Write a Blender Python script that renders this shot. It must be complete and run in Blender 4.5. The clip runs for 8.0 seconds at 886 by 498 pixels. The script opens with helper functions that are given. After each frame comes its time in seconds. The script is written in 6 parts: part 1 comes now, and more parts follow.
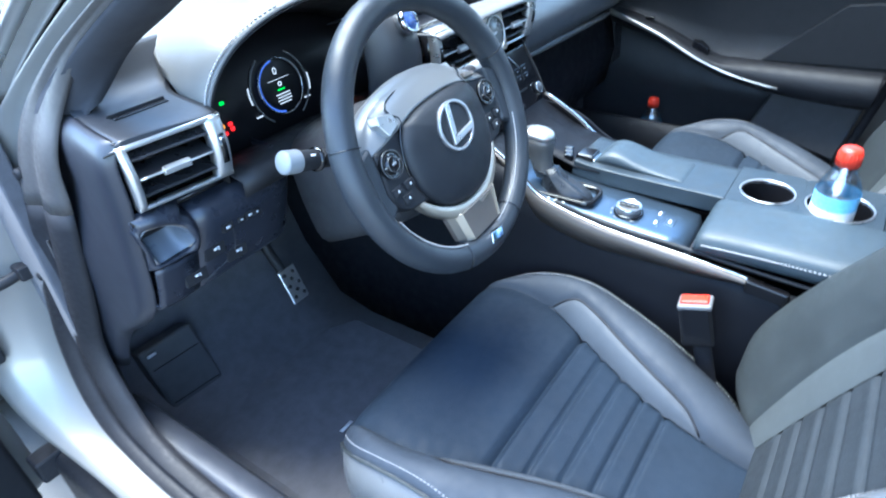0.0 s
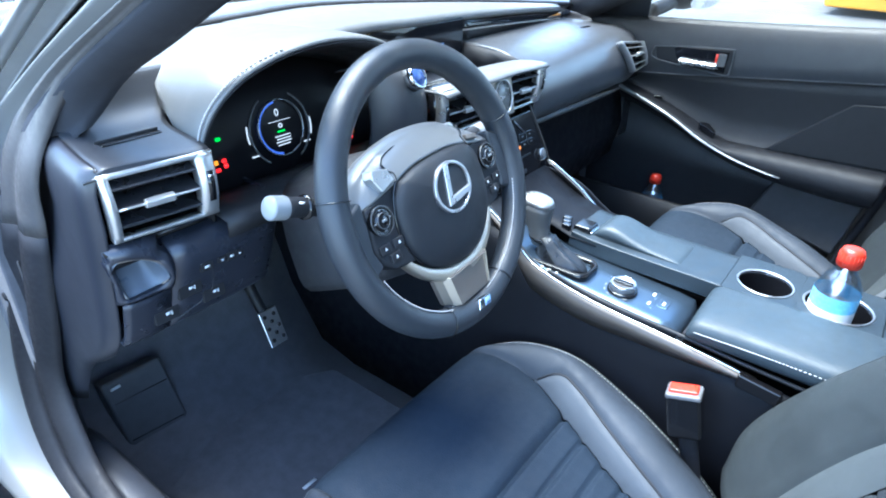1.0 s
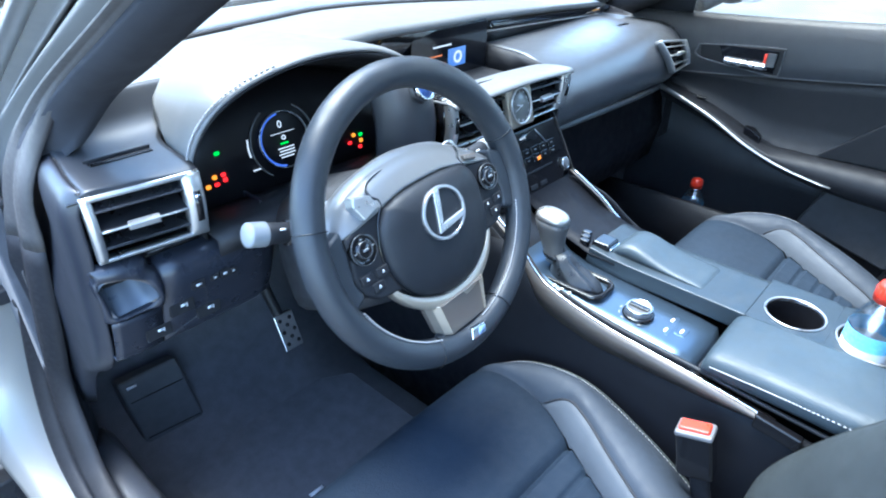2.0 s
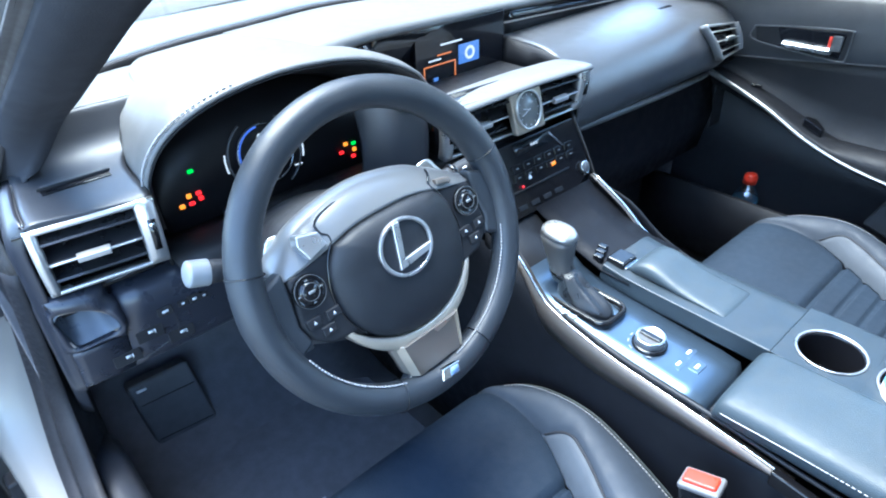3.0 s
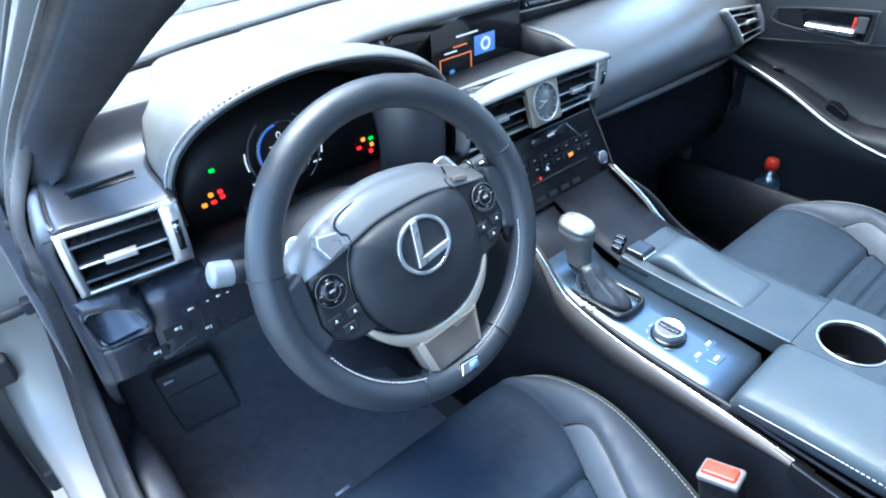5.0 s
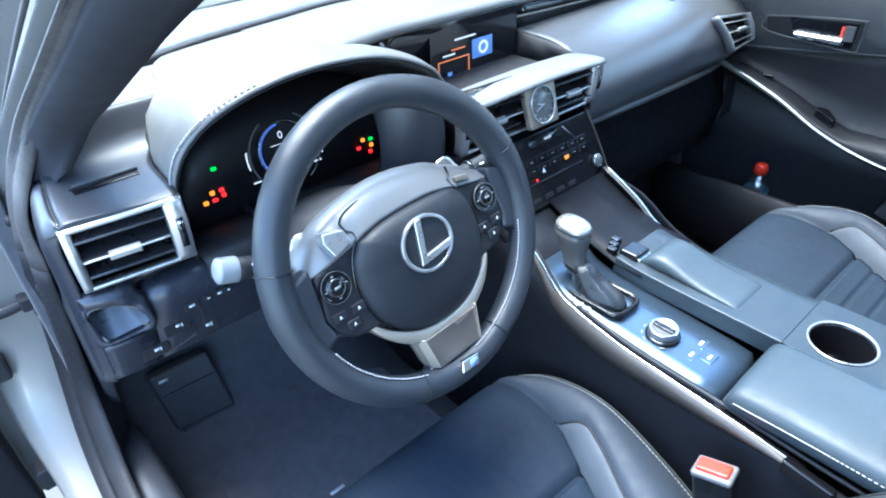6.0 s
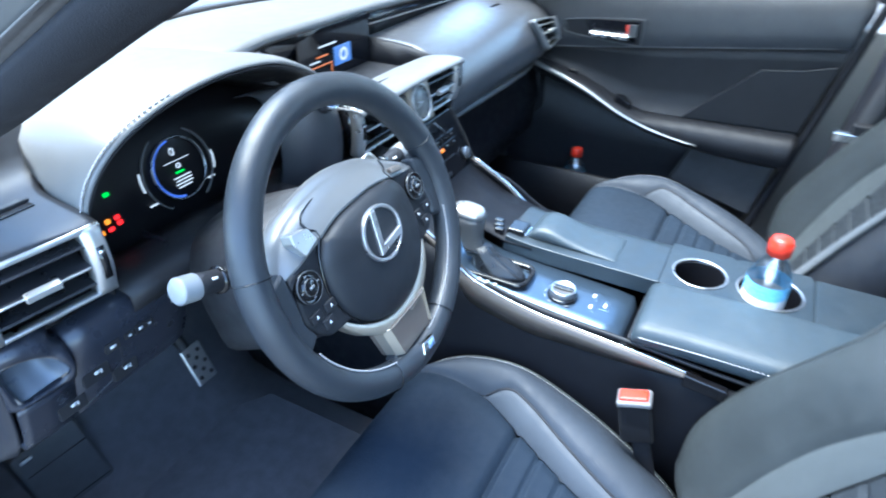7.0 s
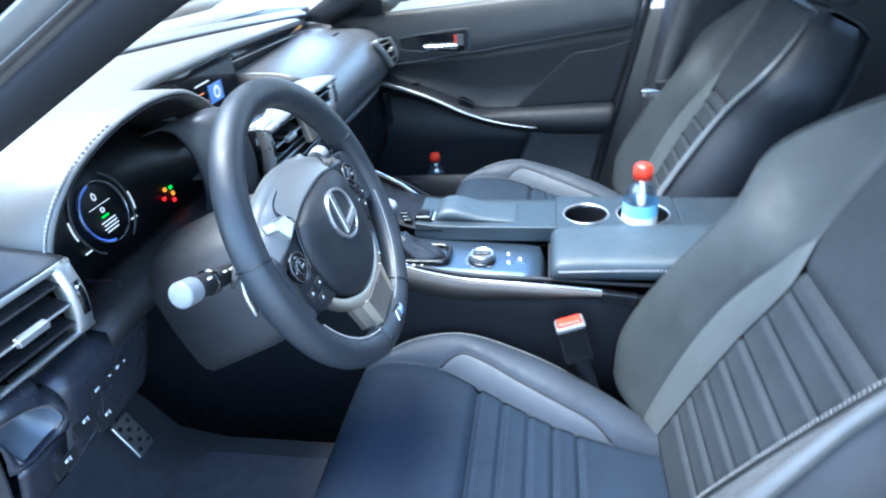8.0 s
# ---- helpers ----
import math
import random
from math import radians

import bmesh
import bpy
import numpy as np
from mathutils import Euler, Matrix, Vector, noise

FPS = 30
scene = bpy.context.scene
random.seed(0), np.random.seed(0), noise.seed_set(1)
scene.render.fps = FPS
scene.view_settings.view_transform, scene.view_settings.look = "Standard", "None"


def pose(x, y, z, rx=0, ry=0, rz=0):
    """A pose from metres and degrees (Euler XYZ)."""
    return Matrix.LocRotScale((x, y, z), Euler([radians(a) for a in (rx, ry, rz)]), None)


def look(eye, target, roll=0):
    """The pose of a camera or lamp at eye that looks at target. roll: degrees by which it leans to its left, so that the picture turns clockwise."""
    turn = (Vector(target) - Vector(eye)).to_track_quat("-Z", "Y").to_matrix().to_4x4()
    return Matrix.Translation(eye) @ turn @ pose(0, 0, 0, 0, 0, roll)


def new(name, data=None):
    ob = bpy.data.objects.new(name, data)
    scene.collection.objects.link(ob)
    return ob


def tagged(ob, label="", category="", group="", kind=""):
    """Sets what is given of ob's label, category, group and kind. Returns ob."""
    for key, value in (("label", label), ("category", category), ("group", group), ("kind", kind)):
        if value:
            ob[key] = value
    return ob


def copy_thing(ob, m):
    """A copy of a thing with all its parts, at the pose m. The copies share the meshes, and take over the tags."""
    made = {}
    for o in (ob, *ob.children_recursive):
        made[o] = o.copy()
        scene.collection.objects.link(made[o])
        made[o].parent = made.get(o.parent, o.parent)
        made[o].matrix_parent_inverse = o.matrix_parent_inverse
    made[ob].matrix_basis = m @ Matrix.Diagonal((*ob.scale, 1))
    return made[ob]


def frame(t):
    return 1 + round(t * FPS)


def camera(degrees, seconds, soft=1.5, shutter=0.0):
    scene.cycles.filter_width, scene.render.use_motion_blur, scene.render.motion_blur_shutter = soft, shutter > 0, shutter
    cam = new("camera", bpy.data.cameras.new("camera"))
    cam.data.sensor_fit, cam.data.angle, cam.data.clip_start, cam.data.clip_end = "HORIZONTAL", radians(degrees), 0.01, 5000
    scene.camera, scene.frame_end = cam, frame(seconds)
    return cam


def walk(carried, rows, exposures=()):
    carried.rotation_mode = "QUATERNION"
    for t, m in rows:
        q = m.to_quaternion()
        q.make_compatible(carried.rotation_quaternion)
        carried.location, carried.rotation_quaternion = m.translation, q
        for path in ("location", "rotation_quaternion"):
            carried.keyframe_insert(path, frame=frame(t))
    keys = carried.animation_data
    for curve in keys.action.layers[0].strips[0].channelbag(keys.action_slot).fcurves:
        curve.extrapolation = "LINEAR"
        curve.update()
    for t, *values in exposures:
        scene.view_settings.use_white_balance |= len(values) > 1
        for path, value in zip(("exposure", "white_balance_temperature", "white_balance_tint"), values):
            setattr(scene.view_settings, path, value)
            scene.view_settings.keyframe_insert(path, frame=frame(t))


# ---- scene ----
cam = camera(71.6, 8.0, soft=1.9, shutter=0.5)
PATH = [
    (0, (-0.988, -0.406, 1.147), (0.339, 0.589, 0.03), -3.9),
    (0.5, (-0.969, -0.379, 1.147), (0.428, 0.583, 0.088), 1.5),
    (1, (-0.956, -0.394, 1.145), (0.451, 0.636, 0.165), 2.2),
    (1.5, (-0.94, -0.404, 1.158), (0.423, 0.673, 0.165), 2.1),
    (3, (-0.73, -0.429, 1.196), (0.364, 0.834, 0.097), -2.1),
    (3.5, (-0.725, -0.429, 1.204), (0.298, 0.853, 0.059), -3.6),
    (4, (-0.726, -0.432, 1.207), (0.266, 0.874, 0.062), -5.1),
    (4.5, (-0.727, -0.43, 1.209), (0.289, 0.861, 0.068), -4.4),
    (6, (-0.747, -0.427, 1.213), (0.316, 0.835, 0.083), -2.8),
    (6.5, (-0.793, -0.408, 1.213), (0.412, 0.726, 0.089), -0.3),
    (7, (-0.881, -0.329, 1.201), (0.601, 0.456, 0.111), 0.5),
    (7.5, (-0.952, -0.279, 1.199), (0.679, 0.24, 0.166), 1.2),
    (8, (-1.033, -0.246, 1.164), (0.676, 0.09, 0.181), -5.1),
]
walk(cam, [(t, look(eye, target, roll)) for t, eye, target, roll in PATH],
     exposures=[(0.0, 3.65, 5700, 3), (8.0, 3.65, 5700, 3)])


# ---- daylight ----
world = bpy.data.worlds.new("sky")
scene.world = world
world.use_nodes = True
SUN_UP, SUN_ROUND = 74.0, -20.0      # height over the horizon, and bearing from the car's nose (minus: to its left)
wn = world.node_tree.nodes
sky = wn.new("ShaderNodeTexSky")
sky.sky_type, sky.sun_disc = "NISHITA", False
sky.sun_elevation, sky.sun_rotation = radians(SUN_UP), radians(SUN_ROUND)
wn["Background"].inputs["Strength"].default_value = 0.15
world.node_tree.links.new(sky.outputs["Color"], wn["Background"].inputs["Color"])
sun = new("sun", bpy.data.lights.new("sun", "SUN"))
sun.data.energy, sun.data.angle, sun.data.color = 1.6, radians(40), (1.0, 0.98, 0.94)
SUN_WAY = Vector((math.sin(radians(SUN_ROUND)) * math.cos(radians(SUN_UP)),
                  math.cos(radians(SUN_ROUND)) * math.cos(radians(SUN_UP)), math.sin(radians(SUN_UP))))
sun.matrix_world = look(SUN_WAY * 10, (0, 0, 0))


# ---- materials ----
def surf(name, base, rough, metal=0.0, vary=0.15, vary_scale=6.0, grain=0.0, grain_scale=600.0, rough_vary=0.1,
         coat=0.0, kind="noise", spec=0.5, sheen=0.0):
    """A surface with broad stains, fine grain in the relief and uneven gloss."""
    m = bpy.data.materials.new(name)
    m.use_nodes = True
    n, l = m.node_tree.nodes, m.node_tree.links
    p = n["Principled BSDF"]
    tc = n.new("ShaderNodeTexCoord")
    broad = n.new("ShaderNodeTexNoise")
    broad.inputs["Scale"].default_value, broad.inputs["Detail"].default_value = vary_scale, 6.0
    l.new(tc.outputs["Object"], broad.inputs["Vector"])
    ramp = n.new("ShaderNodeMapRange")
    ramp.inputs["From Min"].default_value, ramp.inputs["From Max"].default_value = 0.3, 0.7
    ramp.inputs["To Min"].default_value, ramp.inputs["To Max"].default_value = 1 - vary, 1 + vary
    l.new(broad.outputs["Fac"], ramp.inputs["Value"])
    mul = n.new("ShaderNodeMix")
    mul.data_type, mul.blend_type = "RGBA", "MULTIPLY"
    mul.inputs["Factor"].default_value = 1.0
    mul.inputs["A"].default_value = (*base, 1)
    l.new(ramp.outputs["Result"], mul.inputs["B"])
    l.new(mul.outputs["Result"], p.inputs["Base Color"])
    gloss = n.new("ShaderNodeMapRange")
    gloss.inputs["From Min"].default_value, gloss.inputs["From Max"].default_value = 0.3, 0.7
    gloss.inputs["To Min"].default_value, gloss.inputs["To Max"].default_value = max(0.02, rough - rough_vary), min(1, rough + rough_vary)
    fine = n.new("ShaderNodeTexNoise")
    fine.inputs["Scale"].default_value, fine.inputs["Detail"].default_value = vary_scale * 7, 4.0
    l.new(tc.outputs["Object"], fine.inputs["Vector"])
    l.new(fine.outputs["Fac"], gloss.inputs["Value"])
    l.new(gloss.outputs["Result"], p.inputs["Roughness"])
    p.inputs["Metallic"].default_value = metal
    p.inputs["Coat Weight"].default_value = coat
    p.inputs["Coat Roughness"].default_value = 0.05
    p.inputs["Specular IOR Level"].default_value = spec
    p.inputs["Sheen Weight"].default_value = sheen
    if grain:
        g = n.new("ShaderNodeTexVoronoi" if kind == "cells" else "ShaderNodeTexNoise")
        g.inputs["Scale"].default_value = grain_scale
        l.new(tc.outputs["Object"], g.inputs["Vector"])
        b = n.new("ShaderNodeBump")
        b.inputs["Strength"].default_value, b.inputs["Distance"].default_value = grain, 0.0006
        l.new(g.outputs["Distance" if kind == "cells" else "Fac"], b.inputs["Height"])
        l.new(b.outputs["Normal"], p.inputs["Normal"])
    return m


def glow(name, colour, strength):
    m = bpy.data.materials.new(name)
    m.use_nodes = True
    p = m.node_tree.nodes["Principled BSDF"]
    p.inputs["Base Color"].default_value = (0.01, 0.01, 0.01, 1)
    p.inputs["Emission Color"].default_value, p.inputs["Emission Strength"].default_value = (*colour, 1), strength
    return m


def pane_glass(name, tint, ior=1.45):
    m = bpy.data.materials.new(name)
    m.use_nodes = True
    n, l = m.node_tree.nodes, m.node_tree.links
    clear, shiny, mix, fres = (n.new("ShaderNode" + k) for k in ("BsdfTransparent", "BsdfGlossy", "MixShader", "Fresnel"))
    clear.inputs["Color"].default_value = (*tint, 1)
    shiny.inputs["Roughness"].default_value = 0.02
    fres.inputs["IOR"].default_value = ior
    l.new(fres.outputs["Fac"], mix.inputs["Fac"])
    l.new(clear.outputs[0], mix.inputs[1])
    l.new(shiny.outputs[0], mix.inputs[2])
    l.new(mix.outputs[0], n["Material Output"].inputs["Surface"])
    return m


LEATHER = surf("black_leather", (0.0190, 0.0216, 0.0256), 0.48, grain=0.35, grain_scale=900, kind="cells", vary_scale=9)
INSERT = surf("grey_leather", (0.0245, 0.0287, 0.0300), 0.55, grain=0.35, grain_scale=900, kind="cells", vary_scale=9, spec=0.3)
CLOTH = surf("perforated_leather", (0.0085, 0.0150, 0.0252), 0.72, grain=0.5, grain_scale=420, kind="cells", vary_scale=9, spec=0.2)
RIM = surf("rim_leather", (0.0175, 0.0210, 0.0260), 0.42, grain=0.3, grain_scale=1100, kind="cells")
# One dash plastic in two tones: paled for daylight, darkened for the pad's shade.
DASH_LIT = surf("dash_plastic_lit", (0.125, 0.127, 0.129), 0.36, grain=0.4, grain_scale=1000, vary=0.03, rough_vary=0.04)
PAD_SHADED = surf("dash_pad_shaded", (0.048, 0.050, 0.054), 0.33, grain=0.4, grain_scale=1000, vary=0.03, rough_vary=0.04)
DOORTOP = surf("door_plastic", (0.032, 0.034, 0.038), 0.5, grain=0.4, grain_scale=1000, vary=0.08)
HARD = surf("hard_plastic", (0.0145, 0.015, 0.0172), 0.52, grain=0.3, grain_scale=1200, vary=0.1, spec=0.25)
# Hard plastic again, darkened for the shaded glovebox, console sides and deck front.
SIDE = surf("hard_plastic_shaded", (0.0066, 0.0074, 0.0100), 0.55, grain=0.3, grain_scale=1200, vary=0.1, spec=0.12)
BOOT = surf("boot_leather", (0.0085, 0.0095, 0.0115), 0.32, grain=0.35, grain_scale=900, kind="cells", vary_scale=9)
NAVY = surf("dark_soft_plastic", (0.026, 0.028, 0.033), 0.45, grain=0.3, grain_scale=1200, vary=0.1)
GREY = surf("grey_plastic", (0.070, 0.072, 0.075), 0.5, grain=0.3, grain_scale=1200, vary=0.08)
GLOSS = surf("piano_black", (0.006, 0.006, 0.007), 0.1, vary=0.1, rough_vary=0.04)
DECK = surf("gunmetal_gloss", (0.074, 0.110, 0.158), 0.34, vary=0.04, rough_vary=0.03, metal=0.75)
SILVER = surf("satin_silver", (0.55, 0.55, 0.54), 0.32, metal=0.85, vary=0.06, rough_vary=0.06)
BRONZE = surf("champagne_trim", (0.36, 0.32, 0.28), 0.33, metal=0.75, vary=0.1, rough_vary=0.06)
TAUPE = surf("taupe_metal", (0.20, 0.17, 0.145), 0.42, metal=0.6, vary=0.06, rough_vary=0.06)
CHAMP = surf("pale_champagne", (0.46, 0.405, 0.325), 0.34, metal=0.7, vary=0.06, rough_vary=0.06)
BLADE = surf("dark_champagne", (0.060, 0.052, 0.047), 0.40, metal=0.45, vary=0.12, rough_vary=0.06)
ARM = surf("armrest_leather", (0.0245, 0.035, 0.043), 0.46, grain=0.35, grain_scale=900, kind="cells", vary_scale=9, spec=0.4)
TRAY = surf("tray_plastic", (0.0145, 0.0215, 0.0272), 0.42, grain=0.4, grain_scale=1000, vary=0.08)
CHROME = surf("chrome", (0.82, 0.83, 0.84), 0.1, metal=1.0, vary=0.03, rough_vary=0.04)
CARPET = surf("carpet", (0.068, 0.068, 0.077), 0.95, grain=1.0, grain_scale=500, vary=0.15, vary_scale=40, sheen=0.1)
PAINT = surf("silver_paint", (0.225, 0.221, 0.212), 0.36, metal=0.5, coat=0.8, vary=0.05, rough_vary=0.05)
RUBBER = surf("rubber", (0.013, 0.013, 0.0155), 0.6, vary=0.2, vary_scale=20, spec=0.3)
TRIMCLOTH = surf("pillar_trim", (0.030, 0.031, 0.037), 0.8, grain=0.5, grain_scale=800, spec=0.25)
THREAD = surf("grey_thread", (0.30, 0.30, 0.31), 0.7)
STEEL = surf("brushed_steel", (0.42, 0.42, 0.43), 0.35, metal=0.9)
RED = surf("red_plastic", (0.55, 0.03, 0.012), 0.35)
WHITE = surf("white_print", (0.7, 0.72, 0.74), 0.4)
LABEL = surf("blue_film", (0.20, 0.52, 0.78), 0.25, vary=0.25, vary_scale=30)
MARK = surf("pale_mark", (0.5, 0.52, 0.55), 0.5)
DIMMARK = surf("dim_print", (0.20, 0.21, 0.215), 0.5)
BELT = surf("belt_webbing", (0.05, 0.05, 0.052), 0.8, grain=0.6, grain_scale=700)
WIND = pane_glass("window_glass", (0.92, 0.95, 0.94))
CLEAR = pane_glass("clear_plastic", (0.92, 0.955, 0.975))
# thin curved plastic: an even share of gloss on both of its sides
CLEAR.node_tree.links.remove(CLEAR.node_tree.nodes["Mix Shader"].inputs["Fac"].links[0])
CLEAR.node_tree.nodes["Mix Shader"].inputs["Fac"].default_value = 0.38
CLEAR.node_tree.nodes["Glossy BSDF"].inputs["Roughness"].default_value = 0.2
LED_R, LED_G, LED_A = glow("red_lamp", (1, 0.015, 0.02), 0.16), glow("green_lamp", (0.02, 0.9, 0.08), 0.11), glow("amber_lamp", (1, 0.28, 0.02), 0.15)
LCD_B, LCD_W, LCD_O = glow("blue_display", (0.10, 0.25, 0.70), 0.09), glow("white_display", (0.75, 0.85, 1.0), 0.09), glow("orange_display", (0.9, 0.25, 0.08), 0.08)


# ---- building ----
def base_of(ob):
    p = Vector(ob.location)
    while ob.parent:
        ob = ob.parent
        p += ob.location
    return p


def thing(name, at, label, category, group="", kind=""):
    ob = new(name)
    ob.location = at
    ob.empty_display_size = 0.05
    return tagged(ob, label, category, group, kind)


def part(name, bm, material, parent, label="", bevel=0.0, sub=0, segs=2, thick=0.0, m=None, smooth=True):
    """Links a bmesh in world coordinates as one mesh under a thing or a part."""
    if m is not None:
        bmesh.ops.transform(bm, matrix=m, verts=bm.verts)
    bmesh.ops.recalc_face_normals(bm, faces=bm.faces)
    if parent is not None:
        bmesh.ops.translate(bm, vec=-base_of(parent), verts=bm.verts)
    me = bpy.data.meshes.new(name)
    bm.to_mesh(me)
    bm.free()
    me.materials.append(material)
    if smooth:
        me.polygons.foreach_set("use_smooth", [True] * len(me.polygons))
    ob = new(name, me)
    ob.parent = parent
    if thick:
        s = ob.modifiers.new("thick", "SOLIDIFY")
        s.thickness, s.offset = thick, -1
    if bevel:
        b = ob.modifiers.new("bevel", "BEVEL")
        b.width, b.segments, b.limit_method, b.angle_limit = bevel, segs, "ANGLE", radians(32)
        b.harden_normals = True
    if sub:
        s = ob.modifiers.new("soft", "SUBSURF")
        s.levels = s.render_levels = sub
    if label:
        ob["label"] = label
    return ob


def spline(pts, n):
    """n points along a Catmull-Rom curve through pts."""
    p = [Vector(q) for q in pts]
    p = [p[0] * 2 - p[1]] + p + [p[-1] * 2 - p[-2]]
    out = []
    for k in range(n):
        s = k / (n - 1) * (len(p) - 3)
        i = min(int(s), len(p) - 4)
        t = s - i
        a, b, c, d = p[i:i + 4]
        out.append(0.5 * ((2 * b) + (c - a) * t + (2 * a - 5 * b + 4 * c - d) * t * t + (3 * b - a - 3 * c + d) * t ** 3))
    return out


def sheet(rows, close=False, wrap=False):
    """A surface through rows of points; wrap joins each row's ends, close joins the first and last row."""
    bm = bmesh.new()
    v = [[bm.verts.new(p) for p in r] for r in rows]
    n = len(rows[0])
    for i in range(len(v) - (0 if close else 1)):
        a, b = v[i], v[(i + 1) % len(v)]
        for j in range(n - (0 if wrap else 1)):
            bm.faces.new((a[j], a[(j + 1) % n], b[(j + 1) % n], b[j]))
    return bm


def loft(rings):
    """A closed solid through rings of points."""
    bm = sheet(rings, wrap=True)
    bm.verts.ensure_lookup_table()
    n = len(rings[0])
    bm.faces.new(bm.verts[:n][::-1])
    bm.faces.new(bm.verts[len(bm.verts) - n:])
    return bm


def block(x0, x1, y0, y1, z0, z1):
    bm = bmesh.new()
    bmesh.ops.create_cube(bm, size=1)
    bmesh.ops.scale(bm, vec=(x1 - x0, y1 - y0, z1 - z0), verts=bm.verts)
    bmesh.ops.translate(bm, vec=((x0 + x1) / 2, (y0 + y1) / 2, (z0 + z1) / 2), verts=bm.verts)
    return bm


def plate(outline, z0, z1):
    """A flat slab of that outline in x and y, from z0 to z1."""
    return loft([[(x, y, z0) for x, y in outline], [(x, y, z1) for x, y in outline]])


def hose(pts, r, n=40, sides=10, closed=False, flat=1.0, taper=None):
    """A round bar along a smooth curve; flat squeezes it along its side axis."""
    c = [Vector(p) for p in pts] if closed or n is None else spline(pts, n)
    rings = []
    up = Vector((0, 0, 1))
    for i, p in enumerate(c):
        a, b = c[i - 1] if (i or closed) else c[0], c[(i + 1) % len(c)] if (closed or i < len(c) - 1) else c[-1]
        d = (b - a).normalized()
        side = d.cross(up)
        if side.length < 1e-3:
            side = d.cross(Vector((0, 1, 0)))
        side.normalize()
        over = side.cross(d)
        k = r * (taper(i / (len(c) - 1)) if taper else 1)
        rings.append([p + k * (math.cos(q) * side * flat + math.sin(q) * over) for q in (2 * math.pi * j / sides for j in range(sides))])
    if closed:
        return sheet(rings, close=True, wrap=True)
    return loft(rings)


def turned(profile, sides=32):
    """A solid of revolution about z from (radius, height) pairs."""
    rings = [[(r * math.cos(2 * math.pi * j / sides), r * math.sin(2 * math.pi * j / sides), z) for j in range(sides)] for r, z in profile]
    return loft(rings)


def merged(*bms):
    out = bmesh.new()
    for b in bms:
        me = bpy.data.meshes.new("tmp")
        b.to_mesh(me)
        out.from_mesh(me)
        b.free()
        bpy.data.meshes.remove(me)
    return out


def bow(a, b, t):
    return a + (b - a) * t


def table(knots, v):
    """Smooth value at v from pairs of (place, value)."""
    if v <= knots[0][0]:
        return knots[0][1]
    for i, ((a, p), (b, q)) in enumerate(zip(knots, knots[1:])):
        if v <= b:
            t, w = (v - a) / (b - a), b - a
            s0 = (q - knots[i - 1][1]) / (b - knots[i - 1][0]) if i else (q - p) / w
            s1 = (knots[i + 2][1] - p) / (knots[i + 2][0] - a) if i + 2 < len(knots) else (q - p) / w
            return (2 * t ** 3 - 3 * t * t + 1) * p + (t ** 3 - 2 * t * t + t) * w * s0 + (3 * t * t - 2 * t ** 3) * q + (t ** 3 - t * t) * w * s1
    return knots[-1][1]


def stitches(pts, n, length=0.004, r=0.0006):
    """A row of n short threads along a curve."""
    c = spline(pts, n * 2)
    return merged(*[hose([c[2 * i], c[2 * i] + (c[2 * i + 1] - c[2 * i]).normalized() * length], r, None, 4) for i in range(n)])


TAU = 2 * math.pi


# ---- the car's shell: door opening, floor, roof, glass ----
ground = tagged(new("ground"), "pale grey asphalt yard in full daylight", "ground", kind="structure")
ASPHALT = surf("asphalt", (0.11, 0.108, 0.104), 0.9, grain=1.0, grain_scale=160, vary=0.2, vary_scale=1.5)
g = bmesh.new()
bmesh.ops.create_grid(g, x_segments=2, y_segments=2, size=1500)
part("asphalt_sheet", g, ASPHALT, ground)

shell = thing("saloon", (0, 0.2, 0.2), "silver-beige saloon car with its driver's door open", "car")

# the edge of the door opening, from the roof down the windscreen pillar and hinge pillar to the sill
EDGE_OUT = [(-0.600, -0.62, 1.400), (-0.622, -0.30, 1.315), (-0.645, -0.06, 1.190), (-0.668, 0.14, 1.080), (-0.688, 0.33, 0.975), (-0.706, 0.44, 0.885),
            (-0.722, 0.490, 0.780), (-0.742, 0.530, 0.620), (-0.758, 0.535, 0.510), (-0.775, 0.490, 0.420), (-0.783, 0.40, 0.372), (-0.786, 0.20, 0.350), (-0.786, -0.30, 0.345), (-0.786, -0.75, 0.345)]
EDGE_IN = [(-0.560, -0.62, 1.375), (-0.575, -0.30, 1.290), (-0.598, -0.06, 1.172), (-0.628, 0.12, 1.058), (-0.664, 0.27, 0.960), (-0.716, 0.345, 0.870),
           (-0.722, 0.378, 0.780), (-0.730, 0.425, 0.620), (-0.736, 0.452, 0.520), (-0.744, 0.415, 0.440), (-0.750, 0.35, 0.392), (-0.752, 0.20, 0.368), (-0.752, -0.30, 0.362), (-0.752, -0.75, 0.362)]
N = 70
out_c, in_c = spline(EDGE_OUT, N), spline(EDGE_IN, N)
# how far each point is past the windscreen pillar (0) towards the hinge pillar and sill (1), and how flat the sill lies
low_k = [table([(0.0, 0.0), (0.36, 0.0), (0.50, 1.0), (1.0, 1.0)], i / (N - 1)) for i in range(N)]
sill_k = [table([(0.0, 1.0), (0.62, 1.0), (0.80, 0.35), (1.0, 0.35)], i / (N - 1)) for i in range(N)]
seal_k = [table([(0.0, 0.0), (0.29, 0.0), (0.41, 1.0), (1.0, 1.0)], i / (N - 1)) for i in range(N)]
seal_in = [bow(a, b, 0.45 + 0.55 * k) for a, b, k in zip(out_c, in_c, seal_k)]
away = []
for a, b in zip(out_c, in_c):
    d = Vector((0, a.y - b.y, a.z - b.z))
    away.append(d.normalized())
L = Vector((-1, 0, 0))


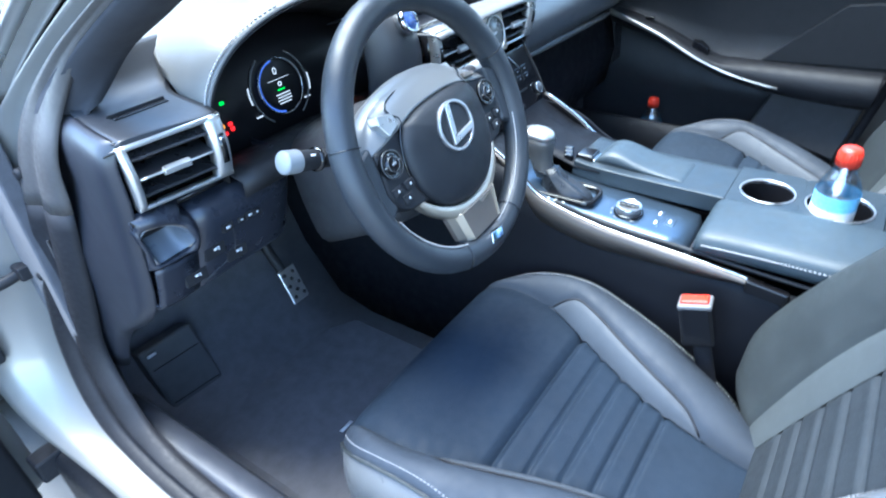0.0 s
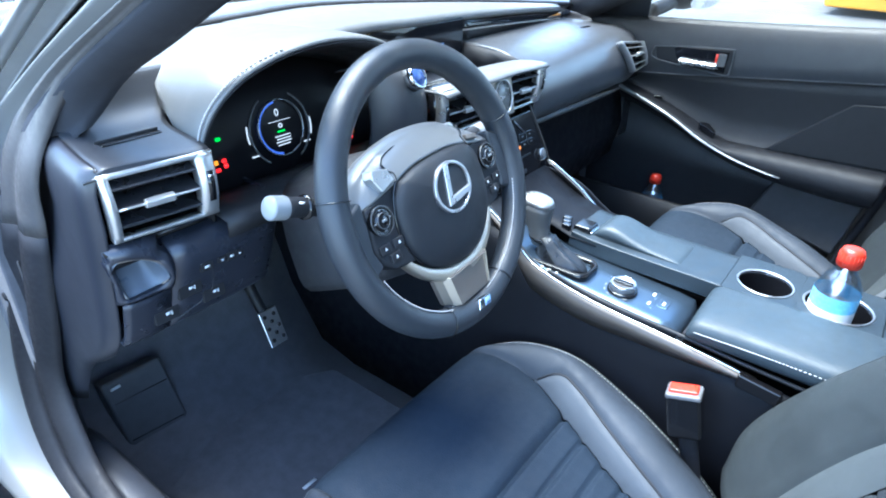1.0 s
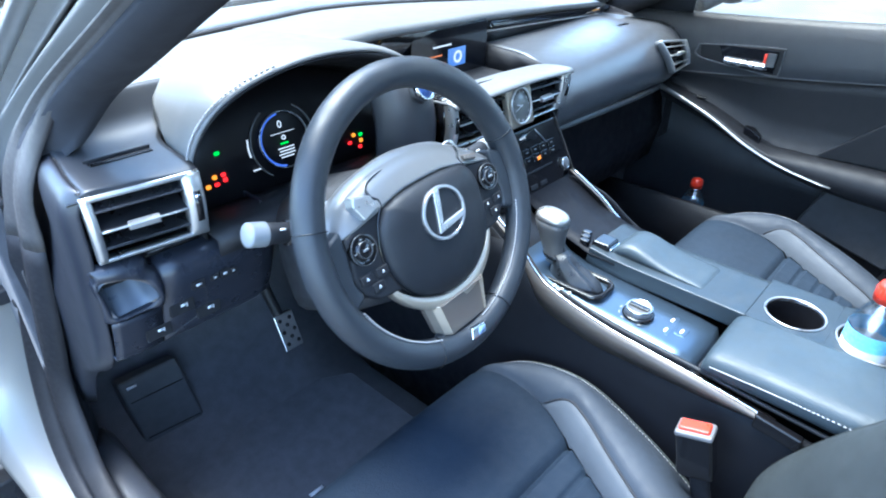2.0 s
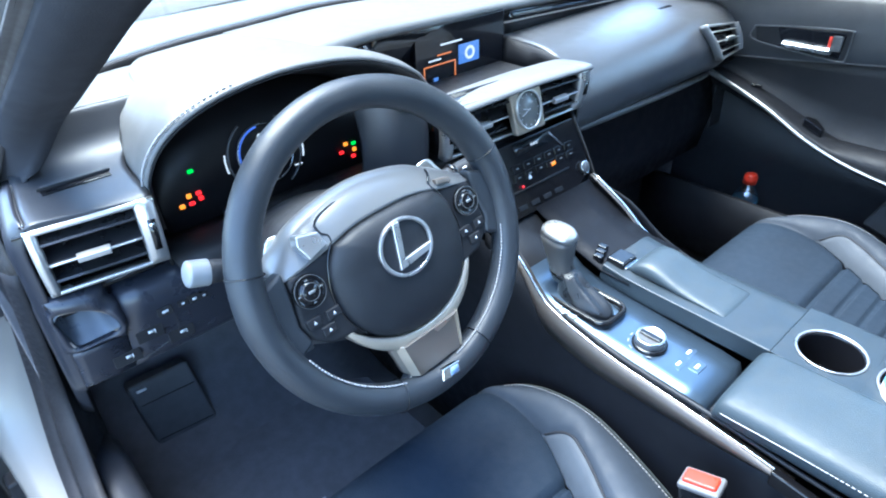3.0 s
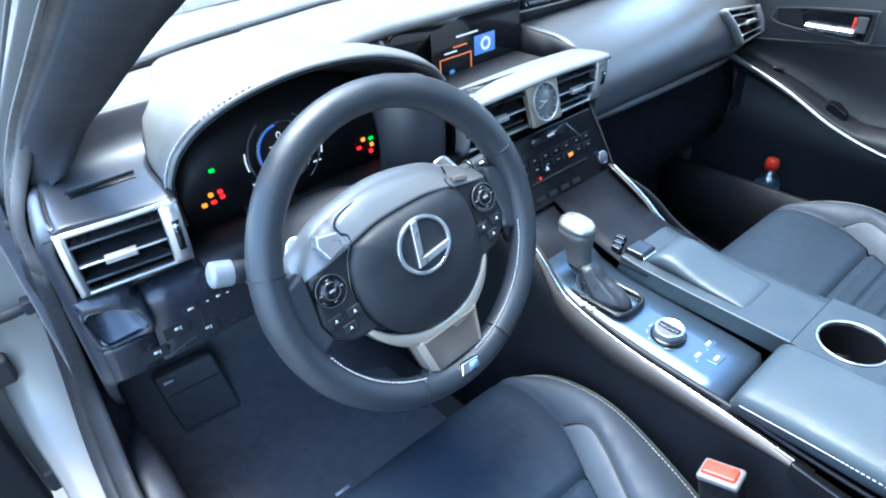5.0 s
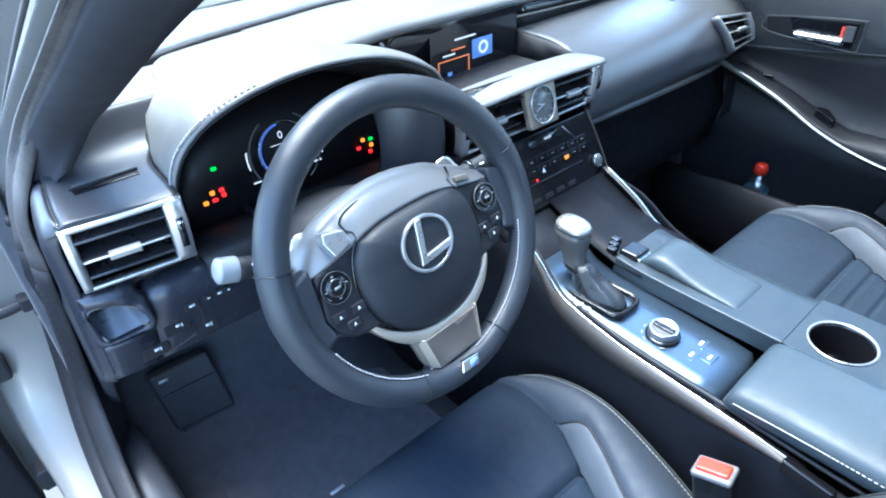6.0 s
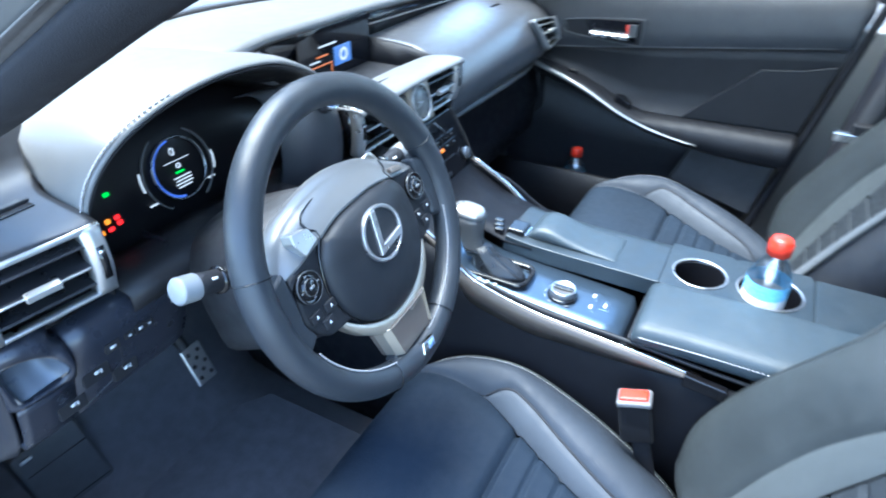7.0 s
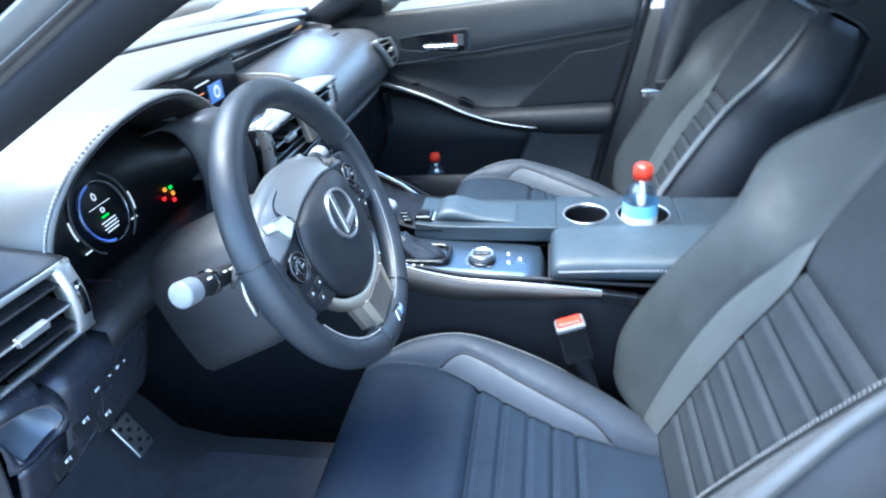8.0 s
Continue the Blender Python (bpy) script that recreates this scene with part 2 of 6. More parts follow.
def along(i, out, left):
    """A point off the edge of the opening: out from the opening, left away from the cabin."""
    return out_c[i] + away[i] * out * sill_k[i] + L * left * (0.35 + 0.65 * sill_k[i])


# black rubber seal: a double lip that follows the opening
rows = []
for i, (a, b) in enumerate(zip(out_c, seal_in)):
    w, f = b - a, 0.5 + 0.5 * low_k[i]
    rows.append([a + w * 0.05, a + w * 0.12 + L * 0.010 * f, a + w * 0.30 + L * 0.015 * f, a + w * 0.42 + L * 0.007 * f, a + w * 0.50 + L * 0.003,
                 a + w * 0.58 + L * 0.009 * f, a + w * 0.78 + L * 0.012 * f, a + w * 0.96 + L * 0.004 * f, a + w * 1.02 - L * 0.004])
part("door_seal", sheet(rows[32:]), RUBBER, shell, "black rubber door seal", thick=0.003)
part("pillar_seal", sheet(rows[:33]), surf("taupe_rubber", (0.062, 0.058, 0.057), 0.5, vary=0.15, vary_scale=20), shell, "taupe-grey seal along the windscreen pillar", thick=0.003)
for k in (30, 36):
    part("seal_clip", turned([(0.0075, -0.004), (0.0075, 0.002), (0.005, 0.0045), (0.0005, 0.005)], 12), RUBBER, shell, m=Matrix.Translation(bow(out_c[k], seal_in[k], 0.2) + L * 0.012) @ pose(0, 0, 0, 0, -90))
# painted flange: narrow up the windscreen pillar, broad on the hinge pillar and sill
rows = []
for i, k in enumerate(low_k):
    rows.append([bow(out_c[i], seal_in[i], 0.70) - L * 0.006, out_c[i] - L * 0.004, along(i, 0.010 + 0.004 * k, 0.004), along(i, 0.016 + 0.020 * k, 0.008 + 0.016 * k),
                 along(i, 0.020 + 0.036 * k, 0.010 + 0.040 * k), along(i, 0.022 + 0.050 * k, 0.010 + 0.062 * k), along(i, 0.024 + 0.066 * k, 0.004 + 0.074 * k), along(i, 0.026 + 0.12 * k, -0.006 + 0.078 * k)])
part("door_aperture", sheet(rows), PAINT, shell, "silver-beige painted door aperture with a lit sill", thick=0.002)
TOPN = 27
part("pillar_channel", sheet([[along(i, 0.024, 0.004), along(i, 0.030, -0.008), along(i, 0.044, -0.006), along(i, 0.052, 0.006)] for i in range(TOPN)]), surf("channel_grey", (0.13, 0.125, 0.12), 0.6), shell, "dull grey channel of the windscreen pillar", thick=0.002)
part("pillar_stripe", sheet([[along(i, 0.050, 0.006), along(i, 0.054, 0.020), along(i, 0.062, 0.024), along(i, 0.068, 0.018), along(i, 0.072, 0.004)] for i in range(TOPN)]), SILVER, shell, "bright strip along the windscreen pillar", thick=0.002)
part("pillar_skin", sheet([[along(i, 0.070, -0.002), along(i, 0.095, -0.004), along(i, 0.13, -0.03), along(i, 0.15, -0.08)] for i in range(TOPN)]), PAINT, shell, thick=0.002)
# outer skin of the sill and fender behind the flange
fender = sheet([[(-0.885, y, z) for z in (0.20, 0.40, 0.70, 0.93)] for y in (0.66, 0.9, 1.3, 1.8)])
part("fender", fender, PAINT, shell, thick=0.003)
part("rocker", block(-0.845, -0.79, -0.9, 0.60, 0.16, 0.285), RUBBER, shell, bevel=0.02)
# trim of the windscreen pillar: dark cloth, from the seal to the glass
rows = []
CREST = [(-0.535, -0.62, 1.365), (-0.572, -0.22, 1.222), (-0.594, 0.0, 1.124), (-0.605, 0.10, 1.072), (-0.618, 0.20, 1.016), (-0.629, 0.275, 0.974), (-0.655, 0.320, 0.920), (-0.700, 0.325, 0.880)]
for a, c in zip([bow(a, b, 0.30) for a, b in zip(spline(EDGE_OUT[:7], 24), spline(EDGE_IN[:7], 24))], spline(CREST, 24)):
    rows.append([a, bow(a, c, 0.12) + Vector((-0.004, -0.008, 0.002)), bow(a, c, 0.5) + Vector((-0.004, -0.012, 0.0)), bow(a, c, 0.85) + Vector((-0.002, -0.004, 0.001)), c, c + Vector((0.006, 0.022, 0.004)), c + Vector((-0.01, 0.10, 0.01)), c + Vector((-0.05, 0.22, 0.0))])
part("pillar_trim", sheet(rows[:22]), TRIMCLOTH, shell, "dark cloth-covered windscreen pillar trim", thick=0.004)
# same on the far side, seen past the dash
rows = []
for t in range(12):
    k = t / 11
    a = Vector((bow(0.80, 0.62, k), bow(0.42, -0.45, k), bow(0.88, 1.36, k)))
    rows.append([a + Vector((0.03, 0.0, 0.0)), a + Vector((-0.01, -0.03, -0.005)), a + Vector((-0.05, -0.01, 0.01)), a + Vector((-0.055, 0.05, 0.02))])
part("pillar_trim", sheet(rows), TRIMCLOTH, shell, thick=0.004)
# windscreen and scuttle
rows = [[Vector((x * (1 - 0.22 * k), bow(0.80, -0.42, k) - 0.10 * (x / 0.72) ** 2 * (1 - 0.5 * k), bow(0.945, 1.385, k) + 0.06 * math.sin(math.pi * k))) for x in [-0.76 + 1.52 * j / 16 for j in range(17)]] for k in [i / 8 for i in range(9)]]
wind = part("windscreen", sheet(rows), WIND, shell, "clear laminated windscreen", thick=0.004)
wind.visible_shadow = False
rows = [[Vector((x, y - 0.10 * (x / 0.72) ** 2, z)) for x in [-0.78 + 1.56 * j / 16 for j in range(17)]] for y, z in ((0.70, 0.925), (0.77, 0.940), (0.83, 0.950), (0.84, 0.942), (0.95, 0.945), (0.96, 0.955))]
# Scuttle colour is paled to carry the sky reflected in the glass.
part("scuttle", sheet(rows), surf("scuttle_sky_grey", (0.16, 0.165, 0.17), 0.35, vary=0.1), shell, "plastic scuttle under the windscreen, paled for reflected sky", thick=0.003)
part("wiper", hose([(-0.55, 0.80, 0.968), (-0.2, 0.86, 0.978), (0.20, 0.86, 0.972)], 0.007, 20, 8), RUBBER, shell)
rows = [[Vector((x, y - 0.12 * (x / 0.8) ** 2, z - 0.05 * (x / 0.8) ** 2)) for x in [-0.82 + 1.64 * j / 16 for j in range(17)]] for y, z in ((0.965, 0.962), (1.1, 0.985), (1.4, 0.96), (1.8, 0.88), (2.0, 0.75), (2.02, 0.5))]
part("bonnet", sheet(rows), PAINT, shell, "silver-beige bonnet in the sun", thick=0.003)
# roof, rear and far side, closing the cabin
rows = [[Vector((x, y, z - 0.05 * (x / 0.6) ** 2)) for x in [-0.60 + 1.2 * j / 10 for j in range(11)]] for y, z in ((-0.44, 1.400), (-0.6, 1.425), (-0.9, 1.44), (-1.3, 1.42), (-1.75, 1.32), (-2.1, 1.05))]
# Headlining is out of view; its pale tone bounces light into the cabin.
part("headliner", sheet(rows), surf("bounce_headlining", (0.50, 0.49, 0.47), 0.9, grain=0.5, grain_scale=700), shell, "unseen cloth headlining, pale to bounce light", thick=-0.03)
rows = [[Vector((x, -2.1 + 0.25 * k, bow(1.05, 0.5, k))) for x in (-0.7, 0, 0.7)] for k in (0, 0.5, 1)]
part("rear_bulkhead", sheet(rows), HARD, shell, thick=0.02)
part("far_side", block(0.88, 0.93, -2.0, 0.9, 0.15, 0.86), PAINT, shell, bevel=0.01)
part("b_pillar_trim", loft([[(0.87, -0.52 - k, z), (0.735 - lean, -0.53 - k, z), (0.725 - lean, -0.70 - k, z), (0.86, -0.72 - k, z)] for z, k, lean in ((0.20, -0.06, 0.0), (0.60, 0.0, 0.0), (0.95, 0.05, 0.02), (1.36, 0.12, 0.15))]), TRIMCLOTH, shell, "dark plastic centre pillar trim", bevel=0.012)
part("firewall", block(-0.74, 0.84, 0.765, 0.80, 0.10, 0.94), CARPET, shell, bevel=0.005)
# Hidden blocks added behind the dash to keep daylight from leaking in.
part("far_end_blocker", block(0.795, 0.88, 0.25, 0.765, 0.55, 0.865), HARD, shell, bevel=0.004)
part("stack_blocker", block(-0.128, 0.132, 0.235, 0.765, 0.17, 0.850), HARD, shell, bevel=0.004)
part("dash_blocker", block(-0.69, 0.86, 0.47, 0.765, 0.87, 0.920), HARD, shell, bevel=0.004)
part("kick_plate", block(-0.750, -0.726, 0.47, 0.765, 0.14, 0.93), CARPET, shell, bevel=0.004)
part("kick_plate", block(0.81, 0.87, 0.36, 0.765, 0.14, 0.88), CARPET, shell, bevel=0.004)
part("rear_quarter", block(0.74, 0.86, -2.0, -0.84, 0.15, 0.92), HARD, shell, bevel=0.02)
part("near_quarter", block(-0.86, -0.76, -2.0, -1.05, 0.15, 0.92), HARD, shell, bevel=0.02)
# Near-side pillar and rear door are unseen, added to cut light from behind.
part("b_pillar_trim", loft([[(-0.80, -0.66 - k, z), (-0.735 + lean, -0.67 - k, z), (-0.725 + lean, -0.86 - k, z), (-0.80 + lean, -0.88 - k, z)] for z, k, lean in ((0.20, 0.0, 0.0), (0.60, 0.02, 0.0), (0.95, 0.05, 0.02), (1.36, 0.12, 0.15))]), TRIMCLOTH, shell, bevel=0.012)
part("rear_door", block(-0.86, -0.74, -1.75, -0.90, 0.18, 0.92), HARD, shell, "unseen rear door on the driver's side, added to cut light", bevel=0.02)
part("rear_roof_pillar", block(0.60, 0.72, -2.0, -1.55, 0.9, 1.38), TRIMCLOTH, shell, bevel=0.02)
part("rear_roof_pillar", block(-0.72, -0.60, -2.0, -1.55, 0.9, 1.38), TRIMCLOTH, shell, bevel=0.02)

# outside of the car: far fender, boot, bumpers and road wheels
part("fender", sheet([[(0.885, y, z) for z in (0.20, 0.40, 0.70, 0.93 - 0.05 * max(0, y - 1.3))] for y in (0.66, 0.9, 1.3, 1.8, 2.0)]), PAINT, shell, thick=0.003)
rows = [[Vector((x, y, z - 0.05 * (x / 0.8) ** 2)) for x in [-0.80 + 1.6 * j / 12 for j in range(13)]] for y, z in ((-2.08, 1.06), (-2.2, 1.04), (-2.42, 1.02), (-2.50, 0.96), (-2.53, 0.6), (-2.50, 0.25))]
part("boot_lid", sheet(rows), PAINT, shell, thick=0.003)
for s in (-1, 1):
    part("rear_wing", sheet([[(s * 0.885, y, z) for z in (0.22, 0.45, 0.75, 0.93)] for y in (-2.48, -2.2, -1.95, -1.76)]), PAINT, shell, thick=0.003)
part("front_bumper", sheet([[(x, 2.10 - 0.12 * (x / 0.85) ** 2, z) for z in (0.18, 0.30, 0.50, 0.60)] for x in np.linspace(-0.88, 0.88, 14)]), PAINT, shell, thick=0.004)
glass = part("rear_screen", sheet([[(x, y, z) for x in (-0.56, 0.0, 0.56)] for y, z in ((-1.76, 1.315), (-1.95, 1.20), (-2.12, 1.05))]), WIND, shell, thick=0.004)
glass.visible_shadow = False
TYRE = [(0.205, -0.09), (0.235, -0.105), (0.30, -0.11), (0.325, -0.09), (0.330, 0.0), (0.325, 0.09), (0.30, 0.11), (0.235, 0.105), (0.205, 0.09)]
for x, y in ((-0.78, 1.32), (0.78, 1.32), (-0.78, -1.42), (0.78, -1.42)):
    at = pose(x, y, 0.330, 0, 90 if x > 0 else -90)
    tyre = part("road_wheel", turned(TYRE, 40), RUBBER, shell, "black tyre on an alloy rim", m=at)
    part("rim", turned([(0.21, -0.08), (0.21, 0.085), (0.19, 0.075), (0.16, 0.060), (0.06, 0.070), (0.0005, 0.072)], 40), SILVER, tyre, m=at)

# black band at the foot of the windscreen
foot_y = lambda x: table([(-0.66, 0.40), (-0.60, 0.440), (-0.53, 0.475), (-0.46, 0.494), (-0.37, 0.512), (-0.26, 0.531), (-0.15, 0.552), (0.0, 0.550), (0.19, 0.520), (0.42, 0.480), (0.60, 0.450), (0.74, 0.43)], x)
foot_z = lambda x: table([(-0.66, 0.953), (-0.60, 0.956), (-0.50, 0.962), (-0.38, 0.966), (-0.15, 0.966), (0.0, 0.961), (0.19, 0.951), (0.42, 0.936), (0.74, 0.910)], x)
feet = [Vector((x, foot_y(x), foot_z(x))) for x in np.linspace(-0.66, 0.74, 48)]
part("screen_band", sheet([[p + Vector((0, dy, dz)) for dy, dz in ((0.0, -0.006), (0.0, 0.0022), (0.002, 0.0042), (0.005, 0.0042))] for p in feet]), RUBBER, shell, "black seal at the foot of the windscreen", thick=-0.002)
part("screen_foot", sheet([[p + Vector((0, dy, dz)) for dy, dz in ((0.004, 0.0030), (0.012, 0.0080), (0.020, 0.0125), (0.030, 0.0165), (0.034, 0.0140))] for p in feet]), surf("foot_grey", (0.13, 0.15, 0.175), 0.4, vary=0.12, vary_scale=20), shell, "blue-grey strip along the foot of the windscreen", thick=-0.002)

floor = thing("floor", (0, 0.2, 0.14), "dark grey carpeted car floor", "floor", kind="structure")
rows = [[Vector((x, y, z)) for x in (-0.755, -0.70, -0.5, -0.3, -0.15)] for y, z in ((-1.1, 0.16), (0.0, 0.165), (0.45, 0.165), (0.56, 0.19), (0.66, 0.32), (0.74, 0.52), (0.76, 0.80))]
for r in rows:
    r[0].z = max(r[0].z, 0.36)
    r[1].z += 0.02
part("carpet", sheet(rows), CARPET, floor, thick=0.01)
rows = [[Vector((x, y, z)) for x in (0.15, 0.4, 0.7, 0.86)] for y, z in ((-1.1, 0.16), (0.0, 0.165), (0.42, 0.165), (0.56, 0.25), (0.66, 0.42), (0.72, 0.80))]
part("carpet", sheet(rows), CARPET, floor, thick=0.01)
part("sill_plate", sheet([[(-0.750, y, 0.366), (-0.735, y, 0.374), (-0.705, y, 0.370), (-0.692, y, 0.345), (-0.688, y, 0.20)] for y in (-0.8, -0.3, 0.1, 0.30, 0.38, 0.44, 0.50)]), surf("sill_plastic", (0.034, 0.037, 0.046), 0.42, grain=0.3, grain_scale=1200), floor, "dark plastic sill plate", thick=0.003)
part("kick_panel", sheet([[(-0.737, 0.452, z), (-0.712, 0.50, z), (-0.700, 0.62, z), (-0.69, 0.74, z)] for z in (0.20, 0.40, 0.55, 0.72)]), HARD, floor, thick=0.003)

mat_ = thing("floor_mat", (-0.42, 0.2, 0.17), "dark carpet floor mat with a stitched edge in the driver's footwell", "floor mat")
outline = [(-0.64, -0.06), (-0.64, 0.46), (-0.60, 0.52), (-0.30, 0.52), (-0.20, 0.46), (-0.20, -0.06)]
part("mat_body", plate(outline, 0.176, 0.186), CARPET, mat_, bevel=0.004)
part("badge_bar", block(-0.475, -0.445, 0.255, 0.262, 0.1865, 0.1875), MARK, mat_, "pale stitched mark")


# ---- dashboard ----
dash = thing("dashboard", (0, 0.4, 0.6), "dark grey soft-touch dashboard with silver-framed air vents", "dashboard")

# outer panel on the driver's side: flat top with the demister slot, a hollow wall up to the sunlit top
LEFT = [(0.56, 0.935), (0.50, 0.952), (0.47, 0.9595), (0.392, 0.953), (0.380, 0.9505), (0.374, 0.945), (0.367, 0.934), (0.357, 0.920), (0.342, 0.9085), (0.322, 0.9025), (0.290, 0.9000), (0.250, 0.8975), (0.230, 0.8950), (0.220, 0.8915), (0.216, 0.886)]
panel_x = lambda y: table([(0.21, -0.6995), (0.26, -0.6975), (0.30, -0.693), (0.36, -0.682), (0.44, -0.655), (0.70, -0.650)], y)
hood_x = lambda y: table([(0.21, -0.580), (0.29, -0.578), (0.32, -0.570), (0.345, -0.550), (0.365, -0.522), (0.385, -0.495), (0.42, -0.485)], y)
prof = [(p.x, p.y) for p in spline([(y, z, 0) for y, z in LEFT], 56)]
panel_z = lambda y: min(prof, key=lambda q: abs(q[0] - y))[1]
rows = []
for k in range(17):
    t = k / 16
    roll = 0.0030 * max(0.0, 1 - t / 0.12) ** 2
    rows.append([Vector((bow(panel_x(y), hood_x(y), t), max(y, 0.216 + 0.020 * (1 - t)), z - roll)) for y, z in prof])
# Same dash plastic, darkened for the shade in the hollow wall.
PANEL_SHADED = surf("dash_panel_shaded", (0.028, 0.030, 0.035), 0.36, grain=0.3, grain_scale=1000, vary=0.04, rough_vary=0.04)
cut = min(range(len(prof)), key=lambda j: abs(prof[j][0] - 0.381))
part("outer_top", sheet([r[:cut + 1] for r in rows]), DASH_LIT, dash, "sunlit dash top beside the instrument hood", thick=0.004)
part("outer_panel", sheet([r[cut:] for r in rows]), PANEL_SHADED, dash, "outer dash panel with a demister slot, darkened for shade", thick=0.004)
slot = part("demister_slot", block(-0.668, -0.597, 0.2835, 0.2955, 0.894, 0.9012), GLOSS, dash, "black demister slot", bevel=0.001)
part("slot_lip", block(-0.670, -0.595, 0.2956, 0.2985, 0.895, 0.9036), HARD, slot, bevel=0.001)
part("slot_louvre", block(-0.664, -0.601, 0.2990, 0.3065, 0.896, 0.9024), GREY, slot, bevel=0.001)
# end of the dash: one smooth dark surface that rolls over from the panel's edge and runs down to the footwell
END_Y = [(0.468, 0.452), (0.51, 0.430), (0.57, 0.385), (0.62, 0.312), (0.66, 0.276), (0.70, 0.262), (0.74, 0.254), (0.775, 0.248), (0.81, 0.2400), (0.86, 0.2375), (0.91, 0.2372)]
ROLL = [(0.0, 0.0), (0.0035, 0.0006), (0.0080, 0.0030), (0.0125, 0.0080), (0.0160, 0.0150), (0.0185, 0.0240), (0.0200, 0.0350), (0.0208, 0.0480), (0.0210, 0.0640)]
rows = []
for dx, dz, z_at in [(a, b, None) for a, b in ROLL] + [(0.0212, 0.0, z) for z in np.linspace(0.82, 0.468, 14)]:
    r = []
    for k in np.linspace(0, 1, 20):
        zz = z_at if z_at is not None else 0.897 - dz
        y0 = table(END_Y, zz)
        y = bow(y0, 0.485, k ** 1.6)
        f = max(0.0, 1 - (y - y0) / 0.018) ** 2
        edge = panel_x(min(y, 0.40)) + 0.001
        x = max(edge - dx, -0.7165) if z_at is None else bow(max(edge - dx, -0.7165), -0.7175, min(1.0, (0.82 - zz) / 0.1))
        z = (min(panel_z(y), 0.9025) - 0.0028 - dz) if z_at is None else zz
        r.append(Vector((x + 0.012 * f * min(1.0, dx / 0.010), y, z)))
    rows.append(r)
part("dash_end", sheet(rows), surf("end_plastic", (0.019, 0.0205, 0.027), 0.36, vary=0.05, rough_vary=0.02), dash, "dark rounded end of the dash", thick=-0.003)
part("panel_edge", hose([(panel_x(y) + 0.0005, y, panel_z(y) - 0.0022) for y in (0.240, 0.258, 0.278, 0.30, 0.318, 0.332)], 0.0011, 24, 6), SILVER, dash, "bright line along the panel's edge")
rows = [[Vector((x, y, z)) for x in (-0.712, -0.68, -0.6, -0.584)] for y, z in ((0.236, 0.888), (0.272, 0.870), (0.276, 0.82), (0.240, 0.795))]
part("vent_recess", sheet(rows), GLOSS, dash, thick=0.003)
part("corner_filler", block(-0.703, -0.650, 0.258, 0.300, 0.765, 0.815), HARD, dash, bevel=0.004)


SLAT = surf("slat_black", (0.018, 0.018, 0.020), 0.3, vary=0.1)


def framed_vent(label, tl, tr, bl, br, bulge, left, right, bays, slats, rail, deep=0.042, bright=1):
    """A louvred vent whose face bows outward: a satin frame with a post (left) and a cheek (right, shares of the width), bays of slats."""
    tl, tr, bl, br = (Vector(c) for c in (tl, tr, bl, br))
    nrm = (tr - tl).cross(bl - tl).normalized()
    nrm = nrm if nrm.y < 0 else -nrm
    tall = (tl - bl).length

    def at(s, k, out=0.0):
        p = bow(bow(tl, tr, s), bow(bl, br, s), k)
        return p + nrm * (bulge * math.sin(math.pi * min(1, max(0, k))) + out)

    v = part("air_vent", sheet([[at(s, k, -deep) for s in (0.0, 0.5, 1.0)] for k in (0.0, 0.5, 1.0)]), GLOSS, dash, label, thick=0.002)
    part("vent_wall", sheet([[at(s, k, o) for o in (-0.002, -deep)] for s, k in ((0, 0.02), (1, 0.02), (1, 0.98), (0, 0.98), (0, 0.02))]), GLOSS, v, thick=0.001)
    h = rail / tall
    for k0, k1, lift in ((-h * 0.4, h, 0.0015), (1 - h * 0.8, 1 + h * 0.4, 0.001)):
        rows = [[at(s, k0, -0.010), at(s, k0, lift), at(s, bow(k0, k1, 0.3), lift + 0.0018), at(s, bow(k0, k1, 0.8), lift + 0.0010), at(s, k1, lift - 0.001), at(s, k1, -0.010)] for s in np.linspace(0.0, 1.0, 12)]
        part("frame_rail", loft(rows), SILVER, v)
    for s0, s1, a, b in ((-0.004, left, 0.0, 0.0), (1 - right, 1.004, 0.0, 0.0)):
        rows = [[at(s0, k, -0.014), at(s0, k, 0.0), at(bow(s0, s1, 0.12), k, 0.0028), at(bow(s0, s1, 0.5), k, 0.0038), at(bow(s0, s1, 0.88), k, 0.0028), at(s1, k, 0.0), at(s1, k, -0.014)] for k in np.linspace(0.0, 1.0, 12)]
        part("frame_cheek", loft(rows), SILVER, v)
    for s0, s1 in bays:
        for i in range(slats):
            k = (i + 0.75) / (slats + 0.5)
            rows = [[at(s, k, -0.001) + Vector((0, 0, -0.0016)), at(s, k, 0.0008), at(s, k, -0.001) + Vector((0, 0, 0.0018)), at(s, k, -0.034) + Vector((0, 0, 0.0085)), at(s, k, -0.034) + Vector((0, 0, 0.005))] for s in np.linspace(s0, s1, 5)]
            part("slat", loft(rows), SLAT, v, smooth=False)
            if i == slats // 2 or bright > 1:
                part("slat_edge", hose([at(s, k, 0.0012) for s in np.linspace(s0 + 0.01, s1 - 0.01, 5)], 0.0014, 12, 6), SILVER, v, "silver edge of a slat")
            if i == slats // 2:
                mid = bow(s0, s1, 0.47)
                d = (at(s1, k) - at(s0, k)).normalized()
                z = Vector((0, 0, 1))
                rows = [[at(mid, k) + d * q + z * (hh + 0.001) + nrm * w for hh, w in ((-0.0058, 0.002), (-0.0032, 0.010), (0.0032, 0.010), (0.0058, 0.002))] for q in (-0.0165, 0.0165)]
                part("slider", loft(rows), SILVER, v, "silver vent slider", bevel=0.0012)
    return v, at


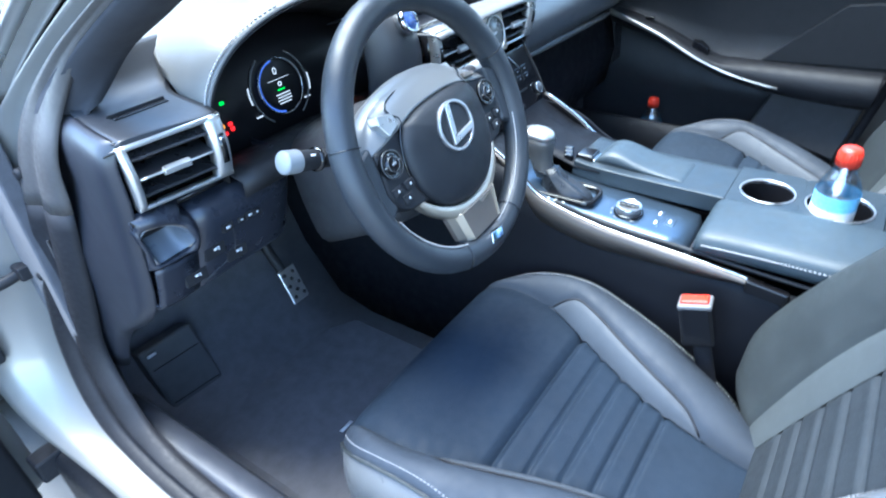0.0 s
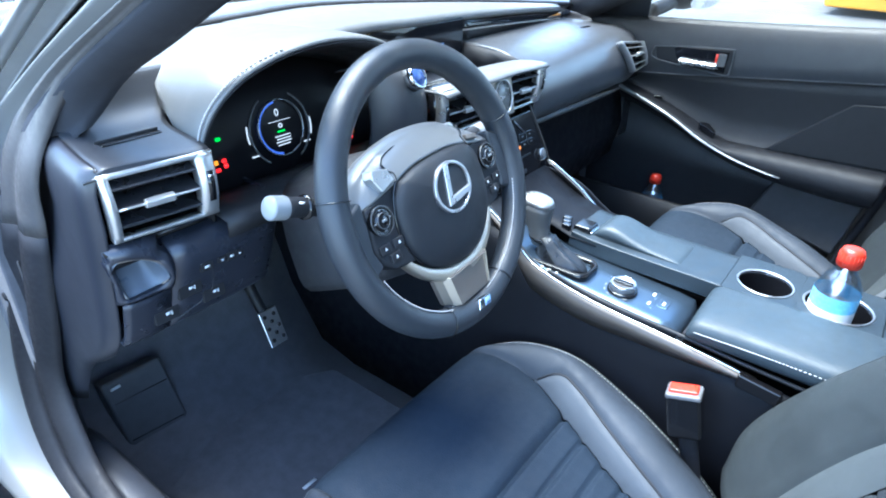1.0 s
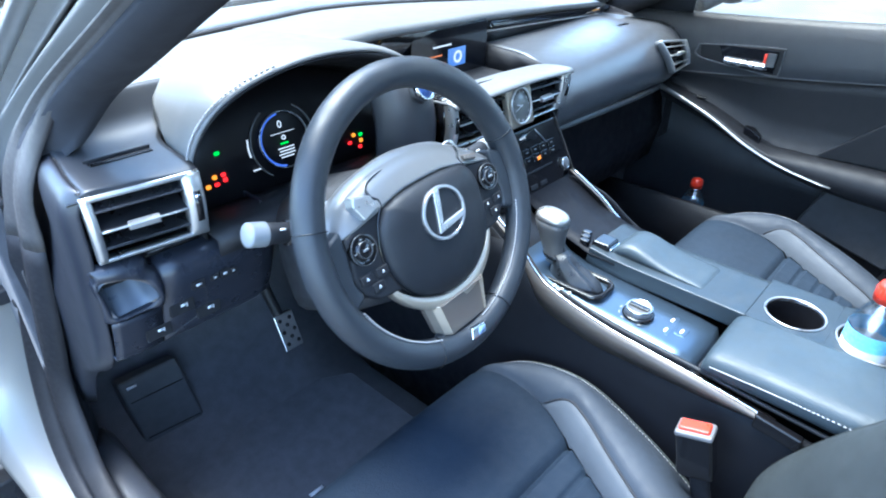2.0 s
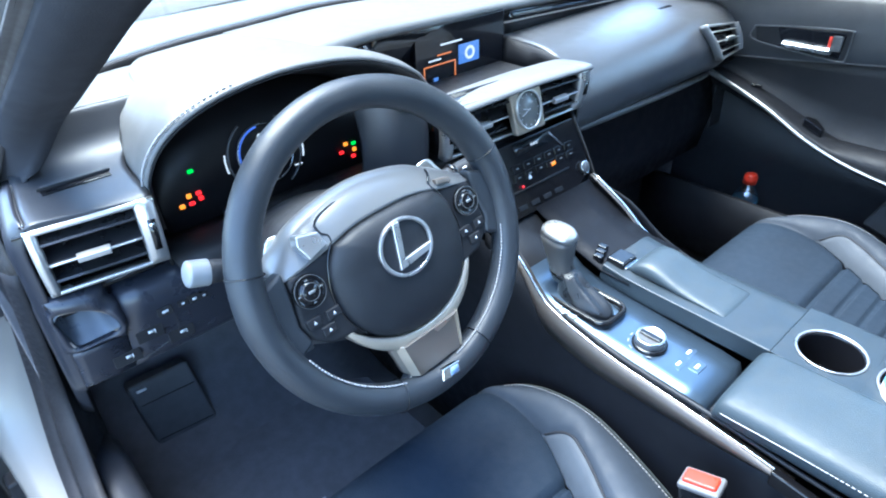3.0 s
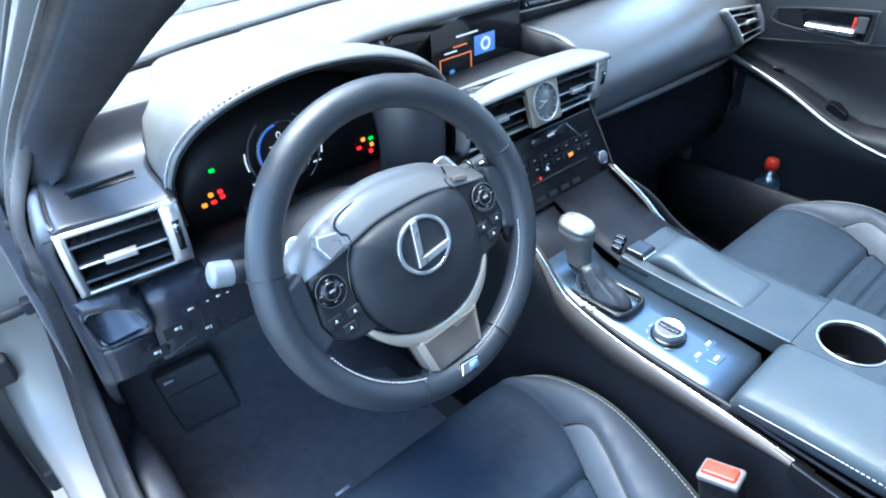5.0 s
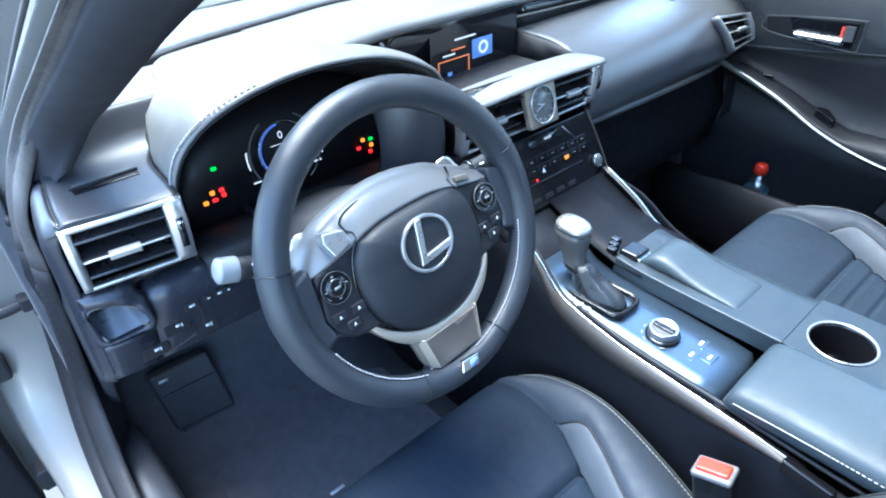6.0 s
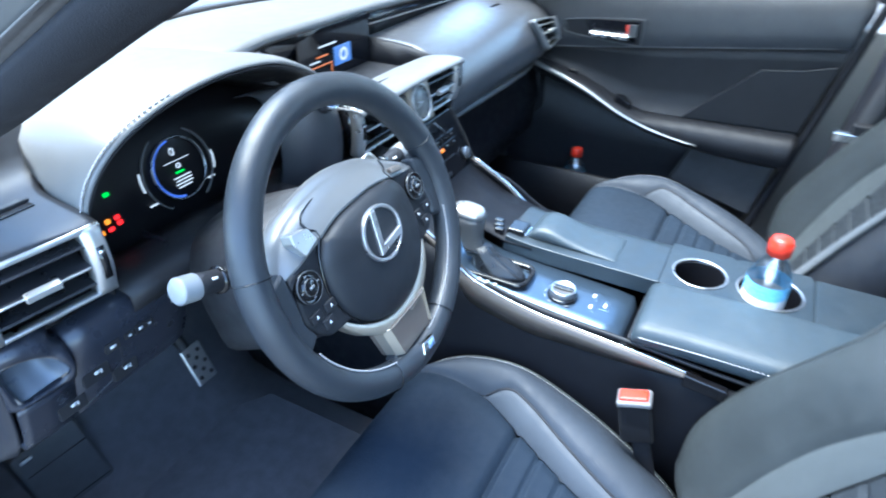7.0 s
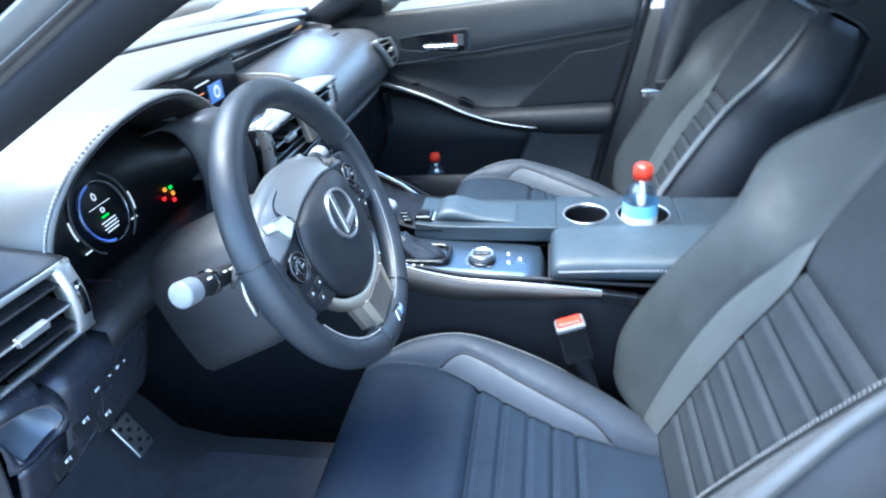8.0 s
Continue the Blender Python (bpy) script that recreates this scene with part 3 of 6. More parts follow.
def thumb_wheel(v, at, s, k0, k1, w):
    """A black thumb wheel let into a cheek, with a bright mark at its top."""
    part("vent_wheel", loft([[at(s - w, k, 0.001), at(s - w, k, 0.0052), at(s + w, k, 0.0052), at(s + w, k, 0.001)] for k in (k0, bow(k0, k1, 0.5), k1)]), GLOSS, v, "black thumb wheel")
    part("wheel_mark", loft([[at(s - w * 0.7, k, 0.005), at(s - w * 0.7, k, 0.0058), at(s + w * 0.7, k, 0.0058), at(s + w * 0.7, k, 0.005)] for k in (bow(k0, k1, 0.10), bow(k0, k1, 0.22))]), CHROME, v)


lv, lat = framed_vent("driver's outer air vent with black louvres", (-0.702, 0.2365, 0.8875), (-0.580, 0.2175, 0.8895), (-0.7015, 0.2320, 0.8130), (-0.582, 0.2165, 0.8135), 0.008, 0.085, 0.170, [(0.08, 0.835)], 3, 0.0046)
thumb_wheel(lv, lat, 0.93, 0.26, 0.74, 0.032)

# instrument hood: a dome from the dash top to a curved lip
LIP = [(-0.578, 0.238, 0.874), (-0.576, 0.228, 0.905), (-0.560, 0.216, 0.939), (-0.526, 0.209, 0.965), (-0.468, 0.206, 0.983), (-0.390, 0.211, 0.988), (-0.300, 0.226, 0.976), (-0.225, 0.248, 0.950), (-0.165, 0.264, 0.918), (-0.130, 0.280, 0.885)]
M = 48
lip = spline(LIP, M)
rows = []
for i, p in enumerate(lip):
    k = i / (M - 1)
    back = Vector((bow(-0.560, -0.205, k), foot_y(bow(-0.560, -0.205, k)) + 0.003, 0.965))
    mid = Vector((bow(p.x, back.x, 0.42), 0.385, max(bow(p.z, back.z, 0.45) + 0.005 * math.sin(math.pi * k), 0.93)))
    f = (1 - min(1.0, k / 0.28)) ** 2 * (1 + 2 * min(1.0, k / 0.28))
    if f > 0:
        mid = mid.lerp(Vector((-0.570, 0.318, 0.912)), f)
        back = back.lerp(Vector((-0.517, 0.368, 0.953)), f)
    over = table([(-0.34, 0.0), (-0.25, 1.0)], p.x) if p.x > -0.34 else 0.0
    tail = back + Vector((0.02 * f, 0.03, -0.018 + 0.012 * f))
    mid, back, tail = mid.lerp(p + Vector((0.006, 0.030, 0.004)), over), back.lerp(p + Vector((0.012, 0.046, -0.002)), over), tail.lerp(p + Vector((0.020, 0.056, -0.045)), over)
    rows.append([p + Vector((0, 0.004, -0.003)) - (p - Vector((-0.36, 0.24, 0.88))) * 0.010, p + Vector((0, 0.0005, -0.0005)), p + Vector((0, 0.0045, 0.0018)) + (p - Vector((-0.36, 0.24, 0.88))) * 0.008] + spline([p + Vector((0, 0.012, 0.004)), mid, back, tail], 10)[1:])
hood = part("instrument_hood", sheet(rows), DASH_LIT, dash, "soft grey instrument hood, sunlit on top", thick=0.002)
part("stitching", stitches([p + Vector((0, 0.006, 0.0026)) + (p - Vector((-0.36, 0.24, 0.88))) * 0.016 for p in lip[:22:3]], 34, 0.0045, 0.0014), THREAD, hood)
top_z = lambda x, y: min((q for r in rows for q in r[3:]), key=lambda q: (q.x - x) ** 2 + (q.y - y) ** 2).z
part("demister_grille", hose([(x, y, top_z(x, y) + 0.0005) for x, y in ((-0.325, 0.470), (-0.28, 0.474), (-0.23, 0.478))] + [(-0.14, 0.486, top_z(-0.23, 0.478) - 0.001)], 0.0024, 20, 6), GLOSS, hood, "thin demister slot in the dash top")
# its dark tunnel and the instrument face
face_in = []
for p in lip:
    q = Vector((-0.365, 0.325, 0.845)) + (p - Vector((-0.36, 0.25, 0.87))) * 0.86
    q.y = 0.325 + 0.22 * (q.z - 0.850)
    face_in.append(q)
part("tunnel", sheet([[a + Vector((0, 0.003, -0.003)) - (a - Vector((-0.36, 0.24, 0.88))) * 0.008, bow(a, b, 0.25) + Vector((0, 0, -0.004)), bow(a, b, 0.6) + Vector((0, 0, -0.004)), b] for a, b in zip(lip, face_in)]), HARD, dash, "black instrument tunnel", thick=0.002)
low = [Vector((x, 0.311, 0.786)) for x in np.linspace(face_in[0].x, face_in[-1].x, M)]
cluster = part("instrument_face", sheet([[a, bow(a, b, 0.5), b] for a, b in zip(face_in, low)]), surf("face_black", (0.005, 0.005, 0.006), 0.4, vary=0.1, spec=0.25), dash, "black instrument face with lit warning lamps", thick=0.003)
part("tunnel_floor", sheet([[Vector((x, 0.313, 0.788)), Vector((x, 0.28, 0.797)), Vector((x, 0.235, 0.803)), Vector((x, 0.212, 0.797)), Vector((x, 0.212, 0.775))] for x in np.linspace(-0.575, -0.13, 12)]), HARD, dash, thick=0.003)
part("binnacle_side", sheet([[Vector((-0.578, 0.238, z)), Vector((-0.570, 0.30, z)), Vector((-0.553, 0.35, z))] for z in (0.79, 0.83, 0.88)]), HARD, dash, thick=0.003)


def on_face(x, z, out=0.004):
    """A pose on the leaning instrument face: x across, y up the face, z towards the driver."""
    return pose(x, 0.325 + 0.22 * (z - 0.850) - out, z, 77.6)


def ring(r0, r1, z0, z1, a0=0.0, a1=360.0, n=48):
    rows = [[(r * math.cos(radians(a)), r * math.sin(radians(a)), z) for r, z in ((r0, z0), (r0, z1), (r1, z1), (r1, z0))] for a in np.linspace(a0, a1, n)]
    return sheet(rows, wrap=True)


GX, GZ = -0.398, 0.850
gauge = part("gauge_ring", ring(0.0395, 0.0412, 0, 0.003), surf("dull_chrome", (0.30, 0.31, 0.32), 0.3, metal=0.9), cluster, "chrome gauge ring", m=on_face(GX, GZ, 0.006))
part("gauge_glow", ring(0.0362, 0.0392, 0, 0.001, 95, 262), glow("blue_rim", (0.08, 0.2, 0.9), 0.08), gauge, "blue lit arc", m=on_face(GX, GZ, 0.006))
part("gauge_zero", ring(0.0028, 0.0042, 0, 0.001, n=20), LCD_W, gauge, "white lit zero", m=on_face(GX - 0.002, GZ + 0.022, 0.006) @ Matrix.Diagonal((0.8, 1.25, 1, 1)))
part("gauge_line", plate([(-0.020, -0.0004), (0.020, -0.0004), (0.020, 0.0004), (-0.020, 0.0004)], 0, 0.001), LCD_W, gauge, m=on_face(GX, GZ + 0.010, 0.006))
part("gauge_gear", ring(0.002, 0.0036, 0, 0.001, n=16), LCD_W, gauge, m=on_face(GX, GZ + 0.003, 0.006))
part("gauge_green", plate([(-0.007, -0.0012), (0.006, -0.0012), (0.006, 0.0012), (-0.007, 0.0012)], 0, 0.001), LED_G, gauge, m=on_face(GX, GZ - 0.005, 0.006))
for i in range(4):
    part("gauge_text", plate([(-0.014 + 0.002 * (i % 2), -0.0008), (0.013 - 0.003 * (i == 3), -0.0008), (0.013 - 0.003 * (i == 3), 0.0008), (-0.014 + 0.002 * (i % 2), 0.0008)], 0, 0.001), LCD_W, gauge, m=on_face(GX + 0.001, GZ - 0.0115 - i * 0.0042, 0.006))
for side in (-1, 1):
    part("side_dial", ring(0.052, 0.0545, 0, 0.002, 120 if side < 0 else -60, 235 if side < 0 else 60, 24), GREY, cluster, m=on_face(GX, GZ - 0.002))
    part("side_scale", ring(0.0565, 0.0585, 0, 0.001, 165 if side < 0 else -20, 190 if side < 0 else 5, 10), LCD_W, cluster, m=on_face(GX, GZ - 0.002))
    part("side_mark", plate([(-0.006, -0.001), (0.006, -0.001), (0.006, 0.001), (-0.006, 0.001)], 0, 0.001), LCD_W, cluster, m=on_face(GX + side * 0.048 - 0.004, GZ - 0.030))
LAMPS = [(-0.502, 0.857, LED_G, "green"), (-0.501, 0.828, LED_R, "red"), (-0.514, 0.828, LED_A, "amber"), (-0.513, 0.818, LED_R, "red"), (-0.526, 0.818, LED_A, "amber"), (-0.500, 0.821, LED_R, "red"),
         (-0.258, 0.822, LED_G, "green"), (-0.272, 0.824, LED_A, "amber"), (-0.259, 0.813, LED_A, "amber"), (-0.282, 0.814, LED_R, "red"), (-0.263, 0.804, LED_R, "red")]
for i, (x, z, mt, word) in enumerate(LAMPS):
    w, h = ((0.0040, 0.0026), (0.0036, 0.0030), (0.0034, 0.0032))[i % 3]
    o = [(w * math.copysign(abs(math.cos(q)) ** 0.5, math.cos(q)), h * math.copysign(abs(math.sin(q)) ** 0.5, math.sin(q))) for q in [TAU * (j + 0.5) / 12 for j in range(12)]]
    part("warning_lamp", plate(o, 0.0, 0.0008), mt, cluster, word + " warning lamp, lit", m=on_face(x, z))

# start button on the dash between wheel and screen
blob = [(0.020, -0.01), (0.0195, 0.004), (0.0175, 0.0065), (0.0160, 0.0045), (0.0150, 0.0040)]
at = pose(-0.242, 0.190, 0.9195, 62, 0, 8)
sb = part("start_button", turned(blob), CHROME, dash, "round start button with a chrome ring", m=at)
part("button_cap", turned([(0.0148, 0.002), (0.0140, 0.0048), (0.0005, 0.0055)]), surf("blue_button", (0.04, 0.08, 0.24), 0.25), sb, "dark blue cap", m=at)
rows = [[Vector((x, y + dy, z - dz * (z > 0.85))) for y, z in ((0.268, 0.925), (0.235, 0.938), (0.212, 0.936), (0.202, 0.927), (0.190, 0.905), (0.184, 0.875), (0.184, 0.84), (0.190, 0.80), (0.215, 0.78))] for x, dy, dz in ((-0.300, 0.050, 0.012), (-0.288, 0.020, 0.003), (-0.272, 0.004, 0.0), (-0.245, 0.0, 0.0), (-0.222, 0.001, 0.004), (-0.208, 0.008, 0.012), (-0.200, 0.024, 0.022))]
part("button_panel", sheet(rows), NAVY, dash, thick=0.004, sub=1)

# recess of the screen, ledge below it, vents with the clock
BROW = [(-0.340, 0.288, 0.972), (-0.288, 0.300, 0.974), (-0.190, 0.335, 0.967), (-0.115, 0.352, 0.961), (0.0, 0.369, 0.954), (0.140, 0.383, 0.947), (0.40, 0.402, 0.931), (0.58, 0.420, 0.917), (0.745, 0.450, 0.902)]
rows = [[Vector((x, foot_y(x) + 0.02, foot_z(x) - 0.014)), Vector((x, foot_y(x) - 0.003, foot_z(x) - 0.002)), Vector((x, bow(y, foot_y(x), 0.5), bow(z, foot_z(x), 0.5) + 0.001)), Vector((x, y + 0.008, z + 0.003)), Vector((x, y + 0.001, z + 0.0005)), Vector((x, y, z - 0.003)), Vector((x, y + 0.004, z - 0.010))] for x, y, z in spline(BROW, 34)]
part("recess_brow", sheet(rows), DASH_LIT, dash, "soft dash top over the screen", thick=0.003)
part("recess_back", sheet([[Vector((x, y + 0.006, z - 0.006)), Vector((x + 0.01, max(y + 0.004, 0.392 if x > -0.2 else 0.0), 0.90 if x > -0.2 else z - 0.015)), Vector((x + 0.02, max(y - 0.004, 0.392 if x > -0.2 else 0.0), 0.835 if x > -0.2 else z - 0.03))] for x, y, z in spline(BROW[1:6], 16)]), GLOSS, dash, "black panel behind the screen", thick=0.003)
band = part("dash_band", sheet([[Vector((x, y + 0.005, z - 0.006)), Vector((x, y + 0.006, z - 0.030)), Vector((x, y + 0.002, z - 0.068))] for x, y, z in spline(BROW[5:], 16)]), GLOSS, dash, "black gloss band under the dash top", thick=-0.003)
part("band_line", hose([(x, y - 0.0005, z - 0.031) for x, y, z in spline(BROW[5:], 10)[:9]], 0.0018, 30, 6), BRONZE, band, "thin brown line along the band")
# Black plastic here puts the recess wall's shade into its colour.
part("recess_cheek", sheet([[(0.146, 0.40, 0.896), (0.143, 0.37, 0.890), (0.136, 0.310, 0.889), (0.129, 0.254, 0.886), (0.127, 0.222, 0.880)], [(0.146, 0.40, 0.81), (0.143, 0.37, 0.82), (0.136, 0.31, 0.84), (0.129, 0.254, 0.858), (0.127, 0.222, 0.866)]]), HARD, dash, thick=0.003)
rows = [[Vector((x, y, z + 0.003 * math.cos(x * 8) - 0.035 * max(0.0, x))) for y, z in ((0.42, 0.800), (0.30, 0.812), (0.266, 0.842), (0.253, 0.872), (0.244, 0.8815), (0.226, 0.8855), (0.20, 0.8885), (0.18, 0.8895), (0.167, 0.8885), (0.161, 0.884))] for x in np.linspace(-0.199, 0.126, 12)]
part("screen_ledge", sheet(rows), DASH_LIT, dash, thick=0.004)
scr = part("screen", block(-0.078, 0.138, 0.376, 0.41, 0.825, 0.942), GLOSS, dash, "black centre display showing a menu", bevel=0.003)


def on_screen(x0, x1, z0, z1, out=0.0):
    return block(x0 - 0.010, x1 - 0.010, 0.3745 - out, 0.3755 - out, z0 - 0.026, z1 - 0.026)


part("screen_picture", on_screen(0.030, 0.080, 0.893, 0.927), LCD_B, scr, "blue picture on the display")
part("screen_ring", ring(0.007, 0.012, 0, 0.0008), LCD_W, scr, m=pose(0.046, 0.3738, 0.884, 90))
part("screen_frame", merged(on_screen(-0.052, 0.022, 0.9025, 0.9045), on_screen(-0.052, 0.022, 0.869, 0.871), on_screen(0.020, 0.022, 0.871, 0.9025), on_screen(-0.052, -0.050, 0.871, 0.9025)), LCD_O, scr, "orange selection frame")
part("screen_icon", on_screen(-0.030, -0.020, 0.876, 0.882), LCD_B, scr)
part("screen_title", on_screen(-0.012, 0.038, 0.934, 0.937), LCD_W, scr)
part("screen_line", on_screen(-0.020, 0.012, 0.918, 0.9205), LCD_O, scr)
part("screen_line", on_screen(-0.040, -0.012, 0.911, 0.9135), LCD_W, scr)

cv, cat = framed_vent("centre air vents with black louvres and a satin frame", (-0.198, 0.176, 0.8915), (0.126, 0.170, 0.8815), (-0.192, 0.181, 0.8130), (0.122, 0.179, 0.8120), 0.006, 0.042, 0.080, [(0.04, 0.40), (0.61, 0.92)], 3, 0.0050)
thumb_wheel(cv, cat, 0.965, 0.30, 0.62, 0.012)
thumb_wheel(cv, cat, 0.020, 0.30, 0.62, 0.010)
clk = thing("clock", (-0.034, 0.17, 0.80), "analogue clock in a leaning champagne bezel between the centre vents", "clock")
at = pose(-0.0345, 0.1655, 0.852, 80)
part("bezel", plate([(-0.026, -0.036), (0.040, -0.036), (0.034, 0.036), (-0.036, 0.036)], -0.012, 0.002), CHAMP, clk, m=at, bevel=0.004)
at = at @ Matrix(((1, -0.12, 0, 0.001), (0, 1.12, 0, 0), (0, 0, 1, 0), (0, 0, 0, 1)))
part("clock_ring", ring(0.0255, 0.0280, 0.002, 0.006), SILVER, clk, m=at)
part("dial", turned([(0.0258, 0.001), (0.0255, 0.0030), (0.0005, 0.0032)]), surf("dial_grey", (0.13, 0.135, 0.13), 0.22, vary=0.15), clk, "grey clock dial", m=at)
part("hour_pointer", plate([(-0.0007, -0.003), (0.0007, -0.003), (0.0005, 0.012), (-0.0005, 0.012)], 0.0036, 0.0042), MARK, clk, m=at @ pose(0, 0, 0, 0, 0, 75))
part("minute_pointer", plate([(-0.0005, -0.004), (0.0005, -0.004), (0.0004, 0.018), (-0.0004, 0.018)], 0.0043, 0.0048), MARK, clk, m=at @ pose(0, 0, 0, 0, 0, 110))
for i in range(12):
    part("hour_mark", plate([(-0.0004, 0.0205), (0.0004, 0.0205), (0.0004, 0.0235), (-0.0004, 0.0235)], 0.0034, 0.004), MARK, clk, m=at @ pose(0, 0, 0, 0, 0, 30 * i))

# heater and audio panel
DIM = surf("dim_mark", (0.16, 0.17, 0.17), 0.5)
at = Matrix.Translation((0, 0.160, 0.740)) @ pose(0, 0, 0, 67)
stack = part("audio_panel", plate([(-0.130, -0.062), (0.130, -0.062), (0.108, 0.060), (-0.112, 0.060)], -0.03, 0.0), GLOSS, dash, "black audio and heater panel with buttons and a disc slot", m=at, bevel=0.003)
part("panel_display", plate([(-0.045, 0.036), (0.045, 0.036), (0.045, 0.054), (-0.045, 0.054)], 0.0005, 0.0012), surf("dark_display", (0.01, 0.012, 0.014), 0.15), stack, m=at)
for i, x in enumerate((-0.006, 0.000, 0.006)):
    part("display_digit", ring(0.0012, 0.0022, 0.0013, 0.0018, n=14), LCD_W, stack, m=at @ pose(x, 0.045, 0))
for r, (y, n0) in enumerate(((0.018, 7), (0.003, 7))):
    for i in range(n0):
        x = -0.078 + i * 0.026
        b = part("panel_button", plate([(x - 0.011, y - 0.006), (x + 0.011, y - 0.006), (x + 0.011, y + 0.006), (x - 0.011, y + 0.006)], 0.0, 0.003), GLOSS, stack, m=at, bevel=0.001)
        part("button_mark", plate([(x - 0.003, y - 0.0009), (x + 0.003, y - 0.0009), (x + 0.003, y + 0.0009), (x - 0.003, y + 0.0009)], 0.0032, 0.0037), DIM, b, m=at)
# Steel bar that draws a glint on the gloss panel.
part("panel_glint", hose([at @ Vector((0.040, 0.052, 0.0015)), at @ Vector((0.066, 0.022, 0.0015))], 0.0009, None, 6), STEEL, stack, "thin bright line on the panel")
part("disc_slot", plate([(-0.070, -0.021), (0.070, -0.021), (0.070, -0.0175), (-0.070, -0.0175)], 0.0, 0.001), HARD, stack, m=at)
for x in (-0.110, 0.104):
    kb = part("volume_knob", turned([(0.0105, 0), (0.0105, 0.006), (0.0095, 0.008), (0.0005, 0.0082)], 24), GREY, stack, "grey rotary knob with a chrome rim", m=at @ pose(x, -0.030, 0))
    part("knob_rim", ring(0.0100, 0.0112, 0.005, 0.0072), CHROME, kb, m=at @ pose(x, -0.030, 0))
part("amber_key", plate([(0.026, -0.003), (0.036, -0.002), (0.036, 0.004), (0.026, 0.003)], 0.0032, 0.004), LED_A, stack, "amber lit key", m=at)
part("hazard_mark", plate([(-0.034, -0.006), (-0.026, -0.006), (-0.029, 0.0015)], 0.0032, 0.004), WHITE, stack, m=at)
part("red_key", plate([(-0.052, -0.015), (-0.048, -0.015), (-0.048, -0.011), (-0.052, -0.011)], 0.0032, 0.004), LED_R, stack, m=at)
for i in range(4):
    part("lower_key", plate([(-0.070 + i * 0.03, -0.050), (-0.050 + i * 0.03, -0.050), (-0.050 + i * 0.03, -0.042), (-0.070 + i * 0.03, -0.042)], 0, 0.0025), HARD, stack, m=at, bevel=0.001)
for s in (-1, 1):
    part("stack_cheek", sheet([[(s * 0.111, 0.187, 0.80), (s * 0.140, 0.23, 0.80)], [(s * 0.133, 0.138, 0.682), (s * 0.150, 0.20, 0.66)]]), HARD, dash, thick=0.004)
    part("stack_edge", hose([(s * 0.110, 0.184, 0.797), (s * 0.120, 0.160, 0.745), (s * 0.131, 0.136, 0.684)], 0.002, 16, 8), BLADE, dash, "champagne edge of the audio panel")

# passenger's side
PASS = [(0.43, 0.893), (0.386, 0.892), (0.340, 0.8925), (0.295, 0.8915), (0.262, 0.886), (0.230, 0.872), (0.206, 0.850), (0.190, 0.820), (0.187, 0.795), (0.192, 0.772), (0.203, 0.755), (0.215, 0.748)]
rows = []
for x in [0.128, 0.131, 0.140, 0.155, 0.2, 0.3, 0.4, 0.5, 0.6, 0.66, 0.70, 0.73, 0.765, 0.79]:
    k = max(0.0, (x - 0.60) / 0.2)
    left = 0.016 * max(0.0, min(1.0, (0.131 - x) / 0.003))
    rows.append([Vector((x + (0.018 * min(1.0, max(0.0, (p.x - 0.222) / 0.16)) if x < 0.15 else 0.0), p.x + 0.045 * k * k + (0.06 * (x - 0.14) if p.x > 0.36 else 0.0), p.y - 0.014 * k - 0.022 * max(0.0, x - 0.14) * min(1.0, max(0.0, (p.x - 0.20) / 0.1)) - left * 0.3)) for p in spline([(y, z, 0) for y, z in PASS], 48)])
part("passenger_pad", sheet(rows), PAD_SHADED, dash, "soft padded passenger side of the dash", thick=0.004)
# Paler bar puts the lower edge's highlight into the colour.
part("pad_crease", hose([(0.150, 0.213, 0.748), (0.35, 0.209, 0.743), (0.55, 0.214, 0.736), (0.72, 0.25, 0.712)], 0.0075, 30, 10), GREY, dash, "rounded lower edge of the pad, paled for its highlight")
rows = [[Vector((x, y, z)) for y, z in ((0.222, 0.742), (0.26, 0.735), (0.27, 0.70), (0.25, 0.60), (0.27, 0.50), (0.36, 0.42), (0.5, 0.40))] for x in (0.135, 0.3, 0.5, 0.7, 0.79)]
part("glovebox", sheet(rows), SIDE, dash, "dark glovebox lid", thick=0.004)
framed_vent("passenger's outer air vent with silver louvre edges", (0.556, 0.196, 0.864), (0.694, 0.190, 0.848), (0.602, 0.166, 0.790), (0.728, 0.182, 0.786), 0.004, 0.05, 0.12, [(0.05, 0.89)], 3, 0.0045, 0.010, 3)
part("grille_slot", block(0.55, 0.60, 0.30, 0.312, 0.878, 0.8835), GLOSS, dash, bevel=0.002)

# knee panel below the wheel: a ridge over a leaning face, rounded off at its inner end
KNEE = [(p.x, p.y) for p in spline([(0.240, 0.798, 0), (0.256, 0.7925, 0), (0.250, 0.789, 0), (0.2365, 0.785, 0), (0.2275, 0.777, 0), (0.2240, 0.765, 0), (0.2265, 0.750, 0), (0.232, 0.733, 0), (0.243, 0.70, 0), (0.254, 0.672, 0), (0.270, 0.660, 0), (0.35, 0.69, 0), (0.45, 0.72, 0)], 48)]
rows = [[Vector((x, y, z)) for y, z in KNEE] for x in (-0.649, -0.62, -0.59, -0.55, -0.512, -0.494, -0.482, -0.476, -0.4755)]
for r, back in zip(rows[-5:], (0.001, 0.006, 0.016, 0.034, 0.07)):
    for p in r:
        p.y += back
KNEEP = surf("knee_plastic", (0.018, 0.0205, 0.029), 0.30, grain=0.15, grain_scale=1200, vary=0.08, rough_vary=0.05)
knee = part("knee_panel", sheet(rows), KNEEP, dash, "black knee panel with switches", thick=-0.004)
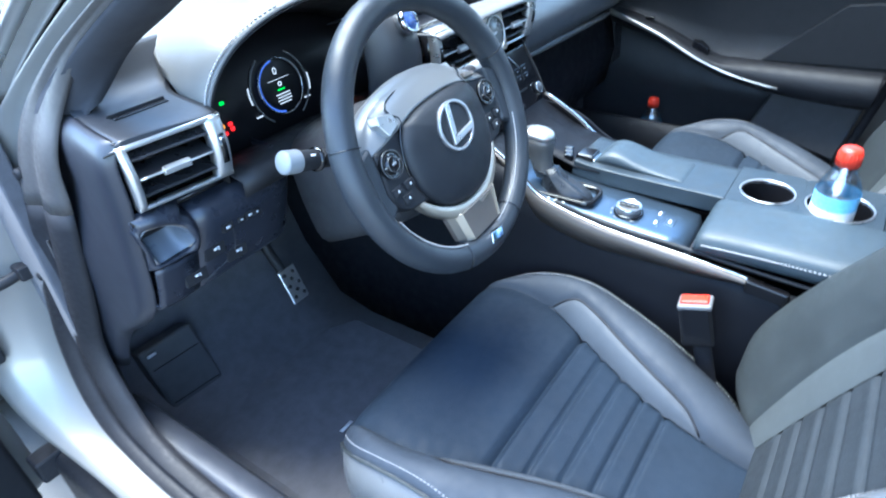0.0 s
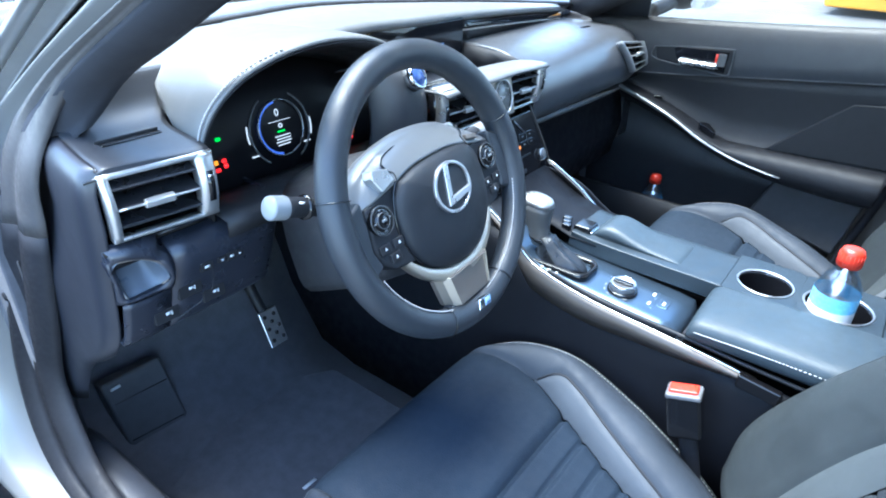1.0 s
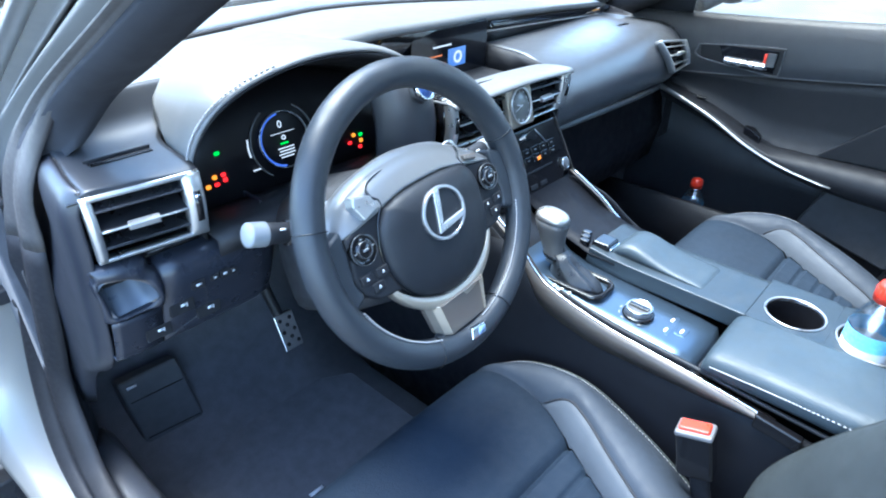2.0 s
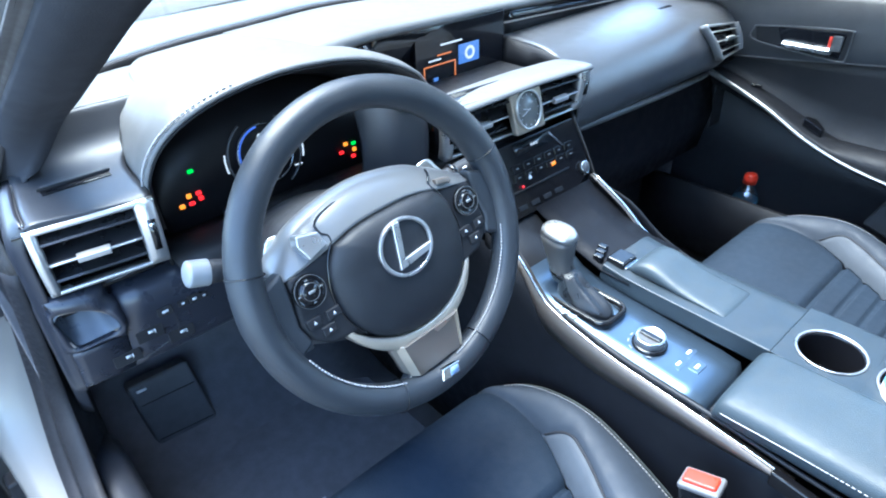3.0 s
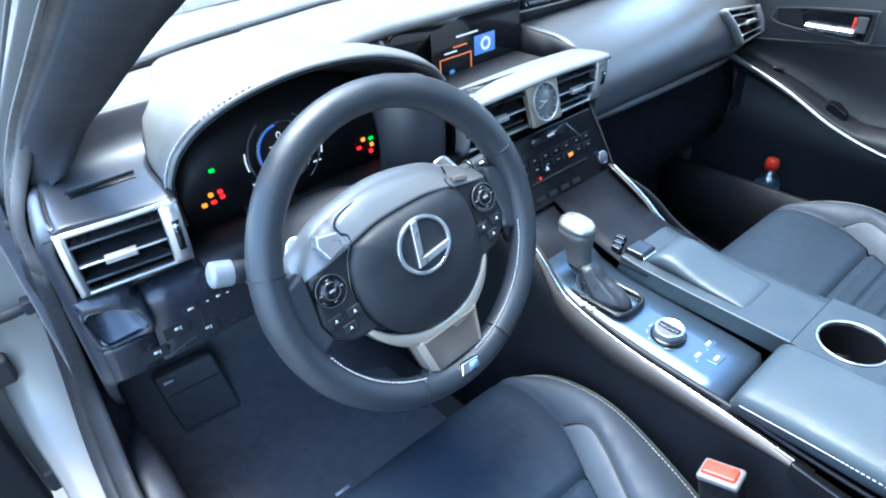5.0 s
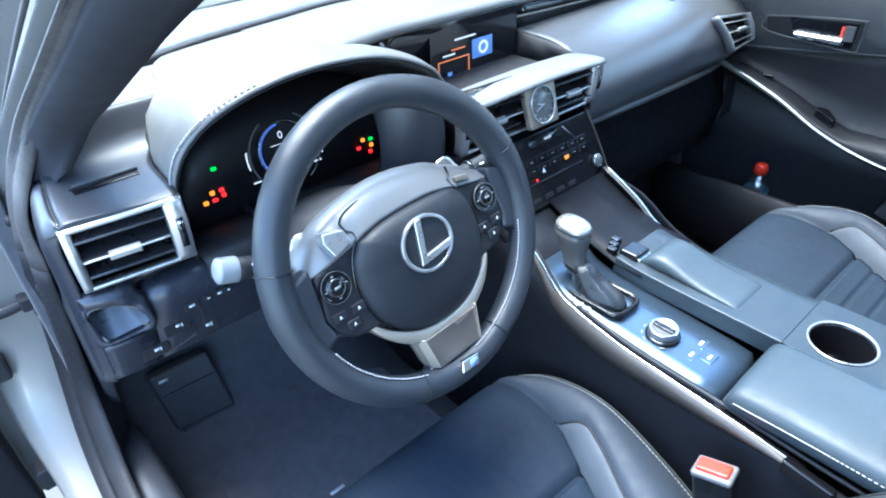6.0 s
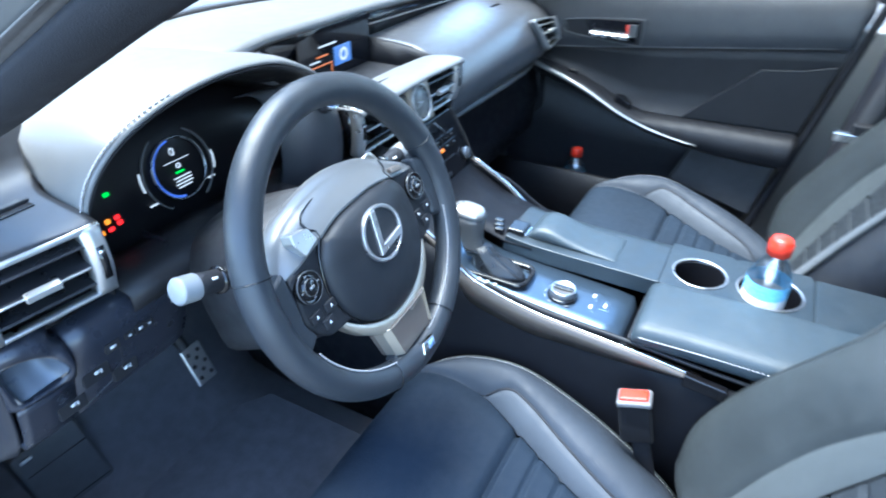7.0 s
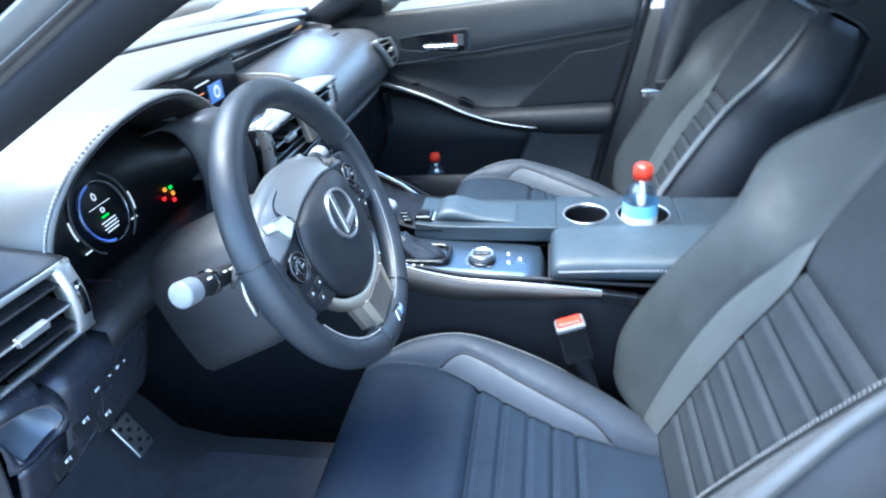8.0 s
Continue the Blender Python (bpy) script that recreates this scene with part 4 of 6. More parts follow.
part("knee_corner", sheet([[Vector((x, y + 0.004 * max(0.0, (-0.69 - x) / 0.02), z)) for y, z in KNEE if z < 0.7335 or y > 0.26] for x in (-0.708, -0.698, -0.68, -0.6505)]), KNEEP, knee, "lower corner of the knee panel", thick=-0.004)
for x, z, w, h in ((-0.604, 0.742, 0.011, 0.006), (-0.582, 0.742, 0.005, 0.004), (-0.568, 0.742, 0.008, 0.006), (-0.556, 0.741, 0.005, 0.004)):
    sw = part("switch", block(x - w / 2 - 0.003, x + w / 2 + 0.003, 0.2255, 0.240, z - h, z + h), HARD, knee, bevel=0.0005)
    part("switch_mark", block(x - w / 3, x + w / 3, 0.2247, 0.2255, z - h / 4, z + h / 4), MARK, sw)
for x, z in ((-0.626, 0.716), (-0.657, 0.690), (-0.590, 0.690)):
    yf = 0.2340 + (0.72 - z) * 0.33
    sw = part("switch", block(x - 0.016, x + 0.016, yf, yf + 0.012, z - 0.011, z + 0.011), HARD, knee, bevel=0.001)
    part("switch_mark", merged(block(x - 0.002, x + 0.004, yf - 0.001, yf, z - 0.001, z + 0.0025), block(x + 0.005, x + 0.0065, yf - 0.001, yf, z - 0.003, z + 0.0025)), MARK, sw)
part("knee_seam", hose([(-0.598, 0.2265, 0.752), (-0.592, 0.2375, 0.715), (-0.598, 0.2465, 0.688), (-0.640, 0.2535, 0.670)], 0.0007, 24, 6), NAVY, knee)
part("latch", block(-0.60, -0.575, 0.262, 0.285, 0.668, 0.682), HARD, knee, bevel=0.003)
# cubby beside the vent: a scooped pocket under a rounded brow, with a bright corner lip
# Blue-grey base carries the sky reflected inside the pocket.
POCKET = surf("pocket_sky_tint", (0.085, 0.10, 0.125), 0.32)
MOUTH = [(-0.712, 0.240, 0.778), (-0.704, 0.234, 0.789), (-0.680, 0.228, 0.786), (-0.660, 0.224, 0.772), (-0.651, 0.226, 0.750), (-0.662, 0.238, 0.737), (-0.682, 0.240, 0.734), (-0.699, 0.240, 0.735), (-0.706, 0.240, 0.756)]
mouth = spline(MOUTH + MOUTH[:1], 41)[:-1]
mid_c = Vector((-0.682, 0.240, 0.760))
cub = part("cubby", sheet([[mid_c + (p - mid_c) * k + Vector((0, d, 9.0 * max(0.0, d) ** 1.6)) for p in mouth] for k, d in ((1.0, 0.0), (0.97, -0.0015), (0.93, 0.001), (0.88, 0.012), (0.82, 0.024), (0.70, 0.036), (0.4, 0.042), (0.02, 0.043))], wrap=True), POCKET, dash, "small scooped tray beside the vent", thick=0.001)
rows = [[], [], []]
for p in mouth:
    d = p - mid_c
    k = min((0.0335 if d.x > 0 else 0.0300) / max(abs(d.x), 1e-5), (0.047 if d.z > 0 else 0.0265) / max(abs(d.z), 1e-5))
    o = mid_c + Vector((d.x * k, 0, d.z * k))
    o.y = min(KNEE[:30], key=lambda q: abs(q[1] - o.z))[0] + 0.010 * max(0.0, (-0.69 - o.x) / 0.02) ** 2
    rows[0].append(p)
    rows[1].append(bow(p, o, 0.35) + Vector((0, -0.003, 0)))
    rows[2].append(o)
part("pocket_surround", sheet(rows, wrap=True), KNEEP, cub, "black surround of the tray", thick=-0.003)
part("pocket_brow", hose([p + Vector((0, -0.001, 0.0005)) for p in spline(MOUTH[1:6], 12)], 0.0016, 30, 6), TAUPE, cub, "thin brow line over the tray")
part("tray_edge", hose([(-0.712, 0.238, 0.776), (-0.707, 0.237, 0.756), (-0.700, 0.237, 0.736), (-0.690, 0.237, 0.733)], 0.0016, 14, 6), SILVER, cub, "bright tray edge")


# ---- steering wheel, column and stalks ----
HUB = Vector((-0.415, 0.014, 0.845))
WM = Matrix.Translation(HUB) @ pose(0, 0, 0, 68.1) @ pose(0, 0, 0, 0, 0, 4.0)
wheel = thing("steering_wheel", HUB, "black leather three-spoke steering wheel with a champagne lower spoke", "steering wheel")
R, TH = 0.1605, 0.0168
rows = []
for i in range(96):
    a = TAU * i / 96
    c, s = math.cos(a), math.sin(a)
    fat = 1.0 + 0.10 * max(0, math.cos(2 * (a - radians(35)))) * (1 if s > 0 else 0)
    rows.append([Vector(((R + TH * fat * math.cos(q)) * c, (R + TH * fat * math.cos(q)) * s, TH * 1.02 * fat * math.sin(q))) for q in [TAU * j / 20 for j in range(20)]])
part("rim", sheet(rows, close=True, wrap=True), RIM, wheel, "black leather rim", m=WM)
for a in (163, 17, 248, 292):
    c, s = math.cos(radians(a)), math.sin(radians(a))
    pts = [Vector(((R + (TH + 0.0016) * math.cos(q)) * c, (R + (TH + 0.0016) * math.cos(q)) * s, (TH + 0.0016) * math.sin(q))) for q in [TAU * j / 24 for j in range(24)]]
    part("rim_seam", hose(pts, 0.0007, closed=True, sides=5), GLOSS, wheel, m=WM)
arc = [Vector(((R - TH + 0.0013) * math.cos(radians(a)), (R - TH + 0.0013) * math.sin(radians(a)), 0.0100)) for a in range(201, 250, 6)]
part("stitching", stitches(arc, 30, 0.0030, 0.0010), THREAD, wheel, m=WM)
arc = [Vector(((R - TH + 0.0013) * math.cos(radians(a)), (R - TH + 0.0013) * math.sin(radians(a)), 0.0100)) for a in range(278, 345, 6)]
part("stitching", stitches(arc, 42, 0.0030, 0.0009), THREAD, wheel, m=WM)

# airbag cover: a flat-topped shield; its front face meets a bright top face at a crisp edge
SH = [(-0.066, 0.035), (-0.036, 0.0415), (0.0, 0.043), (0.036, 0.0415), (0.066, 0.035), (0.080, 0.014), (0.083, -0.018), (0.074, -0.052), (0.046, -0.081), (0.0, -0.0925), (-0.046, -0.081), (-0.074, -0.052), (-0.083, -0.018), (-0.080, 0.014)]
SHC = [(p.x, p.y) for p in spline([(x, y, 0) for x, y in SH + SH[:1]], 85)[:-1]]
rows = []
for k, z in ((1.0, -0.014), (1.0, 0.004), (0.99, 0.0075), (0.965, 0.0105), (0.90, 0.0140), (0.78, 0.0180), (0.6, 0.0215), (0.35, 0.0238), (0.06, 0.0245)):
    rows.append([(x * k, y * k - 0.002 * (1 - k), z + 0.004 * max(0.0, min(1.0, y / 0.04)) * k) for x, y in SHC])
pad = part("airbag_cover", loft(rows), surf("cover_plastic", (0.0110, 0.0125, 0.0155), 0.5, grain=0.3, grain_scale=1100, kind="cells", spec=0.35), wheel, "black padded hub cover with an oval badge", m=WM)
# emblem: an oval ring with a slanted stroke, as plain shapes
at = WM @ pose(0, 0.002, 0.0245)
oval = at @ Matrix.Diagonal((1.0, 0.92, 1, 1))
em = part("emblem", ring(0.0292, 0.0335, -0.003, 0.0030), STEEL, pad, "chrome oval badge", m=oval, bevel=0.0012)
part("emblem_stroke", plate([(-0.008, 0.0285), (0.001, 0.0285), (-0.007, -0.010), (0.0285, -0.007), (0.024, -0.0155), (-0.017, -0.0195)], -0.001, 0.0040), STEEL, em, m=at, bevel=0.0015)
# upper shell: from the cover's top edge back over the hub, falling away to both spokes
# Black hub plastic, greyed to carry the sky light on its top.
HUB_LIT = surf("hub_plastic_lit", (0.155, 0.155, 0.153), 0.32, metal=0.2, vary=0.04, rough_vary=0.04)
rows = []
for x in np.linspace(-0.130, 0.130, 42):
    a = abs(x)
    edge = table([(0.0, 0.0445), (0.036, 0.043), (0.066, 0.0365), (0.072, 0.034), (0.100, 0.028), (0.130, 0.022)], a)
    ze = table([(0.0, 0.0085), (0.066, 0.0085), (0.075, 0.006), (0.105, 0.004), (0.130, -0.004)], a)
    top = table([(-0.130, 0.034), (-0.112, 0.052), (-0.085, 0.067), (-0.05, 0.077), (0.0, 0.081), (0.05, 0.073), (0.085, 0.057), (0.112, 0.042), (0.130, 0.032)], x)
    rows.append([(x, edge - 0.002, ze - 0.010), (x, edge, ze), (x, bow(edge, top, 0.10), ze - 0.0005), (x, bow(edge, top, 0.52), ze - 0.0075), (x, bow(edge, top, 0.82), ze - 0.016), (x, top, ze - 0.027), (x, top - 0.001, ze - 0.040), (x, top - 0.012, ze - 0.056)])
shellp = part("hub_shell", sheet(rows), HUB_LIT, wheel, "upper hub shell, black plastic greyed for sky light", m=WM, thick=0.003)
part("shell_joint", hose([(-0.072, 0.0585, -0.0015), (-0.062, 0.0655, -0.0040), (-0.034, 0.0700, -0.0065), (0.0, 0.0715, -0.0075), (0.024, 0.0705, -0.007)], 0.0010, 30, 6), GLOSS, shellp, m=WM)
for k in (-1, 1):
    part("shell_joint", hose([(k * 0.072, 0.0585, -0.0015), (k * 0.0705, 0.050, 0.0025), (k * 0.0655, 0.0455, 0.005), (k * 0.066, 0.0385, 0.0075)], 0.0013, 20, 6), GLOSS, shellp, m=WM)
    part("shell_joint", hose([(k * 0.0665, 0.0385, 0.0075), (k * 0.078, 0.020, 0.006), (k * 0.0855, -0.012, 0.004), (k * 0.080, -0.042, 0.003), (k * 0.066, -0.066, 0.003)], 0.0015, 30, 6), GLOSS, shellp, m=WM)
# side spokes: satin shoulder, black switch field, leather root at the rim
for s in (-1, 1):
    turn = lambda o: o if s > 0 else o[::-1]
    o = [(s * x, y) for x, y in ((0.060, 0.034), (0.098, 0.030), (0.122, 0.024), (0.122, 0.008), (0.1265, -0.022), (0.120, -0.041), (0.106, -0.054), (0.088, -0.057), (0.060, -0.060))]
    sp = part("spoke", plate(turn(o), -0.024, 0.0035), HARD, wheel, "black spoke with switches", m=WM, bevel=0.005, segs=3)
    o = [(s * x, y) for x, y in ((0.1225, 0.036), (0.1490, 0.026), (0.1530, -0.010), (0.1480, -0.048), (0.136, -0.050), (0.1205, -0.0415), (0.1275, -0.022), (0.1232, 0.008))]
    part("spoke_root", plate(turn(o), -0.016, 0.0045), RIM, sp, "leather-covered root of the spoke", m=WM, bevel=0.005, segs=3)
    if s < 0:
        o = [(s * x, y) for x, y in ((0.0740, 0.0540), (0.0965, 0.0590), (0.1000, 0.0500), (0.0940, 0.0335), (0.0715, 0.0400))]
        part("spoke_tab", loft([[(x, y, z - 0.22 * max(0.0, y - 0.036)) for x, y in turn(o)] for z in (-0.004, 0.0115)]), SILVER, sp, "satin silver tab above the switches", m=WM, bevel=0.0016)
    else:
        # Darker metal than on the left: this tab's shade is in its colour.
        part("spoke_tab", loft([[(x, y, z) for x, y in ((0.074, 0.0385), (0.094, 0.0345), (0.094, 0.0405), (0.074, 0.0450))] for z in (-0.004, 0.0085)]), TAUPE, sp, "right tab above the switches, darkened for shade", m=WM, bevel=0.0016)
    c = WM @ pose(s * 0.1055, 0.006, 0.0035)
    dial = part("switch_dial", turned([(0.0172, -0.002), (0.0172, 0.003), (0.0158, 0.0048), (0.0140, 0.0036), (0.0095, 0.0036), (0.0090, 0.006), (0.0075, 0.0068), (0.0005, 0.0072)], 28), GLOSS, sp, "glossy round switch", m=c)
    part("dial_rim", ring(0.0162, 0.0167, 0.003, 0.0048), GREY, dial, m=c)
    part("dial_centre", ring(0.0084, 0.0090, 0.0055, 0.0068), GREY, dial, m=c)
    for dx, dy, w in ((0.0, 0.0, 0.0035), (0.0, 0.0117, 0.0016), (0.0, -0.0117, 0.0016), (0.0117, 0.0, 0.0016), (-0.0117, 0.0, 0.0016)):
        part("dial_mark", plate([(dx - w, dy - w * 0.35), (dx + w, dy - w * 0.35), (dx + w, dy + w * 0.4), (dx - w, dy + w * 0.4)], 0.0042 if dx or dy else 0.0073, 0.0048 if dx or dy else 0.0078), DIMMARK, dial, m=c)
    for i, (x, y) in enumerate(((0.1135, -0.0245), (0.0915, -0.0255), (0.1020, -0.0385))):
        k = part("key", plate([(s * x - 0.0085, y - 0.0055), (s * x + 0.0085, y - 0.0055), (s * x + 0.0085, y + 0.0055), (s * x - 0.0085, y + 0.0055)], 0.002, 0.0062), HARD, sp, m=WM, bevel=0.0018)
        part("key_mark", plate([(s * x - 0.002, y - 0.0014), (s * x + 0.002, y - 0.0014), (s * x, y + 0.0022)], 0.0064, 0.0069), MARK, k, m=WM)
# champagne lower spoke: a bow under the cover and a chamfered block down to the rim
bowp = [(-0.089, -0.046, 0.000), (-0.078, -0.063, 0.003), (-0.060, -0.080, 0.006), (-0.032, -0.0945, 0.008), (0.0, -0.099, 0.0085), (0.032, -0.0945, 0.008), (0.060, -0.080, 0.006), (0.078, -0.063, 0.003), (0.089, -0.046, 0.000)]
rows = []
for i, p in enumerate(spline(bowp, 48)):
    k = i / 47
    out = Vector((p.x, p.y, 0)).normalized()
    w = 0.0035 + 0.0085 * math.sin(math.pi * k) ** 1.5
    rows.append([p - out * w * 0.55 + Vector((0, 0, -0.014)), p - out * w * 0.55 + Vector((0, 0, -0.001)), p - out * w * 0.35 + Vector((0, 0, 0.001)), p + out * w * 0.75, p + out * w * 0.95 + Vector((0, 0, -0.003)), p + out * w + Vector((0, 0, -0.016))])
ls = part("lower_spoke", sheet(rows), CHAMP, wheel, "champagne metal lower spoke", m=WM, thick=0.003)
part("spoke_block", loft([[(-0.046, -0.096, zb - 0.004), (-0.036, -0.099, zb + 0.004), (0.034, -0.099, zb + 0.004), (0.044, -0.096, zb - 0.004), (0.036, -0.1385, zb - 0.006), (0.029, -0.141, zb + 0.001), (-0.030, -0.141, zb + 0.001), (-0.038, -0.1385, zb - 0.006)] for zb in (-0.016, 0.0075)]), TAUPE, ls, "taupe plate of the lower spoke", m=WM, bevel=0.002)
for k in (-1, 1):
    o = [(k * 0.046, -0.0965), (k * 0.0385, -0.0985), (k * 0.031, -0.1405), (k * 0.039, -0.1375)]
    part("spoke_chamfer", loft([[(o[0][0], o[0][1], zc), (o[1][0], o[1][1], zc + 0.0085), (o[2][0], o[2][1], zc + 0.0055), (o[3][0], o[3][1], zc - 0.002)] for zc in (-0.012, 0.0035)]), CHAMP, ls, "pale chamfer of the lower spoke", m=WM, bevel=0.001)
part("spoke_foot", loft([[(-0.042, -0.136, z), (0.040, -0.136, z), (0.056, -0.150, z), (-0.058, -0.150, z)] for z in (-0.014, 0.003)]), RIM, ls, "leather foot of the lower spoke", m=WM, bevel=0.004)
bd = part("badge", plate([(-0.014, -0.1585), (0.012, -0.1605), (0.015, -0.148), (-0.009, -0.1450)], 0.011, 0.0178), CHROME, wheel, "small chrome badge on the rim", m=WM, bevel=0.0015)
part("badge_field", plate([(-0.002, -0.1575), (0.0095, -0.1585), (0.0115, -0.1500), (0.001, -0.1485)], 0.0179, 0.0183), surf("badge_blue", (0.2, 0.3, 0.5), 0.3), bd, m=WM)
# shift paddles behind the rim: a hooked silver blade on each side
for s in (-1, 1):
    mid_l = spline([(s * 0.090, 0.056, -0.042), (s * 0.104, 0.055, -0.042), (s * 0.113, 0.040, -0.043), (s * 0.122, 0.026, -0.044), (s * 0.135, 0.008, -0.046), (s * 0.141, -0.012, -0.048)], 20)
    rows = []
    for i, p in enumerate(mid_l):
        k = i / 19
        w = Vector((0.65 * s, 0.76, 0)) * table([(0.0, 0.003), (0.3, 0.0055), (0.7, 0.0075), (1.0, 0.003)], k)
        rows.append([p - w, p - w + Vector((0, 0, 0.003)), p + Vector((0, 0, 0.0042)), p + w + Vector((0, 0, 0.003)), p + w, p - Vector((0, 0, 0.001))])
    part("shift_paddle", loft(rows), SILVER, wheel, "silver shift paddle", m=WM)

col = thing("steering_column", (-0.415, 0.12, 0.66), "grey plastic column shroud with two stalks", "steering column")
WX = Matrix.Translation(HUB) @ pose(0, 0, 0, 68.1)
SHROUD = surf("shroud_grey", (0.026, 0.027, 0.030), 0.5, grain=0.3, grain_scale=1200)
prof = [(-0.082, 0.012), (-0.058, 0.036), (0.0, 0.046), (0.058, 0.036), (0.082, 0.012), (0.088, -0.040), (0.078, -0.085), (0.0, -0.095), (-0.078, -0.085), (-0.088, -0.040)]
pr = [(p.x, p.y) for p in spline([(x, y, 0) for x, y in prof + prof[:1]], 41)[:-1]]
part("shroud", loft([[(x * k, y * ky + dy, z) for x, y in pr] for z, k, ky, dy in ((-0.040, 0.84, 0.90, 0.006), (-0.048, 0.95, 1.05, 0.008), (-0.10, 1.05, 1.18, 0.008), (-0.20, 1.05, 1.22, 0.004))]), SHROUD, col, "grey column shroud", m=WX)


def stalk(s, label):
    """A stalk out of the column to the side s, with its collar marks and round end."""
    a, b = WX @ Vector((s * 0.070, 0.010 if s < 0 else 0.026, -0.075)), WX @ Vector((s * (0.180 if s < 0 else 0.200), 0.044 if s < 0 else 0.034, -0.066))
    st = part("stalk", hose([a, bow(a, b, 0.5), bow(a, b, 0.90)], 0.0120, 12, 14, taper=lambda k: 0.8 + 0.22 * k), HARD, col, label)
    d = (b - a).normalized()
    part("stalk_end", hose([b - d * 0.013, b - d * 0.006, b + d * 0.004, b + d * 0.0085], 0.0133, 14, 24, taper=lambda k: 1 - 0.30 * (max(0, k - 0.72) / 0.28) ** 2), surf("stalk_grey", (0.17, 0.178, 0.185), 0.4), st, "pale grey stalk end")
    part("stalk_collar", hose([bow(a, b, 0.62), bow(a, b, 0.66)], 0.0142, None, 14), GLOSS, st)
    for k in (0.40, 0.50, 0.74):
        c = bow(a, b, k) + (WX.to_3x3() @ Vector((0, 0.004, 0.0125)))
        part("stalk_mark", hose([c - d * 0.003, c + d * 0.003], 0.0013, None, 6), WHITE, st)
    return st


stalk(-1, "black lamp stalk with a pale round end")
stalk(1, "black wiper stalk with a pale end")


# ---- centre console ----
con = thing("centre_console", (0, -0.2, 0.17), "black centre console with silver blades, selector and padded armrest", "console")


def con_z(y):
    """Height of the driver's side edge of the console."""
    return table([(-0.75, 0.560), (-0.36, 0.578), (-0.26, 0.586), (-0.09, 0.600), (0.0, 0.624), (0.065, 0.664), (0.13, 0.680)], y)


ys = np.linspace(0.77, -0.80, 64)
for s in (-1, 1):
    rows = [[Vector((s * x, y, z)) for x, z in ((0.148, con_z(y) - 0.008), (0.156, con_z(y) - 0.035), (0.158, con_z(y) - 0.06), (0.150, 0.40), (0.140, 0.16))] for y in ys]
    part("console_side", sheet(rows), SIDE, con, "black console side panel", thick=0.004)
# blades: satin metal strips that widen and taper along both sides, with a bright upper edge
TOP = [(0.135, 0.700), (0.066, 0.664), (0.030, 0.638), (0.0, 0.623), (-0.09, 0.601), (-0.18, 0.593), (-0.262, 0.587), (-0.33, 0.580), (-0.358, 0.576)]
LOW = [(0.130, 0.690), (0.060, 0.640), (0.030, 0.602), (0.0, 0.580), (-0.09, 0.560), (-0.18, 0.561), (-0.262, 0.563), (-0.33, 0.569), (-0.358, 0.573)]
for s in (-1, 1):
    tp, lp = spline([(0, y, z) for y, z in TOP], 40), spline([(0, y, z) for y, z in LOW], 40)
    rows = []
    for i, (a, b) in enumerate(zip(tp, lp)):
        x = 0.154 if s < 0 else 0.118
        x -= (0.022 if s < 0 else 0.0) * max(0, a.y) / 0.13
        rows.append([Vector((s * (x - 0.008), a.y, a.z + 0.001)), Vector((s * x, a.y, a.z)), Vector((s * (x + 0.006), a.y, bow(a.z, b.z, 0.15))), Vector((s * (x + 0.008), b.y, bow(a.z, b.z, 0.5))), Vector((s * (x + 0.004), b.y, b.z))])
    bl = part("blade", sheet(rows), BLADE, con, "satin champagne side blade", thick=0.002)
    part("blade_edge", hose([r[1] + Vector((0, 0, 0.001)) for r in rows[::3]], 0.0022, 40, 8, taper=lambda k: 1 - 0.4 * k), CHROME, bl, "bright upper edge")
part("blade_notch", loft([[(-0.163, y, z + h) for y, z in ((-0.335, 0.560), (-0.395, 0.553))] + [(-0.150, y, z + h) for y, z in ((-0.395, 0.553), (-0.335, 0.560))] for h in (0.0, 0.022)]), GLOSS, con, bevel=0.003)
part("deck_rail", hose([(-0.148, -0.02, 0.621), (-0.149, -0.12, 0.604), (-0.150, -0.25, 0.599), (-0.151, -0.37, 0.592), (-0.150, -0.60, 0.583)], 0.003, 40, 8), HARD, con)
# gloss deck with the selector
rows = [[Vector((x, y, z)) for x in (-0.147, -0.12, -0.07, -0.030)] for y, z in ((0.070, 0.645), (0.035, 0.622), (0.0, 0.612), (-0.06, 0.606), (-0.14, 0.602), (-0.205, 0.598), (-0.232, 0.594), (-0.245, 0.560))]
deck = part("console_deck", sheet(rows), DECK, con, "glossy dark blue-grey console deck", thick=0.003)
rows = [[Vector((x, y, z)) for x in (-0.032, 0.0, 0.06, 0.112)] for y, z in ((0.140, 0.690), (0.06, 0.650), (0.0, 0.632), (-0.05, 0.630))]
part("deck_front", sheet(rows), SIDE, con, thick=0.003)
part("deck_throat", sheet([[Vector((x, y, z)) for x in (-0.140, -0.08, -0.030)] for y, z in ((0.160, 0.690), (0.115, 0.662), (0.070, 0.645), (0.068, 0.62))]), HARD, con, thick=0.003)
part("deck_joint", sheet([[(-0.148, y, z + 0.003), (-0.150, y, z - 0.02)] for y, z in ((0.14, 0.69), (0.035, 0.622), (-0.14, 0.603), (-0.24, 0.598))]), HARD, con, thick=0.002)
# raised tray on the passenger's half with palm rest and cup holders
CUPS = [(0.024, -0.316, 0.0405), (0.024, -0.419, 0.0465)]
NSEG = 40
bm = bmesh.new()
vs = []
for gx in np.linspace(-0.030, 0.100, 14):
    vs.append([bm.verts.new((gx, gy, table([(-0.25, 0.634), (-0.05, 0.6365), (0.02, 0.645)], gy) - 0.006 * max(0, (gx - 0.085) / 0.015))) for gy in np.linspace(0.0, -0.262, 20)])
